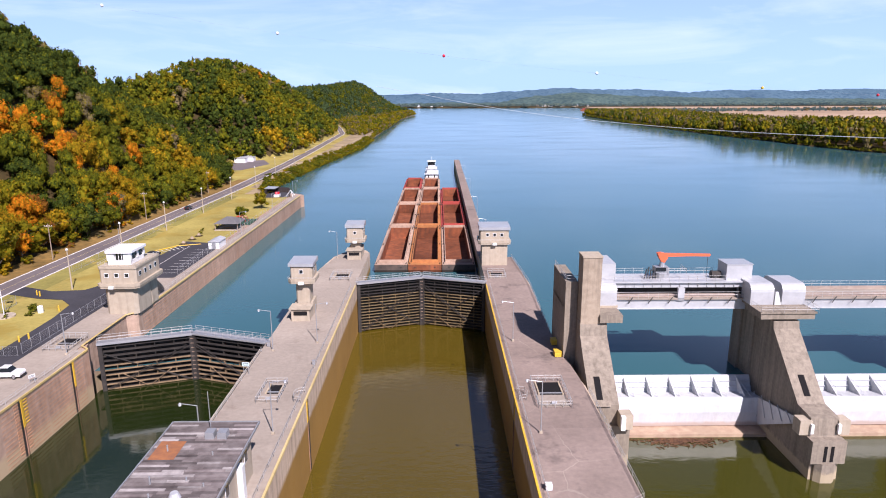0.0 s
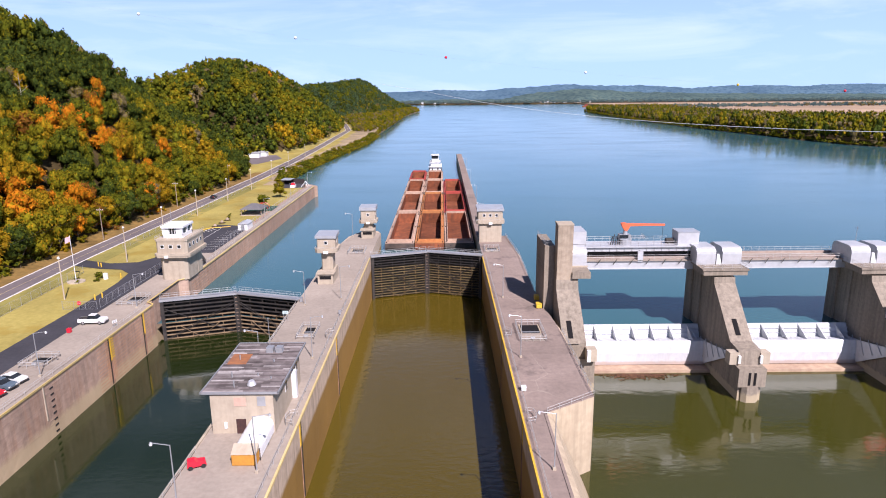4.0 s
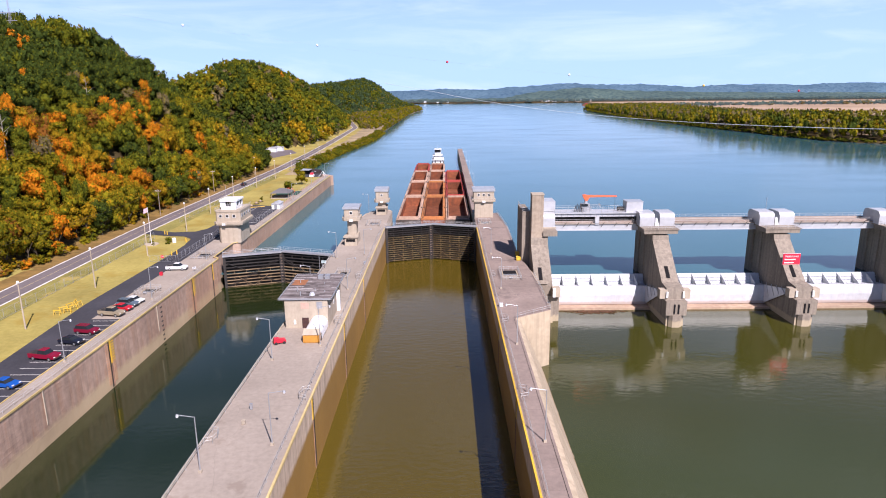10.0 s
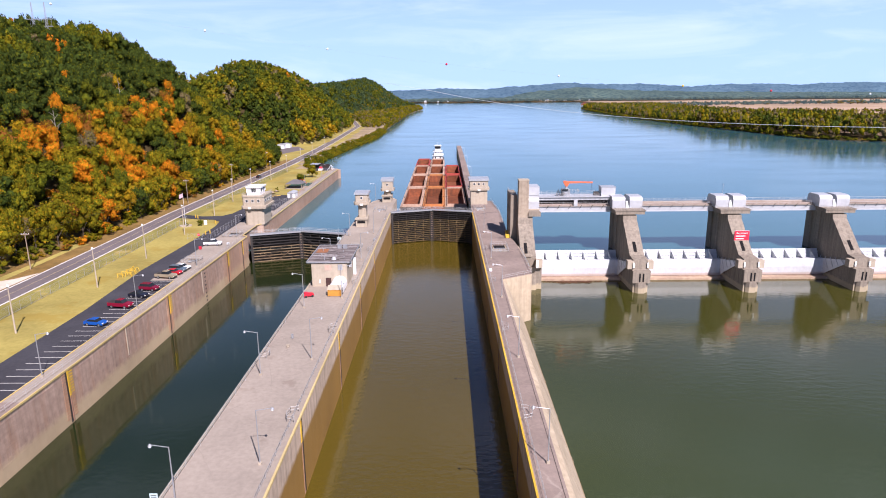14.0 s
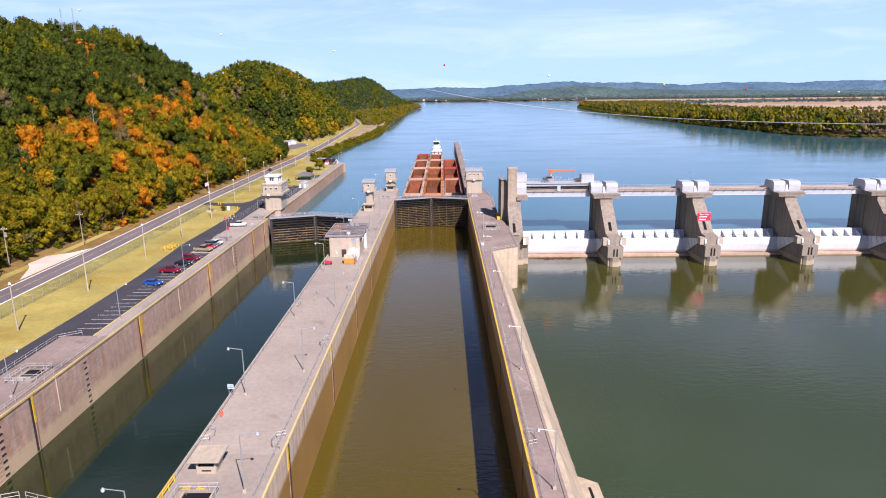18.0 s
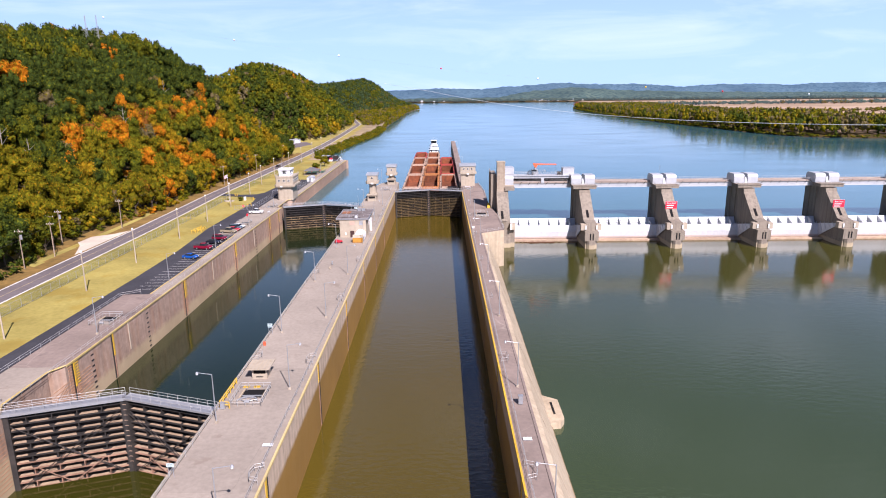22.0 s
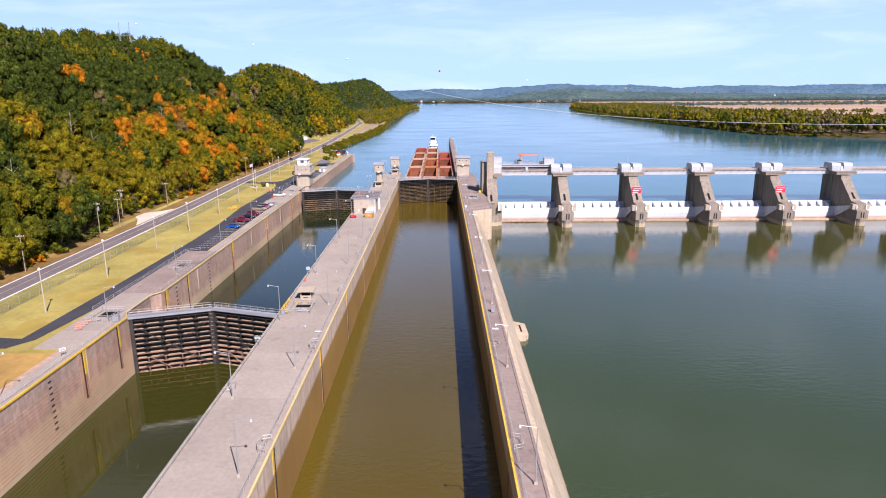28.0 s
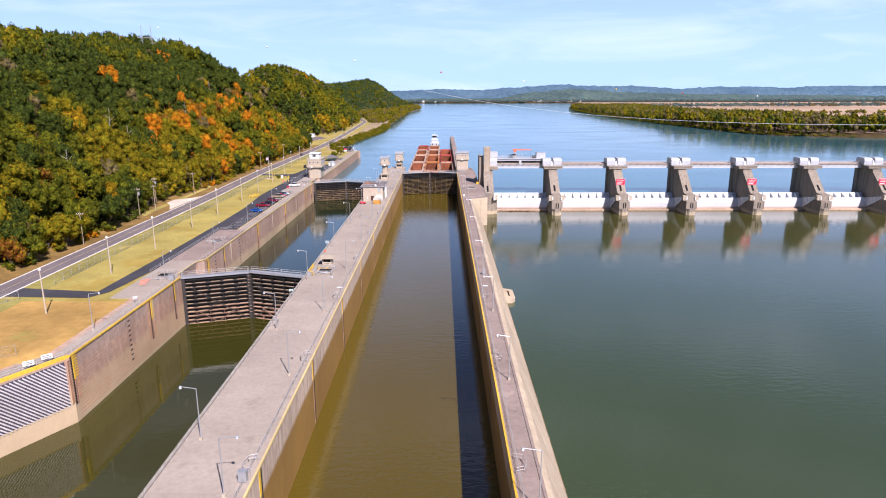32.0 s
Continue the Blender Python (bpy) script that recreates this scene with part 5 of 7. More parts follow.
# ---------------------------------------------------------------- fences
def mesh_fence(pts, h, label, step=3.0, name="chain_link_fence"):
    """Chain-link fence: posts, rails and a lattice of thin wires."""
    t = thing(name, label, "fence", (0, 0, -0.12))
    lat = bmesh.new()
    post = mesh_of("post", Rod((0, 0, 0), (0, 0, h + 0.12), 0.045, 5), GALV)
    for p, q in zip(pts, pts[1:]):
        p, q = Vector((*p, 0.0)), Vector((*q, 0.0))
        ln = (q - p).length
        k = max(1, round(ln / step))
        for i in range(k + 1):
            o = part("post", post, None, t)
            o.location = p.lerp(q, i / k)
        for e in (0.1, h):
            rod(lat, p + Vector((0, 0, e)), q + Vector((0, 0, e)), 0.03, 3)
        d = (q - p) / ln
        m = int(ln / 0.55)
        for i in range(m):
            a = p + d * (i * ln / m)
            for sgn in (0, 1):
                u, v = a + Vector((0, 0, 0.1 if sgn else h)), a + d * min(h, ln - i * ln / m) + Vector((0, 0, h if sgn else 0.1))
                w = Vector((0, 0, 0.011))
                f = [lat.verts.new(c) for c in (u - w, v - w, v + w, u + w)]
                lat.faces.new(f)
    ob = part("mesh", lat, GALV, t, "thin galvanised wire mesh")
    return t


mesh_fence([(-93.2, -232), (-93.0, -150), (-93.2, -60), (-94.5, -16)], 2.1, "long grey chain-link fence between lawn and highway", 4.0)
mesh_fence([(-94.5, -244.5), (-99, -251)], 2.1, "short grey chain-link fence beside the side path")
mesh_fence([(-74.2, -46), (-74.2, -8)], 2.1, "grey chain-link fence along the drive by the tower")
mesh_fence([(-74.4, -47), (-82.3, -47)], 1.9, "grey chain-link gate across the drive")
mesh_fence([(-66.2, 8), (-66.2, 46), (-66.8, 146)], 2.2, "tall grey chain-link fence along the upper guide wall", 4.0)
mesh_fence([(-97, 12), (-97.5, 80), (-96, 160)], 1.9, "grey chain-link fence along the upper lawn", 5.0)
mesh_fence([(-73.5, -278), (-84, -285), (-92, -296)], 2.0, "grey chain-link fence at the lower lawn corner")

# ---------------------------------------------------------------- barges and towboat
def barge(x0, x1, y0, y1, coam, label, bow=2.6):
    """Open hopper barge, empty: double skin, raked bow, coaming round a deep hold."""
    t = thing("hopper_barge", label, "barge", ((x0 + x1) / 2, y0, 0), "barges of the tow")
    w, ln, top, sd = (x1 - x0) / 2 - 0.12, y1 - y0 - 0.25, -3.55, 1.0
    rake = [(0.0, top), (0.0, -5.2), (2.2, -9.2), (bow + 0.4, -9.2), (bow + 0.4, top)]
    part("bow", prism(bmesh.new(), rake, "x", -w, w), HULL_DARK if coam is not COAM_ORANGE else HULL_RUST, t)
    part("stern", Box(-w, w, ln - 1.6, ln, -9.2, top), HULL_DARK, t)
    for s in (-1, 1):
        a, b = s * w, s * (w - sd)
        part("side_tank", Box(min(a, b), max(a, b), bow + 0.4, ln - 1.6, -9.2, top), HULL_DARK, t)
    part("hold_floor", Box(-w + sd, w - sd, bow + 0.4, ln - 1.6, -9.2, -7.6), HULL_RUST, t)
    inner = bmesh.new()
    e = 0.05
    for s in (-1, 1):
        a, b = s * (w - sd), s * (w - sd - e)
        box(inner, min(a, b), max(a, b), bow + 0.45, ln - 1.65, -7.6, top)
    box(inner, -w + sd + e, w - sd - e, bow + 0.4, bow + 0.45 + e, -7.6, top)
    box(inner, -w + sd + e, w - sd - e, ln - 1.65 - e, ln - 1.6, -7.6, top)
    part("hold_lining", inner, HULL_RUST, t, "rust-brown hold lining")
    part("deck_plate", Box(-w, w, 0.05, bow, top, top + 0.03), coam, t)
    for s in (-1, 1):
        a, b = s * (w - sd + 0.05), s * (w - sd - 0.16)
        part("coaming", Box(min(a, b), max(a, b), bow + 0.2, ln - 1.5, top, top + 0.95), coam, t)
        part("side_deck", Box(min(s * w, s * (w - sd + 0.06)), max(s * w, s * (w - sd + 0.06)), bow, ln - 1.6, top, top + 0.03), coam, t)
        for i in range(3):
            part("bitt", Rod((s * (w - 0.45), 1.0 + i * ln * 0.45, top), (s * (w - 0.45), 1.0 + i * ln * 0.45, top + 0.5), 0.16, 7), STEEL_BLACK, t)
    part("coaming", Box(-w + sd, w - sd, bow + 0.15, bow + 0.35, top, top + 0.95), coam, t)
    part("coaming", Box(-w + sd, w - sd, ln - 1.65, ln - 1.45, top, top + 0.95), coam, t)
    for x in (-w * 0.6, w * 0.6):
        part("bow_fitting", Rod((x, -0.06, -4.4), (x, 0.05, -4.4), 0.22, 8), STEEL_BLACK, t)
    for i in range(10):
        y = bow + 3 + i * (ln - bow - 6) / 9
        for s in (-1, 1):
            part("coaming_stay", Box(s * (w - sd + 0.05) - 0.05 + (0.12 if s > 0 else -0.12), s * (w - sd + 0.05) + 0.05 + (0.12 if s > 0 else -0.12), y - 0.08, y + 0.08, top, top + 0.8), coam, t)
    return t


BX = (-15.35, -4.95, 5.55, 15.95)
BY = (31.0, 90.0, 145.0, 196.0, 241.0)
COAMS = ((COAM_PALE, COAM_ORANGE, COAM_PALE), (COAM_PALE, COAM_ORANGE, COAM_RED), (COAM_PALE, COAM_PALE, COAM_RED), (COAM_RED, COAM_PALE, None))
NAMES = {COAM_PALE.name: "empty rusty hopper barge with pale worn coaming", COAM_ORANGE.name: "empty rusty hopper barge with orange worn coaming", COAM_RED.name: "empty rusty hopper barge with red painted coaming"}
for r in range(4):
    for c in range(3):
        m = COAMS[r][c]
        if m:
            barge(BX[c], BX[c + 1], BY[r], BY[r + 1], m, NAMES[m.name], 2.6 if r == 0 else 1.6)

tb = thing("towboat", "white river towboat with stacked decks behind the barges", "boat", (0.2, 243.0, 0))
part("hull", prism(bmesh.new(), [(-4.6, 0), (4.6, 0), (4.6, 27), (-4.6, 27)], "z", -8, -4.3), HULL_DARK, tb)
part("main_deck_house", prism(bmesh.new(), chamfered(-3.9, 3.9, 4.5, 24, 0.6), "z", -4.3, -1.5), WHITE, tb)
part("second_deck", Box(-4.4, 4.4, 3.6, 25, -1.5, -1.2), WHITE, tb)
part("second_deck_house", prism(bmesh.new(), chamfered(-3.1, 3.1, 5.5, 18, 0.5), "z", -1.2, 1.6), WHITE, tb)
part("boat_deck", Box(-3.7, 3.7, 4.8, 19, 1.6, 1.85), WHITE, tb)
part("third_deck_house", prism(bmesh.new(), chamfered(-2.4, 2.4, 6.2, 13, 0.5), "z", 1.85, 4.1), WHITE, tb)
part("pilothouse", prism(bmesh.new(), chamfered(-2.3, 2.3, 6.0, 10.5, 0.7), "z", 4.1, 6.2), GLASS, tb, "dark glazed pilothouse")
part("pilothouse_roof", prism(bmesh.new(), chamfered(-2.8, 2.8, 5.4, 11.2, 0.7), "z", 6.2, 6.6), WHITE, tb)
for x in (-1.9, 1.9):
    part("funnel", Rod((x, 15.5, 1.8), (x, 15.5, 6.4), 0.55, 9), WHITE, tb)
    part("push_knee", Box(x - 0.4, x + 0.4, -0.4, 0.4, -5.0, -1.2), STEEL_BLACK, tb)
part("mast", Rod((0, 8, 6.6), (0, 8, 9.4), 0.08, 5), WHITE, tb)
for z, y0 in ((-1.2, 3.7), (1.85, 4.9)):
    railing(tb, [(-3.6, 18, z), (-3.6, y0, z), (3.6, y0, z), (3.6, 18, z)], 1.0, 1.6)


# ---------------------------------------------------------------- cars
TYRE, RIM = plain("black_tyre", (0.02, 0.02, 0.02), 0.8), plain("alloy_rim", (0.5, 0.5, 0.52), 0.35, 0.7)
LIGHTRED, LIGHTW = plain("red_tail_lamp", (0.45, 0.02, 0.02), 0.3), plain("clear_head_lamp", (0.75, 0.75, 0.72), 0.2)


def tapered(bm, pts, w0, w1, zsplit):
    """Extrude a side profile across the car, narrower above the belt line."""
    def wid(z):
        return w0 if z <= zsplit else w0 + (w1 - w0) * min(1, (z - zsplit) / 0.6)
    l = [bm.verts.new((x, -wid(z), z)) for x, z in pts]
    r = [bm.verts.new((x, wid(z), z)) for x, z in pts]
    k = len(pts)
    bm.faces.new(l)
    bm.faces.new(r[::-1])
    for i in range(k):
        bm.faces.new((l[i], r[i], r[(i + 1) % k], l[(i + 1) % k]))
    bmesh.ops.recalc_face_normals(bm, faces=bm.faces)
    return bm


def vehicle(name, kind, colour, label, x, y, turn):
    t = thing(name, label, "car", (x, y, -0.02), "parked vehicles", turn)
    paint = plain(label.split()[0] + "_car_paint_" + kind, colour, 0.25, 0.1)
    if kind == "pickup":
        L, body = 5.6, [(-2.8, 0.45), (-2.8, 1.12), (-0.6, 1.14), (1.0, 1.14), (2.6, 1.05), (2.8, 0.85), (2.8, 0.45)]
        glass, roof = [(-0.75, 1.14), (-0.55, 1.72), (0.75, 1.72), (1.35, 1.14)], [(-0.6, 1.68), (-0.5, 1.80), (0.65, 1.80), (0.8, 1.68)]
    elif kind == "suv":
        L, body = 4.7, [(-2.35, 0.45), (-2.38, 1.1), (1.0, 1.12), (2.2, 1.0), (2.35, 0.8), (2.35, 0.45)]
        glass, roof = [(-2.25, 1.1), (-1.95, 1.66), (0.45, 1.66), (1.15, 1.12)], [(-2.05, 1.62), (-1.9, 1.74), (0.35, 1.74), (0.5, 1.62)]
    else:
        L, body = 4.6, [(-2.3, 0.4), (-2.3, 0.95), (-1.6, 1.0), (0.9, 0.98), (2.15, 0.85), (2.3, 0.65), (2.3, 0.4)]
        glass, roof = [(-1.75, 0.98), (-1.0, 1.38), (0.35, 1.40), (1.05, 0.98)], [(-1.1, 1.35), (-0.95, 1.45), (0.25, 1.46), (0.42, 1.36)]
    bd = part("body", tapered(bmesh.new(), body, 0.93, 0.93, 1.2), paint, t)
    part("glasshouse", tapered(bmesh.new(), glass, 0.86, 0.70, glass[0][1]), GLASS, t, "dark tinted windows")
    part("roof", tapered(bmesh.new(), roof, 0.72, 0.68, 1.3), paint, t)
    if kind == "pickup":
        part("cargo_bed", Box(-2.68, -0.85, -0.78, 0.78, 1.10, 1.15), STEEL_BLACK, t)
    for sx in (-1, 1):
        for sy in (-1, 1):
            wx, wy = sx * L * 0.31, sy * 0.82
            ty = part("wheel", Rod((wx, wy - 0.11, 0.36), (wx, wy + 0.11, 0.36), 0.36, 14), TYRE, t)
            part("rim", Rod((wx, wy + sy * 0.10, 0.36), (wx, wy + sy * 0.125, 0.36), 0.21, 10), RIM, ty)
    for sy in (-1, 1):
        part("headlight", Box(L / 2 - 0.08, L / 2 + 0.02, sy * 0.68 - 0.17, sy * 0.68 + 0.17, 0.66, 0.82), LIGHTW, t)
        part("tail_light", Box(-L / 2 - 0.03, -L / 2 + 0.05, sy * 0.78 - 0.12, sy * 0.78 + 0.12, 0.72, 0.95), LIGHTRED, t)
    part("bumper", Box(L / 2 - 0.1, L / 2 + 0.06, -0.85, 0.85, 0.38, 0.56), STEEL_BLACK, t)
    part("bumper", Box(-L / 2 - 0.06, -L / 2 + 0.1, -0.85, 0.85, 0.38, 0.56), STEEL_BLACK, t)
    t.scale = (1.0, 1.04, 1.18 if kind == "pickup" else 1.1)
    return t


vehicle("pickup_truck", "pickup", (0.78, 0.78, 0.78), "white pickup truck parked on the lock deck", -70.2, -56.6, 2)
vehicle("pickup_truck", "pickup", (0.34, 0.28, 0.19), "tan pickup truck parked in a row", -69.6, -94.2, -12)
vehicle("car", "sedan", (0.55, 0.02, 0.03), "red low car parked between trucks", -69.0, -90.6, -12)
vehicle("car", "suv", (0.12, 0.16, 0.20), "grey-blue estate car parked in a row", -69.0, -87.8, -12)
vehicle("car", "sedan", (0.72, 0.74, 0.74), "white saloon car parked in a row", -68.8, -85.2, -12)
vehicle("car", "suv", (0.20, 0.008, 0.03), "maroon sport utility car parked on asphalt", -69.2, -105.0, -12)
vehicle("car", "sedan", (0.015, 0.017, 0.03), "black saloon car parked on asphalt", -69.3, -110.6, -12)
vehicle("pickup_truck", "pickup", (0.24, 0.008, 0.032), "dark red pickup truck parked on asphalt", -70.0, -118.2, -12)
vehicle("car", "sedan", (0.015, 0.10, 0.42), "bright blue saloon car parked on asphalt", -69.6, -129.8, -12)
vehicle("car", "suv", (0.03, 0.03, 0.035), "black car parked near the upper tower", -81.6, 28.5, 80)
vehicle("car", "sedan", (0.02, 0.021, 0.024), "black saloon car on the highway", -103.0, 112.6, 88)

# ---------------------------------------------------------------- things on the middle wall
TARP = plain("white_tarpaulin", (0.8, 0.8, 0.8), 0.6)
tr = thing("covered_trailer", "white tarpaulin-covered trailer with an orange front box", "trailer", (-21.3, -107.2, 0))
hoop = [(-1.75, 0.35)] + [(-1.75 * math.cos(a), 1.5 + 1.35 * math.sin(a)) for a in (0.0, 0.4, 0.8, 1.2, 1.57, 1.94, 2.34, 2.74, 3.14)] + [(1.75, 0.35)]
part("cover", prism(bmesh.new(), hoop, "y", -2.6, 4.6), TARP, tr, "white rounded tarpaulin cover")
part("front_box", Box(-1.7, 1.5, -4.1, -2.6, 0.1, 1.7), mat("ochre_box_paint", (0.55, 0.26, 0.04), (0.42, 0.2, 0.04), 2), tr, "ochre front box")
part("box_roof", prism(bmesh.new(), [(-4.2, 1.7), (-2.6, 1.7), (-2.6, 2.5)], "x", -1.75, 1.55), BUFF, tr)
part("frame_hoop", Rod((-1.75, -3.0, 0.2), (-1.75, -3.0, 2.0), 0.06, 5), STEEL_BLACK, tr)
part("frame_hoop", Rod((1.75, -3.0, 0.2), (1.75, -3.0, 2.0), 0.06, 5), STEEL_BLACK, tr)
for x in (-1.6, 1.6):
    part("wheel", Rod((x - 0.12, 1.2, 0.35), (x + 0.12, 1.2, 0.35), 0.35, 12), TYRE, tr)
rk = thing("red_buggy", "small red utility cart near the wall edge", "cart", (-27.6, -111.4, 0), turn=25)
REDP = plain("red_enamel", (0.62, 0.02, 0.04), 0.35)
part("body", prism(bmesh.new(), [(-1.2, 0.35), (1.2, 0.35), (1.1, 0.9), (0.2, 1.0), (-0.2, 1.25), (-1.1, 1.25)], "y", -0.55, 0.55), REDP, rk)
for x in (-0.8, 0.8):
    for y in (-0.55, 0.55):
        part("wheel", Rod((x, y - 0.08, 0.3), (x, y + 0.08, 0.3), 0.3, 10), TYRE, rk)

hut = thing("gate_hut", "small open concrete hut with an overhanging flat roof", "hut", (-25.6, -213.0, 0))
part("hut_wall", Box(-1.2, 1.4, -1.2, 1.4, 0, 0.9), BUFF, hut)
for x, y in ((-1.08, -1.08), (1.28, -1.08), (-1.08, 1.28), (1.28, 1.28)):
    part("post", Box(x - 0.13, x + 0.13, y - 0.13, y + 0.13, 0.9, 2.0), BUFF, hut)
# near-black block for the shade inside the hut
part("opening_dark", Box(-0.95, 1.15, -1.0, 1.2, 0.9, 1.85), SHADE_FILL, hut)
part("ledge", Box(-0.5, 0.7, -1.26, -1.2, 0.35, 0.5), SHADE_FILL, hut)
part("roof", Box(-1.9, 2.1, -2.0, 2.0, 2.0, 2.25), BUFF, hut, "flat buff concrete roof")
for i in range(6):
    part("roof_rib", Box(-1.85 + i * 0.66, -1.78 + i * 0.66, -1.95, 1.95, 2.25, 2.29), CONC_PALE, hut)
yr = thing("yellow_railing", "bright yellow pipe railing at the wall edge by the gate", "railing", (0, 0, 0))
railing(yr, [(-29.0, -224.6, 0), (-29.0, -216.0, 0)], 1.1, 1.7, YELLOW, 0.09)
railing(yr, [(-29.0, -224.6, 0), (-27.4, -224.9, 0)], 1.1, 1.6, YELLOW, 0.09)
for x in (-0.9, 0.9):
    tagged(new("yellow_cover", mesh_of("yellow_cover", Box(-26.0 + x - 0.5, -26.0 + x + 0.5, -217.6, -216.9, 0.0, 0.12), YELLOW)), "yellow painted deck cover plate", "cover", "deck covers")


def machinery_pit(x0, x1, y0, y1, label):
    """Fenced pit on the deck, its shaded opening a near-black plate, with steel machinery."""
    t = thing("machinery_pit", label, "machinery pit", (0, 0, 0), "machinery pits")
    ym = y0 + (y1 - y0) * 0.45
    part("opening", Box(x0 + 0.9, x1 - 0.7, ym, y1 - 0.5, 0.0, 0.05), SHADE_FILL, t, "near-black plate for the shaded pit opening")
    part("floor_plate", Box(x0 + 0.3, x1 - 0.3, y0 + 0.3, ym, 0.0, 0.07), DECK, t)
    for a in (x0 + 0.75, x1 - 0.55):
        part("kerb", Box(a - 0.12, a + 0.12, ym, y1 - 0.4, 0, 0.2), CONC_PALE, t)
    part("beam", Box(x0 + 0.9, x1 - 0.7, ym + 0.5, ym + 0.7, 0.06, 0.2), GALV, t)
    part("ladder_top", Rod((x0 + 1.2, y1 - 0.9, 0.05), (x0 + 1.2, y1 - 0.9, 1.0), 0.04, 5), GALV, t)
    part("drum", Rod(((x0 + x1) / 2 - 0.4, y0 + 1.0, 0.32), ((x0 + x1) / 2 + 0.4, y0 + 1.0, 0.32), 0.26, 9), GALV, t)
    railing(t, [(x0, y0, 0), (x1, y0, 0), (x1, y1, 0), (x0, y1, 0), (x0, y0, 0)], 1.1, 1.4, r=0.045)
    return t


machinery_pit(-24.4, -20.9, -66.8, -59.9, "railed machinery pit in the middle wall deck")
machinery_pit(20.0, 25.2, -68.9, -59.5, "railed machinery pit in the river wall deck")
hp = machinery_pit(-27.6, -22.6, -224.2, -217.9, "railed gate machinery pit with a large sector gear near the hut")
gr = bmesh.new()
for i in range(14):
    a0, a1 = 0.2 + i * 0.2, 0.4 + i * 0.2
    rod(gr, (-25.2 + 1.7 * math.cos(a0), -223.2 + 1.7 * math.sin(a0), 0.3), (-25.2 + 1.7 * math.cos(a1), -223.2 + 1.7 * math.sin(a1), 0.3), 0.13, 5)
for a0 in (0.5, 1.2, 1.9, 2.6):
    rod(gr, (-25.2, -223.2, 0.3), (-25.2 + 1.7 * math.cos(a0), -223.2 + 1.7 * math.sin(a0), 0.3), 0.07, 5)
part("sector_gear", gr, GALV, hp, "pale steel sector gear")
machinery_pit(-71.5, -67.0, -79.6, -74.4, "railed machinery pit in the land wall deck")
machinery_pit(-70.0, -65.4, -187.0, -181.0, "railed machinery pit beside the asphalt drive")
machinery_pit(-71.0, -66.0, -45.0, -38.0, "railed gate machinery pit by the large tower")
machinery_pit(-70.5, -65.6, -229.5, -222.0, "railed gate machinery pit at the lower gate")
machinery_pit(17.8, 22.4, 3.0, 9.0, "railed gate machinery pit on the river wall")
machinery_pit(-24.0, -19.0, 2.0, 8.5, "railed gate machinery pit on the middle wall")


def deck_box(x, y, w, d, h, m, name, label, category="equipment"):
    t = thing(name, label, category, (x, y, 0))
    part("cabinet", Box(-w / 2, w / 2, -d / 2, d / 2, 0.08, h), m, t)
    part("foot", Box(-w / 2 + 0.05, w / 2 - 0.05, -d / 2 + 0.05, d / 2 - 0.05, 0, 0.08), STEEL_BLACK, t)
    part("lid", Box(-w / 2 - 0.04, w / 2 + 0.04, -d / 2 - 0.04, d / 2 + 0.04, h, h + 0.06), m, t)
    return t


for x, y, w, d, h, m, n, l in (
        (-28.4, -224.9, 0.7, 0.6, 1.1, GALV, "control_box", "grey control box at a gate end"), (-28.4, -43.2, 0.6, 0.5, 1.0, GALV, "control_box", "grey control box at a gate end"),
        (-64.2, -228.5, 1.3, 1.0, 1.3, GALV, "control_box", "grey control box at the lower gate"), (-25.3, -138.4, 0.35, 0.35, 0.95, GALV, "deck_pump", "grey deck pump unit"),
        (-25.1, -143.0, 0.5, 0.5, 0.6, BUFF, "deck_vent", "low deck vent box"), (18.9, -224.2, 0.7, 0.7, 1.4, GALV, "storage_locker", "tall grey storage locker beside a lamp"),
        (-17.9, -319.0, 1.1, 0.8, 1.5, GALV, "control_box", "grey control box beside the chamber"),
        (-18.0, -52.0, 0.5, 0.5, 0.8, GALV, "control_box", "small grey control box on the middle wall"), (27.0, -42.8, 1.2, 1.6, 1.0, YELLOW, "bollard_block", "yellow bollard block at the pier"),
        (26.6, -48.6, 1.2, 1.6, 1.0, YELLOW, "bollard_block", "yellow bollard block at the pier"), (-72.3, -62.0, 0.7, 0.7, 0.9, REDP, "fire_box", "red hydrant box beside the drive"),
        (18.0, -90.0, 0.8, 0.8, 0.7, WHITE, "deck_vent", "white deck vent box"), (18.6, -235.0, 1.2, 0.7, 0.12, WHITE, "deck_plate", "white deck cover plate"),
        (-18.4, -236.0, 1.4, 0.6, 0.12, WHITE, "deck_plate", "white deck cover plate"), (-28.7, -199.0, 0.4, 0.4, 0.7, ORANGE, "life_ring_box", "orange life ring box at the railing")):
    deck_box(x, y, w, d, h, m, n, l)


def small_sign(x, y, w, h, z, label, turn=0, face=None):
    t = thing("notice_board", label, "sign", (x, y, 0), "notice boards", turn)
    part("board", Box(-w / 2, w / 2, -0.04, 0.04, z - h / 2, z + h / 2), face or WHITE, t)
    for s in (-w * 0.35, w * 0.35):
        part("post", Rod((s, 0.06, 0), (s, 0.06, z), 0.05, 5), GALV, t)
    for i in range(2):
        part("text_line", Box(-w * 0.36, w * 0.36, -0.05, -0.04, z + h * (0.18 - 0.36 * i) - h * 0.07, z + h * (0.18 - 0.36 * i) + h * 0.07), STEEL_BLACK, t, "dark line of writing")
    return t


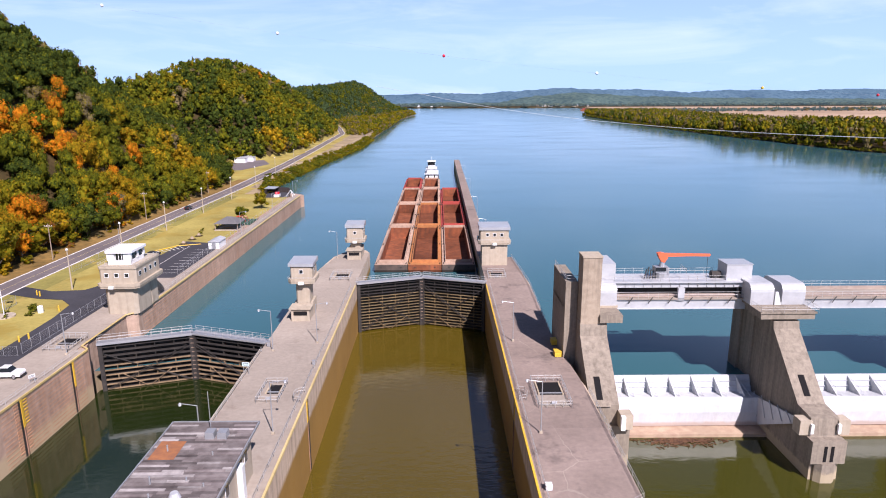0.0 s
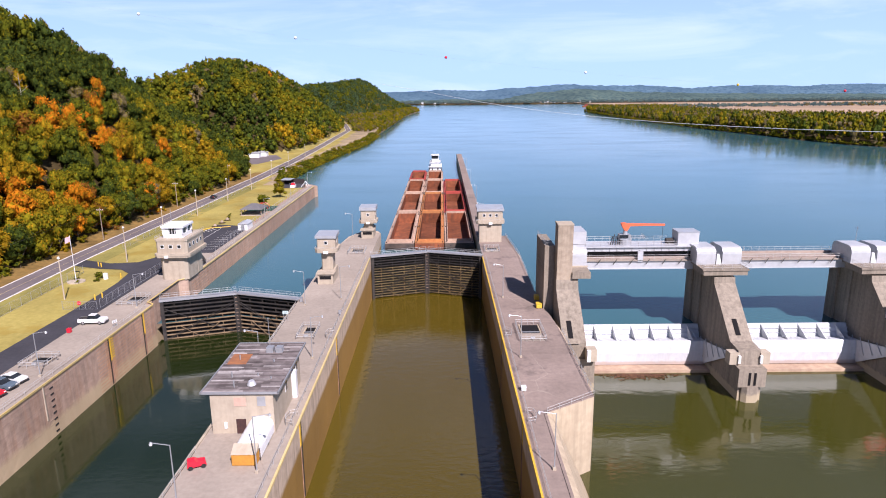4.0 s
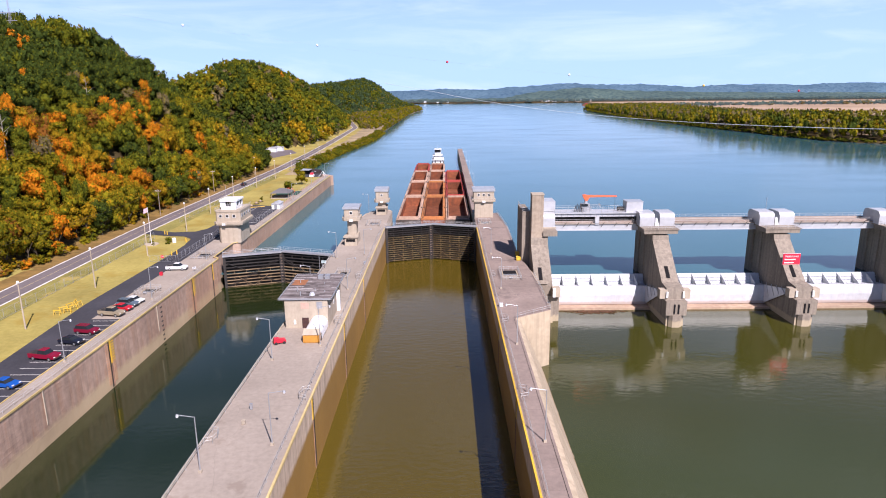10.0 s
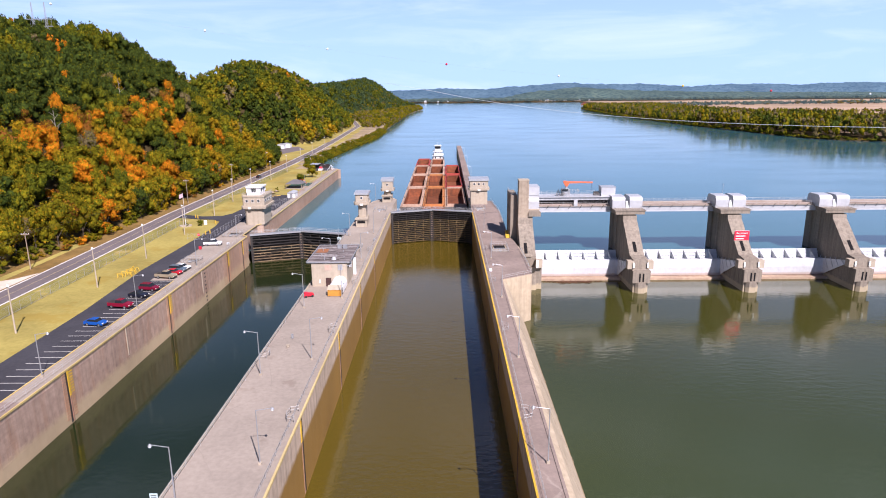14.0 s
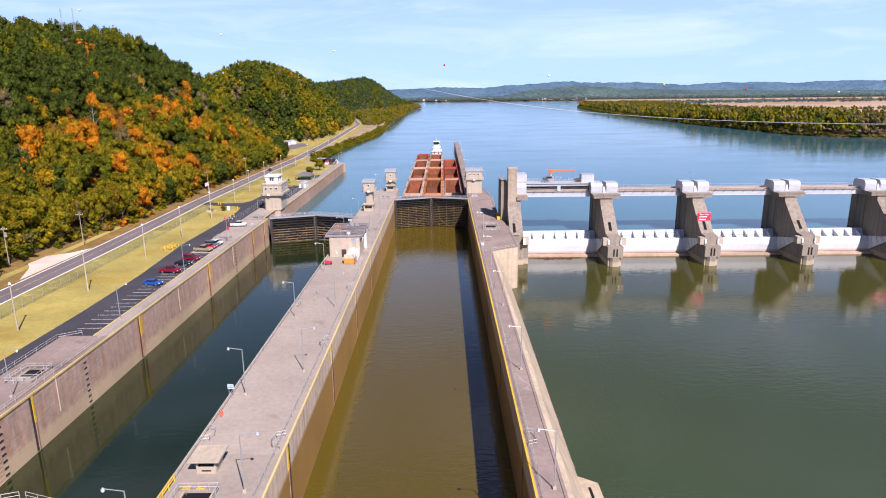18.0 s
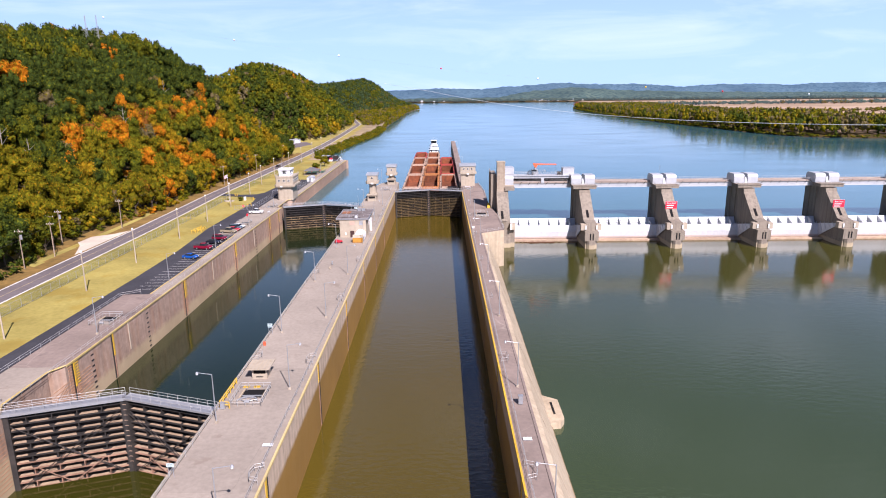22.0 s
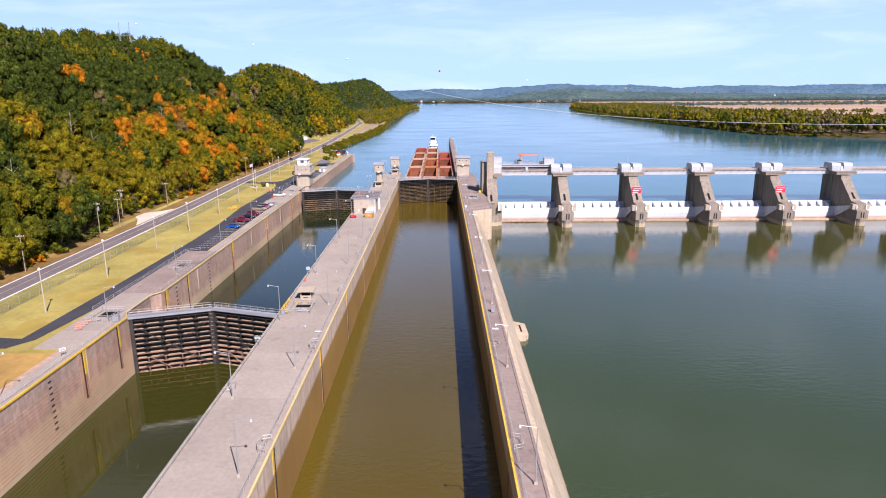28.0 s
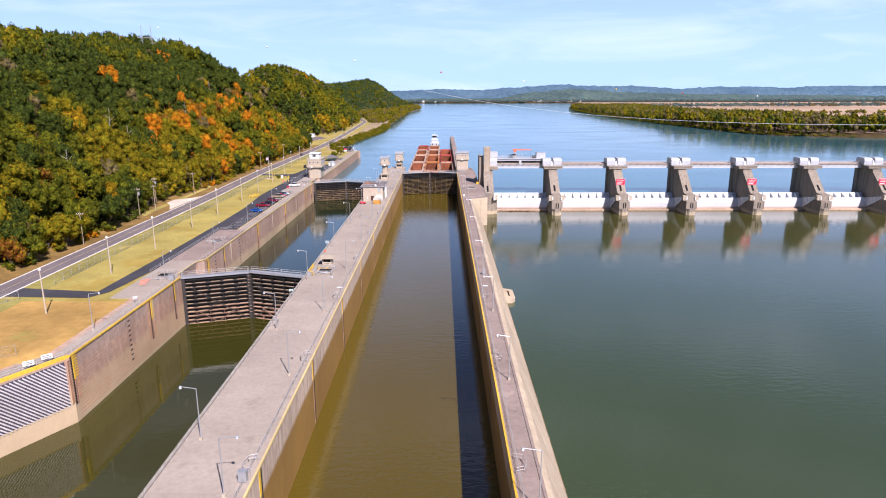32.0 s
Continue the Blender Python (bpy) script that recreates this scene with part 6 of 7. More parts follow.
TEAL = plain("pale_teal_board", (0.55, 0.68, 0.70), 0.5)
small_sign(-29.0, -243.5, 0.95, 0.5, 1.8, "pale teal notice board at the wall edge", 0, TEAL)
small_sign(-29.0, -56.0, 1.2, 0.7, 1.9, "pale teal notice board at the wall edge", 0, TEAL)
small_sign(-29.2, -192.6, 0.95, 0.8, 1.8, "pale grey notice board at the railing", 0, TEAL)
small_sign(-64.6, -58.5, 1.1, 0.55, 1.1, "white notice board facing the chamber", 60)
small_sign(-65.0, -247.5, 1.1, 0.6, 1.3, "white notice board facing the chamber", 55)
for y in (-281.6, -284.6):
    small_sign(-65.4 - (-281.6 - y) * 0.5, y, 1.8, 0.9, 1.1, "white notice board on the angled wall", 40)

# orange barrier timbers by the lower gate
for i in range(4):
    tagged(new("barrier_bar", mesh_of("barrier_bar", Rod((-71.5 + i * 0.5, -231 - i * 1.2, 0.5), (-69.3 + i * 0.2, -229.5 - i * 1.5, 0.55), 0.09, 5), ORANGE)), "orange barrier bar lying on the deck", "barrier", "orange barrier bars")
# yellow stacked frames on the lawn
for i in range(7):
    t = thing("yellow_trestle", "yellow painted trestle stored on the lawn", "trestle", (-82.5 + (i % 2) * 1.6, -93 + i * 1.2, -0.12), "stored trestles", i * 17)
    for s in (-0.7, 0.7):
        part("leg", Rod((s, -0.4, 0), (s, 0, 1.0), 0.06, 4), YELLOW, t)
        part("leg", Rod((s, 0.4, 0), (s, 0, 1.0), 0.06, 4), YELLOW, t)
    part("top_bar", Box(-0.9, 0.9, -0.08, 0.08, 0.95, 1.1), YELLOW, t)

# flag pole in a planted bed
fp = thing("flag_pole", "tall white flag pole with a hanging flag in a planted bed", "flag pole", (-91.6, -24.7, -0.12))
part("pole", Rod((0, 0, 0), (0, 0, 12.6), 0.09, 7, 0.05), WHITE, fp)
part("flag", prism(bmesh.new(), [(-1.5, 10.3), (-0.08, 10.9), (-0.08, 12.3), (-1.3, 11.9)], "y", -0.02, 0.03), mat("faded_flag", (0.55, 0.25, 0.27), (0.5, 0.5, 0.58), 0.9, 0.8), fp, "faded red and white flag")
part("bed_kerb", Rod((0, 0, 0), (0, 0, 0.3), 2.2, 16), BUFF, fp)

# ---------------------------------------------------------------- upper lawn
pv = thing("picnic_pavilion", "grey hipped-roof picnic pavilion with open sides", "pavilion", (-72.2, 72.0, -0.1))
bm = bmesh.new()
v = [bm.verts.new(c) for c in ((-4.6, -5, 2.5), (4.6, -5, 2.5), (4.6, 5, 2.5), (-4.6, 5, 2.5), (-1.0, 0, 4.4), (1.0, 0, 4.4))]
for f in ((0, 1, 5, 4), (1, 2, 5), (2, 3, 4, 5), (3, 0, 4), (3, 2, 1, 0)):
    bm.faces.new([v[i] for i in f])
part("roof", bm, mat("grey_shingle_roof", (0.17, 0.165, 0.17), (0.12, 0.115, 0.12), 2.0, 0.9), pv)
for x in (-4.0, 4.0):
    for y in (-4.3, 0, 4.3):
        part("post", Box(x - 0.12, x + 0.12, y - 0.12, y + 0.12, 0, 2.55), WOODPOLE, pv)
part("floor", Box(-4.4, 4.4, -4.7, 4.7, 0, 0.1), BUFF, pv)
for y in (-2.2, 2.2):
    part("table", Box(-1.5, 1.5, y - 0.5, y + 0.5, 0.7, 0.78), WOODPOLE, pv)
play = setting("ground_play_mat", prism(bmesh.new(), [(-77.5, 78), (-66.8, 78), (-66.8, 90), (-77.5, 90)], "z", -0.1, 0.02), mat("green_play_surface", (0.05, 0.11, 0.07), (0.04, 0.085, 0.06), 1.5), "dark green play surface")
sw = thing("play_frame", "red tubular climbing frame on a green surface", "play frame", (-72, 84, 0.0))
for i in range(5):
    a = i * 0.628
    for s in (-1.6, 1.6):
        part("tube", Rod((-2.6 * math.cos(a), s, 2.4 * math.sin(a)), (-2.6 * math.cos(a + 0.628), s, 2.4 * math.sin(a + 0.628)), 0.09, 5), REDP, sw)
sh = thing("white_shed", "small white metal shed beside the upper parking", "shed", (-66.9, 42.0, -0.1))
part("body", Box(-1.7, 1.7, -3.2, 3.2, 0, 2.3), WHITE, sh)
part("roof", prism(bmesh.new(), [(-1.95, 2.3), (1.95, 2.3), (0, 3.0)], "y", -3.45, 3.45), GALV_WHITE, sh)
part("door", Box(-0.6, 0.6, -3.26, -3.2, 0, 2.0), GALV, sh)
eb = thing("walled_yard", "open storage yard with dark slatted screens at the guide wall end", "yard", (-74.0, 150.0, -0.1))
SCREEN = mat("dark_brown_screen", (0.075, 0.058, 0.055), (0.05, 0.042, 0.042), 1.5)
for (xa_, ya_), (xb_, yb_) in zip([(-5.0, -6), (-8.0, 16), (4.0, 10), (6.5, -1)], [(-8.0, 16), (4.0, 10), (6.5, -1), (7.0, -4)]):
    p_, q_ = Vector((xa_, ya_, 0)), Vector((xb_, yb_, 0))
    k_ = max(1, round((q_ - p_).length / 2.2))
    for i in range(k_):
        u_, v_ = p_.lerp(q_, i / k_), p_.lerp(q_, (i + 0.97) / k_)
        n_ = Vector((-(v_ - u_).y, (v_ - u_).x, 0)).normalized() * 0.05
        part("screen_panel", prism(bmesh.new(), [(u_ - n_).xy, (v_ - n_).xy, (v_ + n_).xy, (u_ + n_).xy], "z", 0.0, 2.6), SCREEN, eb)
part("yard_floor", prism(bmesh.new(), [(-4.6, -6), (-7.6, 15), (3.6, 9.4), (6.2, -4)], "z", 0.0, 0.1), ASPHALT, eb)
part("canopy", prism(bmesh.new(), [(-7.8, 6), (-7.9, 15), (-2.0, 12.6), (-2.4, 5)], "z", 2.65, 2.8), ROOF_METAL, eb, "grey flat canopy")
wb = thing("work_boat", "small red and white work boat stored in the yard", "boat", (-73.2, 147.5, 0.05))
part("hull", prism(bmesh.new(), [(-1.2, -2.6), (1.2, -2.6), (1.2, 1.2), (0, 3.2), (-1.2, 1.2)], "z", 0.0, 1.1), WHITE, wb)
part("cabin", Box(-0.9, 0.9, -1.2, 0.8, 1.1, 2.2), REDP, wb, "red cabin")
hf = thing("hoist_frame", "white triangular hoist frame on the guide wall end", "hoist", (-67.5, 147.0, 0.0))
for q_ in ((-1.6, 0), (1.6, 0)):
    part("leg", Rod((q_[0], 0, 0), (0.9, 0, 3.2), 0.16, 6), WHITE, hf)
part("boom", Rod((0.9, 0, 3.2), (2.6, 0.6, 0.6), 0.14, 6), WHITE, hf)
for i in range(2):
    dl = thing("roadside_shed", "white low shed at the roadside yard", "shed", (-137 - i * 3, 322 - i * 10, -0.1), "roadside sheds")
    part("body", Box(-4, 4, -3, 3, 0, 3.4), WHITE, dl)
    part("roof", prism(bmesh.new(), [(-4.3, 3.4), (4.3, 3.4), (0, 4.4)], "y", -3.3, 3.3), GALV_WHITE, dl)
wt = thing("water_tank", "white drum at the lawn edge", "drum", (-85.2, -22.0, -0.12))
part("drum", Rod((0, 0, 0), (0, 0, 1.5), 0.6, 14), WHITE, wt)
part("lid", Rod((0, 0, 1.5), (0, 0, 1.62), 0.5, 14, 0.3), WHITE, wt)

# ---------------------------------------------------------------- transmission tower and river cables
tw = thing("transmission_tower", "pale grey twin-mast lattice transmission tower on the wooded ridge", "pylon", (-206.0, 94.0, 68.0))
for m_ in (-3.4, 3.4):
    for u_ in (-1, 1):
        for v_ in (-1, 1):
            part("leg", Rod((m_ + u_ * 1.0, v_ * 1.0, -6), (m_ + u_ * 0.12, v_ * 0.12, 27), 0.07, 4), GALV, tw)
    for i in range(10):
        za, zb = i * 2.7, i * 2.7 + 2.7
        ra, rb = 1.0 - (za + 6) * 0.0266, 1.0 - (zb + 6) * 0.0266
        for v_ in (-1, 1):
            part("brace", Rod((m_ - ra * v_, -ra, za), (m_ + rb * v_, -rb, zb), 0.045, 3), GALV, tw)
for z in (15.0, 18.6):
    part("cross_arm", Box(-6.6, 6.6, -0.2, 0.2, z - 0.14, z + 0.14), GALV, tw)
    for k in range(6):
        part("cross_arm_tie", Rod((-5.5 + k * 2.2, 0, z), (-4.4 + k * 2.2, 0, z + (3.6 if z < 16 else 1.6)), 0.05, 3), GALV, tw)


def ball_line(x):
    return Vector((x, 104.0 + 0.115 * x, 63.3 - 0.1183 * x + 0.000175 * x * x))


bm = bmesh.new()
xs = list(range(-195, 620, 16))
tube(bm, [ball_line(a) for a in xs], 0.012)
tagged(new("river_cable", mesh_of("river_cable", bm, GALV)), "thin cable spanning the river from the ridge", "cable", "river cables")
bm = bmesh.new()
cp = [(-120 + 110 * i / 6, 1160 - 160 * i / 6, 66 - 19 * i / 6) for i in range(6)]
for u in np.linspace(0, 1.35, 16):
    cp.append((-10 + 403 * u, 1000 - 600 * u, 47 - 85 * u + 48 * u * u))
tube(bm, cp, 0.22, 4)
tagged(new("river_cable", mesh_of("river_cable", bm, WHITE)), "pale bundled cables sagging low across the river", "cable", "river cables")
BALLS = ((-192, WHITE), (-118.6, WHITE), (-56.6, WHITE), (7, REDP), (69.9, WHITE), (143, YELLOW), (197.1, REDP), (260, WHITE))
for x, m in BALLS:
    bm = bmesh.new()
    bmesh.ops.create_uvsphere(bm, u_segments=12, v_segments=8, radius=0.62, matrix=Matrix.Translation(ball_line(x)))
    tagged(new("marker_ball", mesh_of("marker_ball", bm, m)), {"white_paint": "white", "red_enamel": "red", "yellow_edge_paint": "yellow"}[m.name] + " aerial marker ball on the river cable", "marker ball", "cable marker balls")

# drift caught against the first sill
dw = bmesh.new()
rd = random.Random(5)
for i in range(420):
    x, y = rd.gauss(47.8, 3.6), -54.9 - abs(rd.gauss(0, 1.1))
    if not 39 < x < 57:
        continue
    a, ln = rd.uniform(0, 3.14), rd.uniform(0.3, 1.5)
    rod(dw, (x, y, Z_LOW + 0.03), (x + ln * math.cos(a), y - abs(ln * math.sin(a)) * 0.6, Z_LOW + rd.uniform(0.03, 0.14)), rd.uniform(0.04, 0.11), 4)
tagged(new("driftwood", mesh_of("driftwood", dw, mat("wet_driftwood", (0.15, 0.075, 0.04), (0.06, 0.035, 0.025), 1.5, 0.9))), "brown driftwood floating against the dam sill", "driftwood", kind="stuff")
for x, y in ((-93.8, -9.2), (-92.6, -10.0), (-81.6, -21.1), (-78.6, -40.0), (-77.6, -38.5)):
    t = thing("yellow_post", "short yellow steel guard post beside the drive", "bollard", (x, y, -0.1), "yellow guard posts")
    part("tube", Rod((0, 0, 0), (0, 0, 1.25), 0.17, 9), YELLOW, t)
    part("cap", Rod((0, 0, 1.25), (0, 0, 1.35), 0.17, 9, 0.06), YELLOW, t)
st = thing("stop_sign", "red octagonal stop sign on the drive gate", "sign", (-78.3, -47.2, 0))
oc = [(0.5 * math.cos(math.radians(22.5 + 45 * i)), 1.5 + 0.5 * math.sin(math.radians(22.5 + 45 * i))) for i in range(8)]
part("plate", prism(bmesh.new(), oc, "y", -0.03, 0.0), SIGNRED, st)
wd = letters("lettering", "STOP", 0.34, WHITE, st)
wd.matrix_basis = pose(0, -0.04, 1.39, 90)
part("post", Rod((0, 0.05, 0), (0, 0.05, 1.6), 0.04, 6), GALV, st)
for x, y in ((-79.5, 46.3), (-79.2, 53.1), (-78.9, 58.5)):
    t = thing("planting_mound", "low brown mulched planting mound on the lawn", "planting bed", (x, y, -0.1), "planting mounds")
    part("mulch", Rod((0, 0, 0), (0, 0, 0.35), 1.5, 12, 0.7), LITTER, t)
    part("shrub", Rod((0, 0, 0.3), (0, 0, 1.0), 0.75, 8, 0.3), WOODPOLE, t)
for x0, y0, x1, y1 in ((-85.3, 35.4, -80.2, 43.0), (-80.2, 43.0, -73.5, 45.6)):
    setting("kerb_upper_lot", Rod((x0, y0, 0.02), (x1, y1, 0.02), 0.16, 6), YELLOW, "yellow painted kerb round the upper parking lot")
for i in range(6):
    x = -84.2 + i * 0.95
    setting("road_marking", prism(bmesh.new(), [(x, 36.0 + i * 1.3), (x + 2.6, 34.0 + i * 1.1), (x + 2.75, 34.15 + i * 1.1), (x + 0.15, 36.2 + i * 1.3)], "z", -0.028, -0.02), PAINTLINE, "pale striped no-parking hatching on the asphalt")
for i in range(9):
    y = 10.5 + i * 3.4
    setting("road_marking", Box(-72.4, -67.4, y, y + 0.12, -0.028, -0.02), PAINTLINE, "white parking line on the upper lot")
setting("road_marking", Box(-76.3, -76.15, 6, 43, -0.028, -0.02), PAINTLINE, "long white line on the upper lot")

# ---------------------------------------------------------------- trees
def leaf_mat(name, c, c2):
    m = mat(name, c, c2, 1.1, 0.9, bump=1.0, big=0.10, amount=0.22, isle=0.24)
    n = m.node_tree.nodes
    n["Principled BSDF"].inputs["Specular IOR Level"].default_value = 0.06
    for b in n:
        if b.type == "BUMP":
            b.inputs["Distance"].default_value = 0.8
    return m


LEAVES = [leaf_mat("dark_green_leaves", (0.046, 0.064, 0.008), (0.030, 0.045, 0.008)), leaf_mat("green_leaves", (0.104, 0.106, 0.005), (0.066, 0.078, 0.005)),
          leaf_mat("yellow_green_leaves", (0.180, 0.146, 0.004), (0.118, 0.108, 0.004)), leaf_mat("golden_leaves", (0.32, 0.180, 0.004), (0.22, 0.138, 0.004)),
          leaf_mat("orange_leaves", (0.56, 0.165, 0.004), (0.36, 0.138, 0.004)), leaf_mat("rust_leaves", (0.22, 0.080, 0.012), (0.15, 0.065, 0.010)),
          # the blue-green kind has distance haze put into its leaf colour
          leaf_mat("thin_grey_brown_leaves", (0.165, 0.125, 0.06), (0.115, 0.092, 0.04)), leaf_mat("haze_tinted_leaves", (0.060, 0.088, 0.034), (0.040, 0.066, 0.028))]
# Distance haze is put into the colour: bluish base plus a faint glow.
def painted_haze_mat(name, c, c2, glow):
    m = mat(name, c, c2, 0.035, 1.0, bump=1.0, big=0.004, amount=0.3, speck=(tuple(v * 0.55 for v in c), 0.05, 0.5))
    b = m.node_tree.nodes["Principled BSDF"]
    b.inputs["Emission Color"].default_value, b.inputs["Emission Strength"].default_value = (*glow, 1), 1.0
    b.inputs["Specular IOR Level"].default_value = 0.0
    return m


LEAVES.append(painted_haze_mat("hazy_far_trees", (0.075, 0.095, 0.06), (0.10, 0.11, 0.065), (0.020, 0.036, 0.046)))
BARE = mat("weathered_bare_wood", (0.36, 0.32, 0.27), (0.26, 0.23, 0.19), 2.0, 0.9)
rng = np.random.default_rng(7)


def blob(detail):
    """Points and triangles of a rough unit ball."""
    bm = bmesh.new()
    bmesh.ops.create_icosphere(bm, subdivisions=detail, radius=1.0)
    co = np.array([v.co[:] for v in bm.verts])
    fa = np.array([[v.index for v in f.verts] for f in bm.faces])
    bm.free()
    return co, fa


FINE, COARSE = blob(2), blob(1)


def crown(lumps, leaves, size, ball, spire=0.0):
    """Points and triangles of a crown of unit half-width standing on z = 0 to about 2: ragged boughs set about with small leaf clumps."""
    cos, fas, base = [], [], 0
    cen, rad = [], []
    for i in range(lumps):
        a, h = i * 2.4 + rng.uniform(-0.5, 0.5), rng.uniform(0.35, 1.55)
        k = max(0.12, math.sqrt(max(0.05, 1 - ((h - 0.75) / 1.0) ** 2)) * (1 - spire * h / 2))
        d = k * rng.uniform(0.40, 0.80)
        cen.append((d * math.cos(a), d * math.sin(a), h))
        rad.append(rng.uniform(0.22, 0.42) * (0.65 + 0.35 * k))
    cen.append((rng.uniform(-0.1, 0.1), rng.uniform(-0.1, 0.1), 0.8))
    rad.append(0.55)
    bco, bfa = ball
    for c, r in zip(cen, rad):
        cos.append(bco * r * rng.uniform(0.60, 1.05, (len(bco), 1)) * (1, 1, rng.uniform(0.65, 0.95)) + c)
        fas.append(bfa + base)
        base += len(bco)
    cen, rad = np.array(cen), np.array(rad)
    pick = rng.integers(0, len(rad), leaves)
    n = rng.normal(size=(leaves, 3))
    n[:, 2] += 0.55
    n /= np.linalg.norm(n, axis=1, keepdims=True)
    p = cen[pick] + n * (rad[pick] * rng.uniform(0.72, 1.42, leaves))[:, None] * (1, 1, 0.85)
    tilt = n + rng.normal(scale=0.45, size=(leaves, 3))
    tilt /= np.linalg.norm(tilt, axis=1, keepdims=True)
    u = np.cross(tilt, rng.normal(size=(leaves, 3)))
    u /= np.linalg.norm(u, axis=1, keepdims=True)
    w = np.cross(tilt, u)
    s = (size * rng.uniform(0.5, 1.4, leaves))[:, None]
    q = np.stack([p + u * s, p - u * s * 0.6 + w * s * 0.8, p - u * s * 0.5 - w * s * 0.8], 1).reshape(-1, 3)
    cos.append(q)
    fas.append(np.arange(leaves * 3).reshape(-1, 3) + base)
    return np.concatenate(cos), np.concatenate(fas)


def leaf_mesh(name, co, fa, idx, mats):
    me = bpy.data.meshes.new(name)
    me.vertices.add(len(co))
    me.vertices.foreach_set("co", np.ascontiguousarray(co, dtype=np.float32).ravel())
    me.loops.add(fa.size)
    me.loops.foreach_set("vertex_index", np.ascontiguousarray(fa, dtype=np.int32).ravel())
    me.polygons.add(len(fa))
    me.polygons.foreach_set("loop_start", np.arange(0, fa.size, 3, dtype=np.int32))
    me.polygons.foreach_set("loop_total", np.full(len(fa), 3, dtype=np.int32))
    for m in mats:
        me.materials.append(m)
    me.polygons.foreach_set("material_index", np.ascontiguousarray(idx, dtype=np.int32))
    me.polygons.foreach_set("use_smooth", np.ones(len(fa), dtype=bool))
    me.update(calc_edges=True)
    return me


NEAR = [crown(10, 1150, 0.068, FINE) for _ in range(6)] + [crown(9, 1000, 0.064, FINE, 0.7)]
UPHILL = [crown(8, 330, 0.10, COARSE) for _ in range(6)]
MID = [crown(5, 110, 0.15, COARSE) for _ in range(5)]
FAR = [crown(4, 36, 0.22, COARSE) for _ in range(4)]
TURNING = ((0, 1), (1, 2, 0), (2, 1, 3), (3, 2, 2), (4, 3, 3), (5, 3, 2), (6, 2), (7, 0), (8,))


def leaf_kinds(fa, k):
    """Leaf kind of every face: mostly one kind, with clumps that have turned more or less than the rest."""
    idx = np.full(len(fa), k)
    odd = rng.random(len(fa)) < 0.34
    idx[odd] = rng.choice(TURNING[k], odd.sum())
    return idx


def tint(x, y, s):
    """Kind of leaf by place: oranges on the lower slope by the lock, darker greens uphill and upstream, haze-tinted
    leaves far upstream.
    """
    n = noise.noise(Vector((x * 0.022, y * 0.022, 5.0)))
    n2 = noise.noise(Vector((x * 0.05, y * 0.05, 9.0)))
    r = rng.random()
    warm = math.exp(-((y - 35) / 70) ** 2) * math.exp(-((s - 19) / 17) ** 2)
    # far hills mostly take the leaves with painted haze
    if y > 900:
        return int(rng.choice([7, 7, 7, 1, 0]))
    if r < warm * (0.75 + 1.5 * n2) + (0.02 if y < 250 else 0.006):
        return int(rng.choice([4, 4, 3, 3, 3, 5]))
    if rng.random() < 0.03:
        return 6
    v = 0.8 * n + 0.7 * n2 + rng.normal(scale=0.13) - (0.04 if y > 250 else 0.30 * min(1.0, max(0.0, (s - 28) / 14))) + (0.06 if s < 34 else 0) + 0.28 * warm
    return 0 if v < -0.20 else 1 if v < 0.16 else 2 if v < 0.52 else 3


def forest(name, spots, kinds, label):
    cos, fas, ids, base = [], [], [], 0
    for x, y, z, r, h, k in spots:
        co, fa = kinds[int(rng.integers(len(kinds)))]
        a = rng.uniform(0, 6.283)
        c, s = math.cos(a), math.sin(a)
        o = np.empty_like(co)
        o[:, 0] = (co[:, 0] * c - co[:, 1] * s) * r + x
        o[:, 1] = (co[:, 0] * s + co[:, 1] * c) * r + y
        o[:, 2] = co[:, 2] * h / 1.75 + z
        cos.append(o)
        fas.append(fa + base)
        ids.append(leaf_kinds(fa, k))
        base += len(co)
    me = leaf_mesh(name, np.concatenate(cos), np.concatenate(fas), np.concatenate(ids), LEAVES)
    return tagged(new(name, me), label, "forest", kind="stuff")


# single trees along the foot of the slope: trunk, limbs and crown
TRUNK = Rod((0, 0, -1.5), (0, 0, 1.0), 0.055, 7, 0.03)
for a in (0.4, 2.3, 4.4):
    rod(TRUNK, (0, 0, 0.45), (0.5 * math.cos(a), 0.5 * math.sin(a), 1.1), 0.026, 5, 0.012)
TRUNK = mesh_of("trunk", TRUNK, BARK)
CROWNS = {}
for i, shape in enumerate(NEAR):
    for k in range(7):
        CROWNS[i, k] = shape
TREE_LABEL = ("dark green leafy tree", "green leafy tree", "yellow-green autumn tree", "golden autumn tree", "bright orange autumn tree", "rust-red autumn tree", "thinning grey-brown tree")


def tree(x, y, r, h, k, group, where):
    i = int(rng.integers(len(NEAR)))
    if isinstance(CROWNS[i, k], tuple):
        co, fa = CROWNS[i, k]
        CROWNS[i, k] = leaf_mesh("crown", co, fa, leaf_kinds(fa, k), LEAVES)
    t = thing("tree", TREE_LABEL[k] + where, "tree", (x, y, ground_z(x, y)), group, rng.uniform(0, 360))
    c = part("crown", CROWNS[i, k], None, t)
    c.scale, c.location.z = (r, r, h / 1.75), h * 0.12
    b = part("trunk", TRUNK, None, t)
    b.scale = (r, r, h / 2.2)
    return t


y = -300.0
while y < 215:
    f = foot(y)
    s = rng.uniform(-0.5, 6.0)
    if not -122 < y < -92:
        tree(f - s, y, rng.uniform(3.3, 5.4), rng.uniform(8, 13), tint(f - s, y, s + 8), "roadside trees", " at the foot of the wooded slope")
    y += rng.uniform(2.6, 4.2)
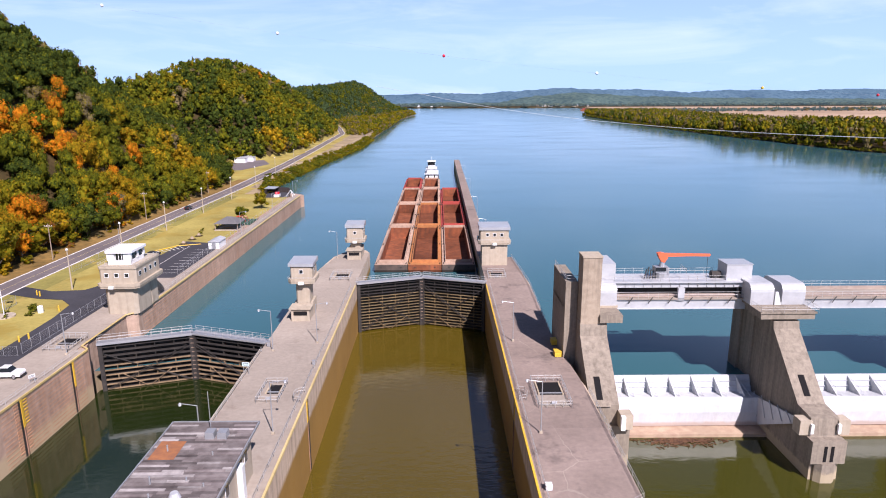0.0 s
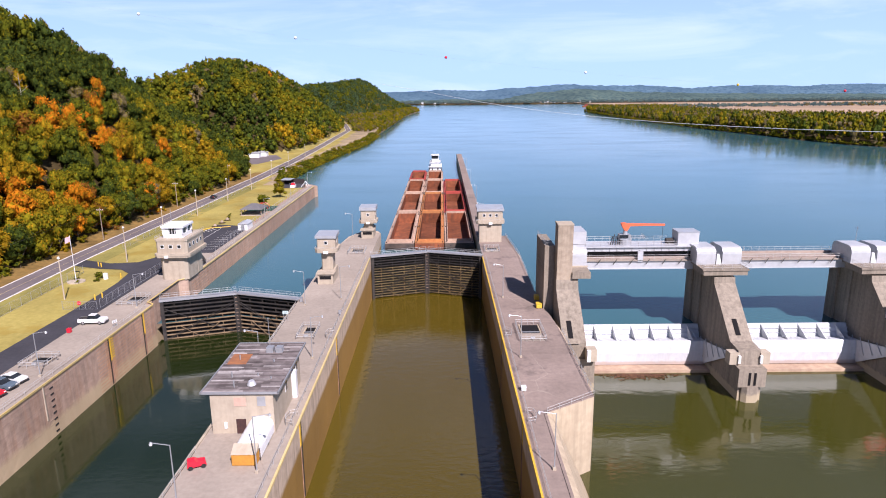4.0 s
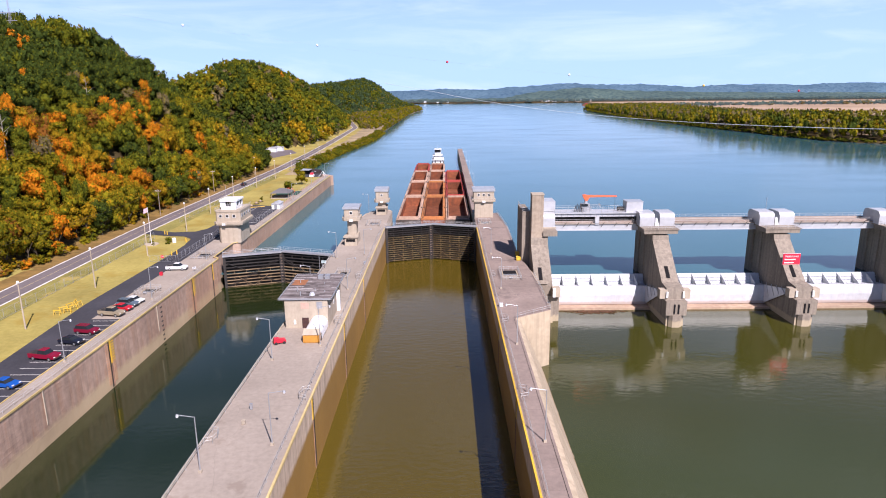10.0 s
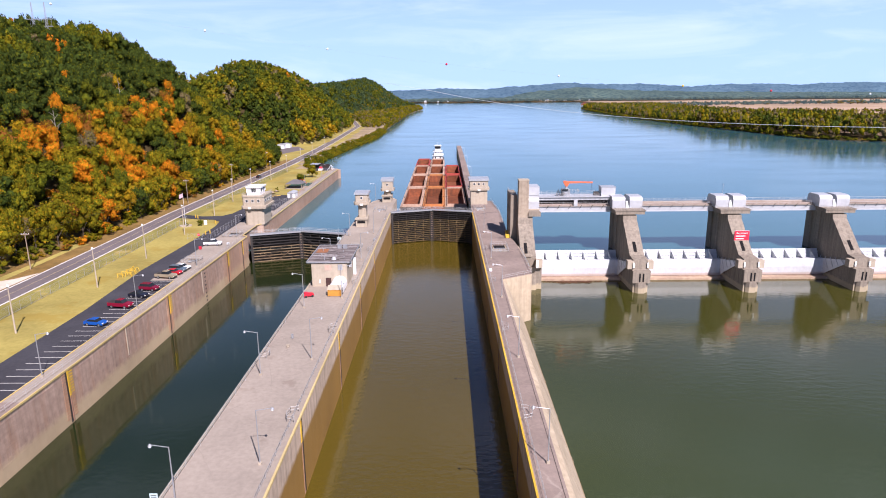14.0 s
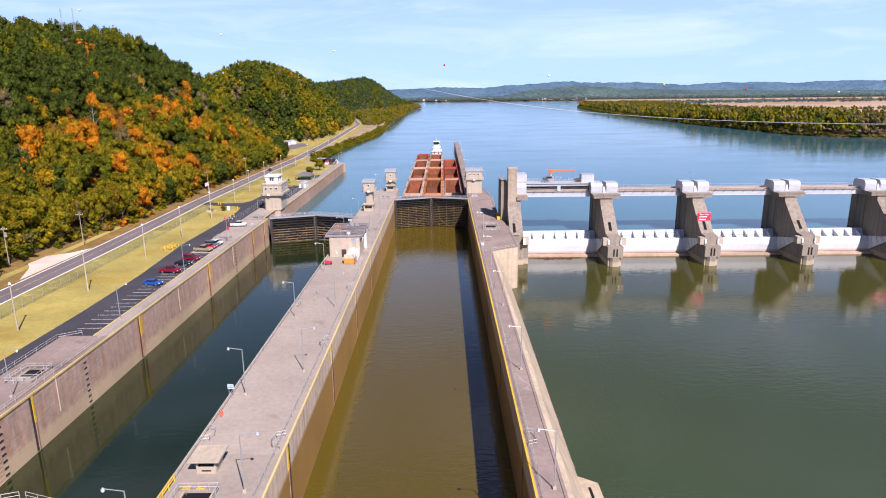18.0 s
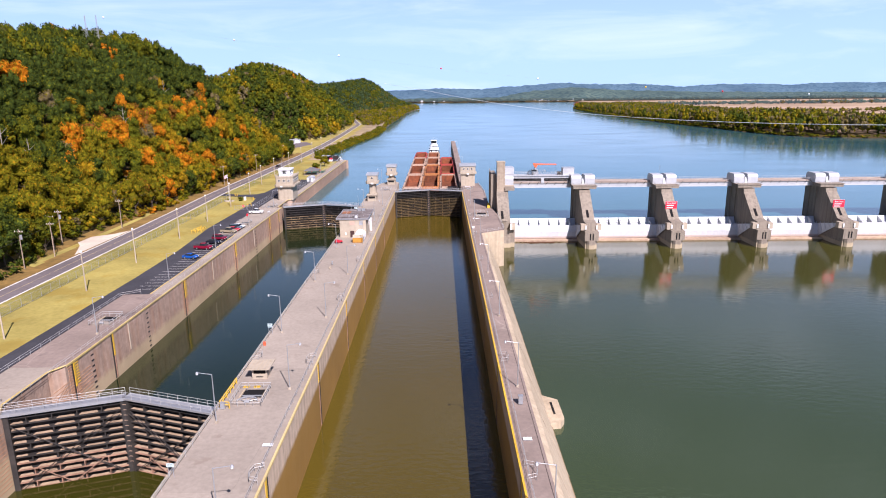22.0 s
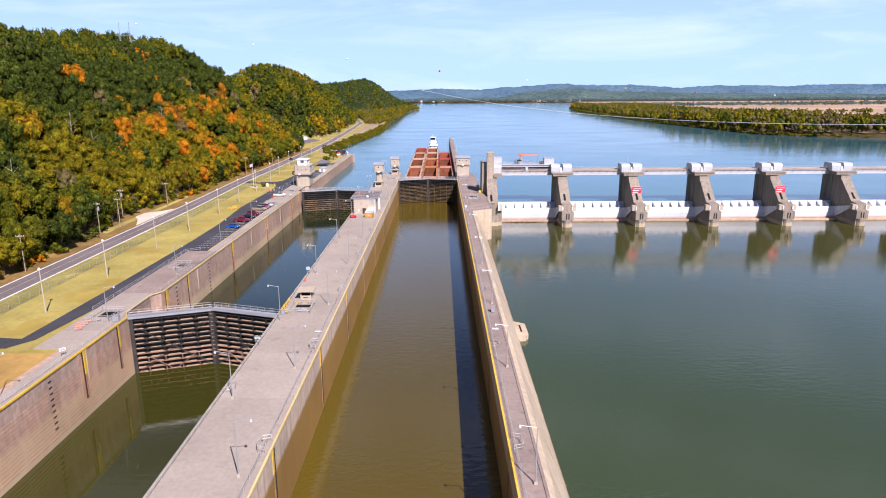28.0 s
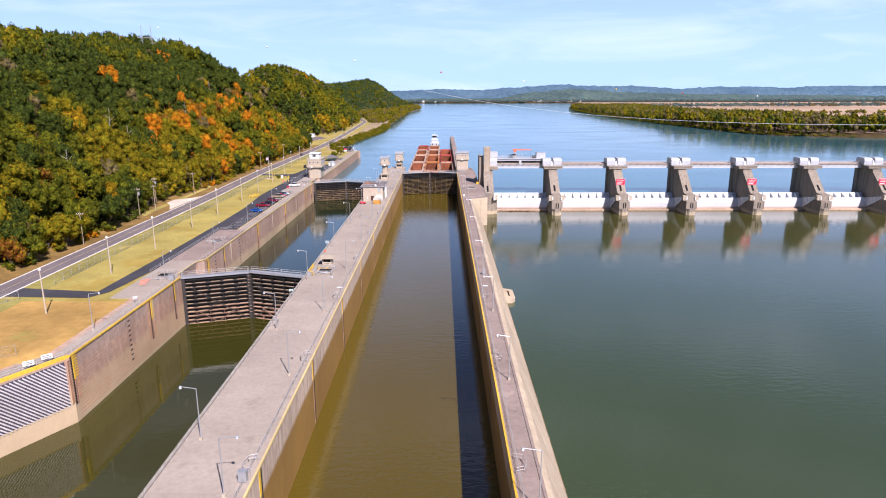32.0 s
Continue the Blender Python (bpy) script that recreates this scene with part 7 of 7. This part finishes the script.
for x, y, r, h, k in ((-72.8, 88.0, 2.9, 5.2, 1), (-72.0, 114.0, 3.6, 6.6, 2)):
    tree(x, y, r, h, k, "lawn trees", " on the upper lawn")

# bare pale trees that stand out of the woods
for x, y, h in ((-142, -99, 17), (-137, -92, 15), (-139, -18, 16), (-151, 58, 17), (-128, -160, 14)):
    t = thing("dead_tree", "bare pale dead tree standing among the autumn woods", "tree", (x, y, ground_z(x, y)), "dead trees", rng.uniform(0, 360))
    part("trunk", Rod((0, 0, -1), (0.5, 0.2, h), 0.26, 7, 0.06), BARE, t, "pale barkless trunk")
    for k in range(7):
        a, z0 = k * 2.4, h * (0.45 + 0.07 * k)
        d = 3.4 - 0.32 * k
        part("limb", Rod((0.5 * z0 / h, 0.2 * z0 / h, z0), (d * math.cos(a), d * math.sin(a), z0 + d * 0.9), 0.10, 5, 0.03), BARE, t)

near, uphill, mid = [], [], []
for yy in np.arange(-345, 262, 5.9):
    s = 8.0
    while s < (122 if yy < 40 else 145):
        y, ss = yy + rng.uniform(-2.6, 2.6), s + rng.uniform(-2.2, 2.2)
        x = foot(y) - ss
        r = rng.uniform(3.1, 5.6) * (1.1 if ss > 40 else 1)
        h = rng.uniform(8.5, 15.0) * (1.1 if ss > 40 else 0.95)
        (near if ss < 52 and y < 140 else uphill).append((x, y, ground_z(x, y) + h * 0.05, r, h, tint(x, y, ss)))
        s += rng.uniform(5.2, 6.8)
for k in range(16):
    x, y = rng.uniform(-150, -126), rng.uniform(-88, -48)
    near.append((x, y, ground_z(x, y), rng.uniform(3.6, 5.2), rng.uniform(9, 13), int(rng.choice([0, 1, 1, 2]))))
for yy in np.arange(262, 1680, 9.2):
    s = 1.5
    while s < (115 if yy < 900 else 150):
        y, ss = yy + rng.uniform(-4, 4), s + rng.uniform(-3, 3)
        x = foot(y) - ss
        r = rng.uniform(4.6, 7.6)
        h = rng.uniform(11, 17)
        mid.append((x, y, ground_z(x, y), r, h, tint(x, y, ss + 30)))
        s += rng.uniform(7.2, 9.4)
# bank trees between road and river, and scrub on the stony bank
for yy in np.arange(640, 1690, 7.0):
    a, b = lerp(yy, SHORE_L) - 3, lerp(yy, ROAD_X) + 8
    x = a
    while x > max(b, a - 90):
        y = yy + rng.uniform(-3, 3)
        g = min(1.0, (yy - 600) / 200)
        h = rng.uniform(6, 11) * (0.5 + 0.6 * g)
        mid.append((x, y, ground_z(x, y) - 0.5, h * 0.5, h, int(rng.choice([6, 2, 2, 1]))))
        x -= rng.uniform(6, 9)
forest("forest_slope", near, NEAR, "dense autumn woodland on the steep slope, greens with orange patches")
forest("forest_ridge", uphill, UPHILL, "darker green autumn woodland along the crest of the slope")
scrub = []
for yy in np.arange(172, 640, 3.0):
    for k in range(4):
        a = lerp(yy, SHORE_L)
        x = a + 1.5 - rng.uniform(0, 8.5)
        h = rng.uniform(1.6, 3.8)
        scrub.append((x, yy + rng.uniform(-2, 2), max(Z_UP - 0.2, ground_z(x, yy)) - 0.3, h * 0.85, h, int(rng.choice([1, 2, 2, 1]))))
for k in range(260):
    y, ss = rng.uniform(-320, 240), rng.uniform(8, 115)
    x, h = foot(y) - ss, rng.uniform(4, 7)
    scrub.append((x, y, ground_z(x, y) - 0.5, h * 0.62, h, int(rng.choice([0, 0, 1]))))
for k in range(40):
    y = rng.uniform(-290, 200)
    x = foot(y) + rng.uniform(-2.0, 1.5)
    if -125 < y < -88:
        continue
    h = rng.uniform(0.8, 2.0)
    scrub.append((x, y, -0.2, h, h, int(rng.choice([2, 3, 5, 6]))))
for yy in np.arange(-128, -84, 1.1):
    for k in range(5):
        x, h = foot(yy) - rng.uniform(0.5, 24), rng.uniform(2.5, 6.5)
        scrub.append((x, yy + rng.uniform(-1, 1), ground_z(x, yy) - 0.4, h * 0.6, h, tint(x, yy, 20)))
for yy in np.arange(-300, 215, 2.1):
    if -125 < yy < -88:
        continue
    for k in range(3):
        x, h = foot(yy) - rng.uniform(-1.0, 15), rng.uniform(2.0, 4.6)
        scrub.append((x, yy + rng.uniform(-1, 1), ground_z(x, yy) - 0.4, h * 0.7, h, tint(x, yy, 12)))
for x, y, h in ((-86.4, -24.0, 1.2), (-88.0, -19.8, 1.4), (-87, -21.5, 1.3), (-92.5, -23, 0.9), (-90.6, -26, 0.9), (-79.5, 62, 1.0), (-81, 68, 1.0), (-78, 74, 1.0)):
    scrub.append((x, y, -0.15, h, h * 1.1, 1))
forest("scrub", scrub, MID, "green scrub and bushes along the bank and verge")
forest("forest_upstream", mid, MID, "wooded hills and bank trees upstream")
bank = []
for yy in np.arange(384, 1660, 9.5):
    e = lerp(yy, SHORE_R)
    d = 1.5
    while d < (190 if yy < 900 else 230):
        y = yy + rng.uniform(-4, 4)
        h = (rng.uniform(16, 24) if yy < 750 else rng.uniform(12, 17)) * (0.45 if d < 5 else 1.0)
        x = e + d + rng.uniform(-3, 3)
        if yy > 400 or d > 14 or rng.random() < 0.5:
            bank.append((x, y, ground_z(x, y) - 0.8, h * 0.34, h, int(rng.choice([1, 1, 2, 2, 6, 6, 0]))))
        d += rng.uniform(8, 11)
for x in np.arange(560, 1300, 9.0):
    for k in range(5):
        y = 480 + (x - 560) * 0.06 + rng.uniform(-20, 110)
        h = rng.uniform(14, 20)
        bank.append((x + rng.uniform(-4, 4), y, -3, h * 0.36, h, int(rng.choice([1, 1, 2, 2, 6, 6]))))
for yy in np.arange(380, 1500, 4.0):
    for k in range(2):
        h = rng.uniform(2.0, 4.5)
        x = lerp(yy, SHORE_R) + rng.uniform(1, 9)
        bank.append((x, yy, ground_z(x, yy) - 0.6, h * 0.9, h, int(rng.choice([1, 1, 2]))))
forest("forest_far_bank", bank, FAR, "olive and golden trees on the opposite bank")
# leaf kind 8 carries the painted haze and glow
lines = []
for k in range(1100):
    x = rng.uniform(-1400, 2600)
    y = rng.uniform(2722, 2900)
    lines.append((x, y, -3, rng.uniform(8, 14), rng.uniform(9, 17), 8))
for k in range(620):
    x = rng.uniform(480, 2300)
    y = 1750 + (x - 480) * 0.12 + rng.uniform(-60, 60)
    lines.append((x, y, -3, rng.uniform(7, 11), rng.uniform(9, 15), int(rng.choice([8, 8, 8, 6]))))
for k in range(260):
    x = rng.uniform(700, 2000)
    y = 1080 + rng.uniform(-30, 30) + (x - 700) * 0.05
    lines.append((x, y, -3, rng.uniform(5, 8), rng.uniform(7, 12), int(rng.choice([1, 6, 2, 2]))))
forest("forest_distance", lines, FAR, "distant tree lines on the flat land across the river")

# ---------------------------------------------------------------- far hills and town
def hills(name, y, table, thick, m, label, amp):
    bm = bmesh.new()
    rows = []
    xs = np.arange(-2600, 4001, 22)
    for j, f in enumerate((0.0, 0.2, 0.4, 0.6, 0.8, 1.0)):
        row = []
        for x in xs:
            n = noise.noise(Vector((x * 0.004, j * 1.7, y * 0.01))) + 0.5 * noise.noise(Vector((x * 0.015, j * 2.1, 1)))
            top = lerp(x, table)
            row.append(bm.verts.new((x, y + thick * f, -4 + (top + 4) * math.sin(f * 1.5708) + amp * n * f + rng.uniform(-4, 4) * f)))
        rows.append(row)
    for a, b in zip(rows, rows[1:]):
        for i in range(len(xs) - 1):
            bm.faces.new((a[i], a[i + 1], b[i + 1], b[i]))
    for f in bm.faces:
        f.smooth = True
    return setting(name, bm, m, label)


# both hill ranges have their haze painted into the material
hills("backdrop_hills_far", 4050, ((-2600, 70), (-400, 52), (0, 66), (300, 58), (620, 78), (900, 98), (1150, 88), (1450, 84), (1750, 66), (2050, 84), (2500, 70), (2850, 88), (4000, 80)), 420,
      painted_haze_mat("hazy_blue_woods", (0.05, 0.085, 0.10), (0.075, 0.11, 0.12), (0.035, 0.065, 0.11)), "hazy blue wooded hills on the horizon", 9)
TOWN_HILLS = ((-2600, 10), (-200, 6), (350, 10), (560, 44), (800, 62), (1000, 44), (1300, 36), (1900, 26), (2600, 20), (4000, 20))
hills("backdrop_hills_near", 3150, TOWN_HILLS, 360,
      painted_haze_mat("hazy_green_woods", (0.05, 0.075, 0.06), (0.085, 0.105, 0.07), (0.022, 0.042, 0.058)), "hazy green wooded hills behind the town", 6)
for i in range(24):
    x = rng.uniform(420, 700) if i < 21 else rng.uniform(-160, 60)
    y, w, h = rng.uniform(2735, 2900), rng.uniform(6, 14), rng.uniform(3, 7)
    t = thing("town_house", "small pale distant house on the far shore", "house", (x, y, -2), "town houses")
    part("wall", Box(-w / 2, w / 2, -4, 4, 0, h), WHITE if rng.random() < 0.35 else BUFF, t)
    part("roof", prism(bmesh.new(), [(-w / 2 - 0.5, h), (w / 2 + 0.5, h), (0, h + 3)], "y", -4.5, 4.5), ROOF_METAL, t)
    for k in (-0.25, 0.25):
        part("window", Box(w * k - 0.8, w * k + 0.8, -4.06, -4, h * 0.4, h * 0.7), GLASS, t)
rb = thing("moored_barge", "rust-red moored barge by the far bank", "barge", (520, 2150, Z_UP))
part("hull", Box(-12, 12, -5, 5, -1, 4), HULL_RUST, rb)
part("house", Box(-4, 6, -3, 3, 4, 8), COAM_RED, rb)
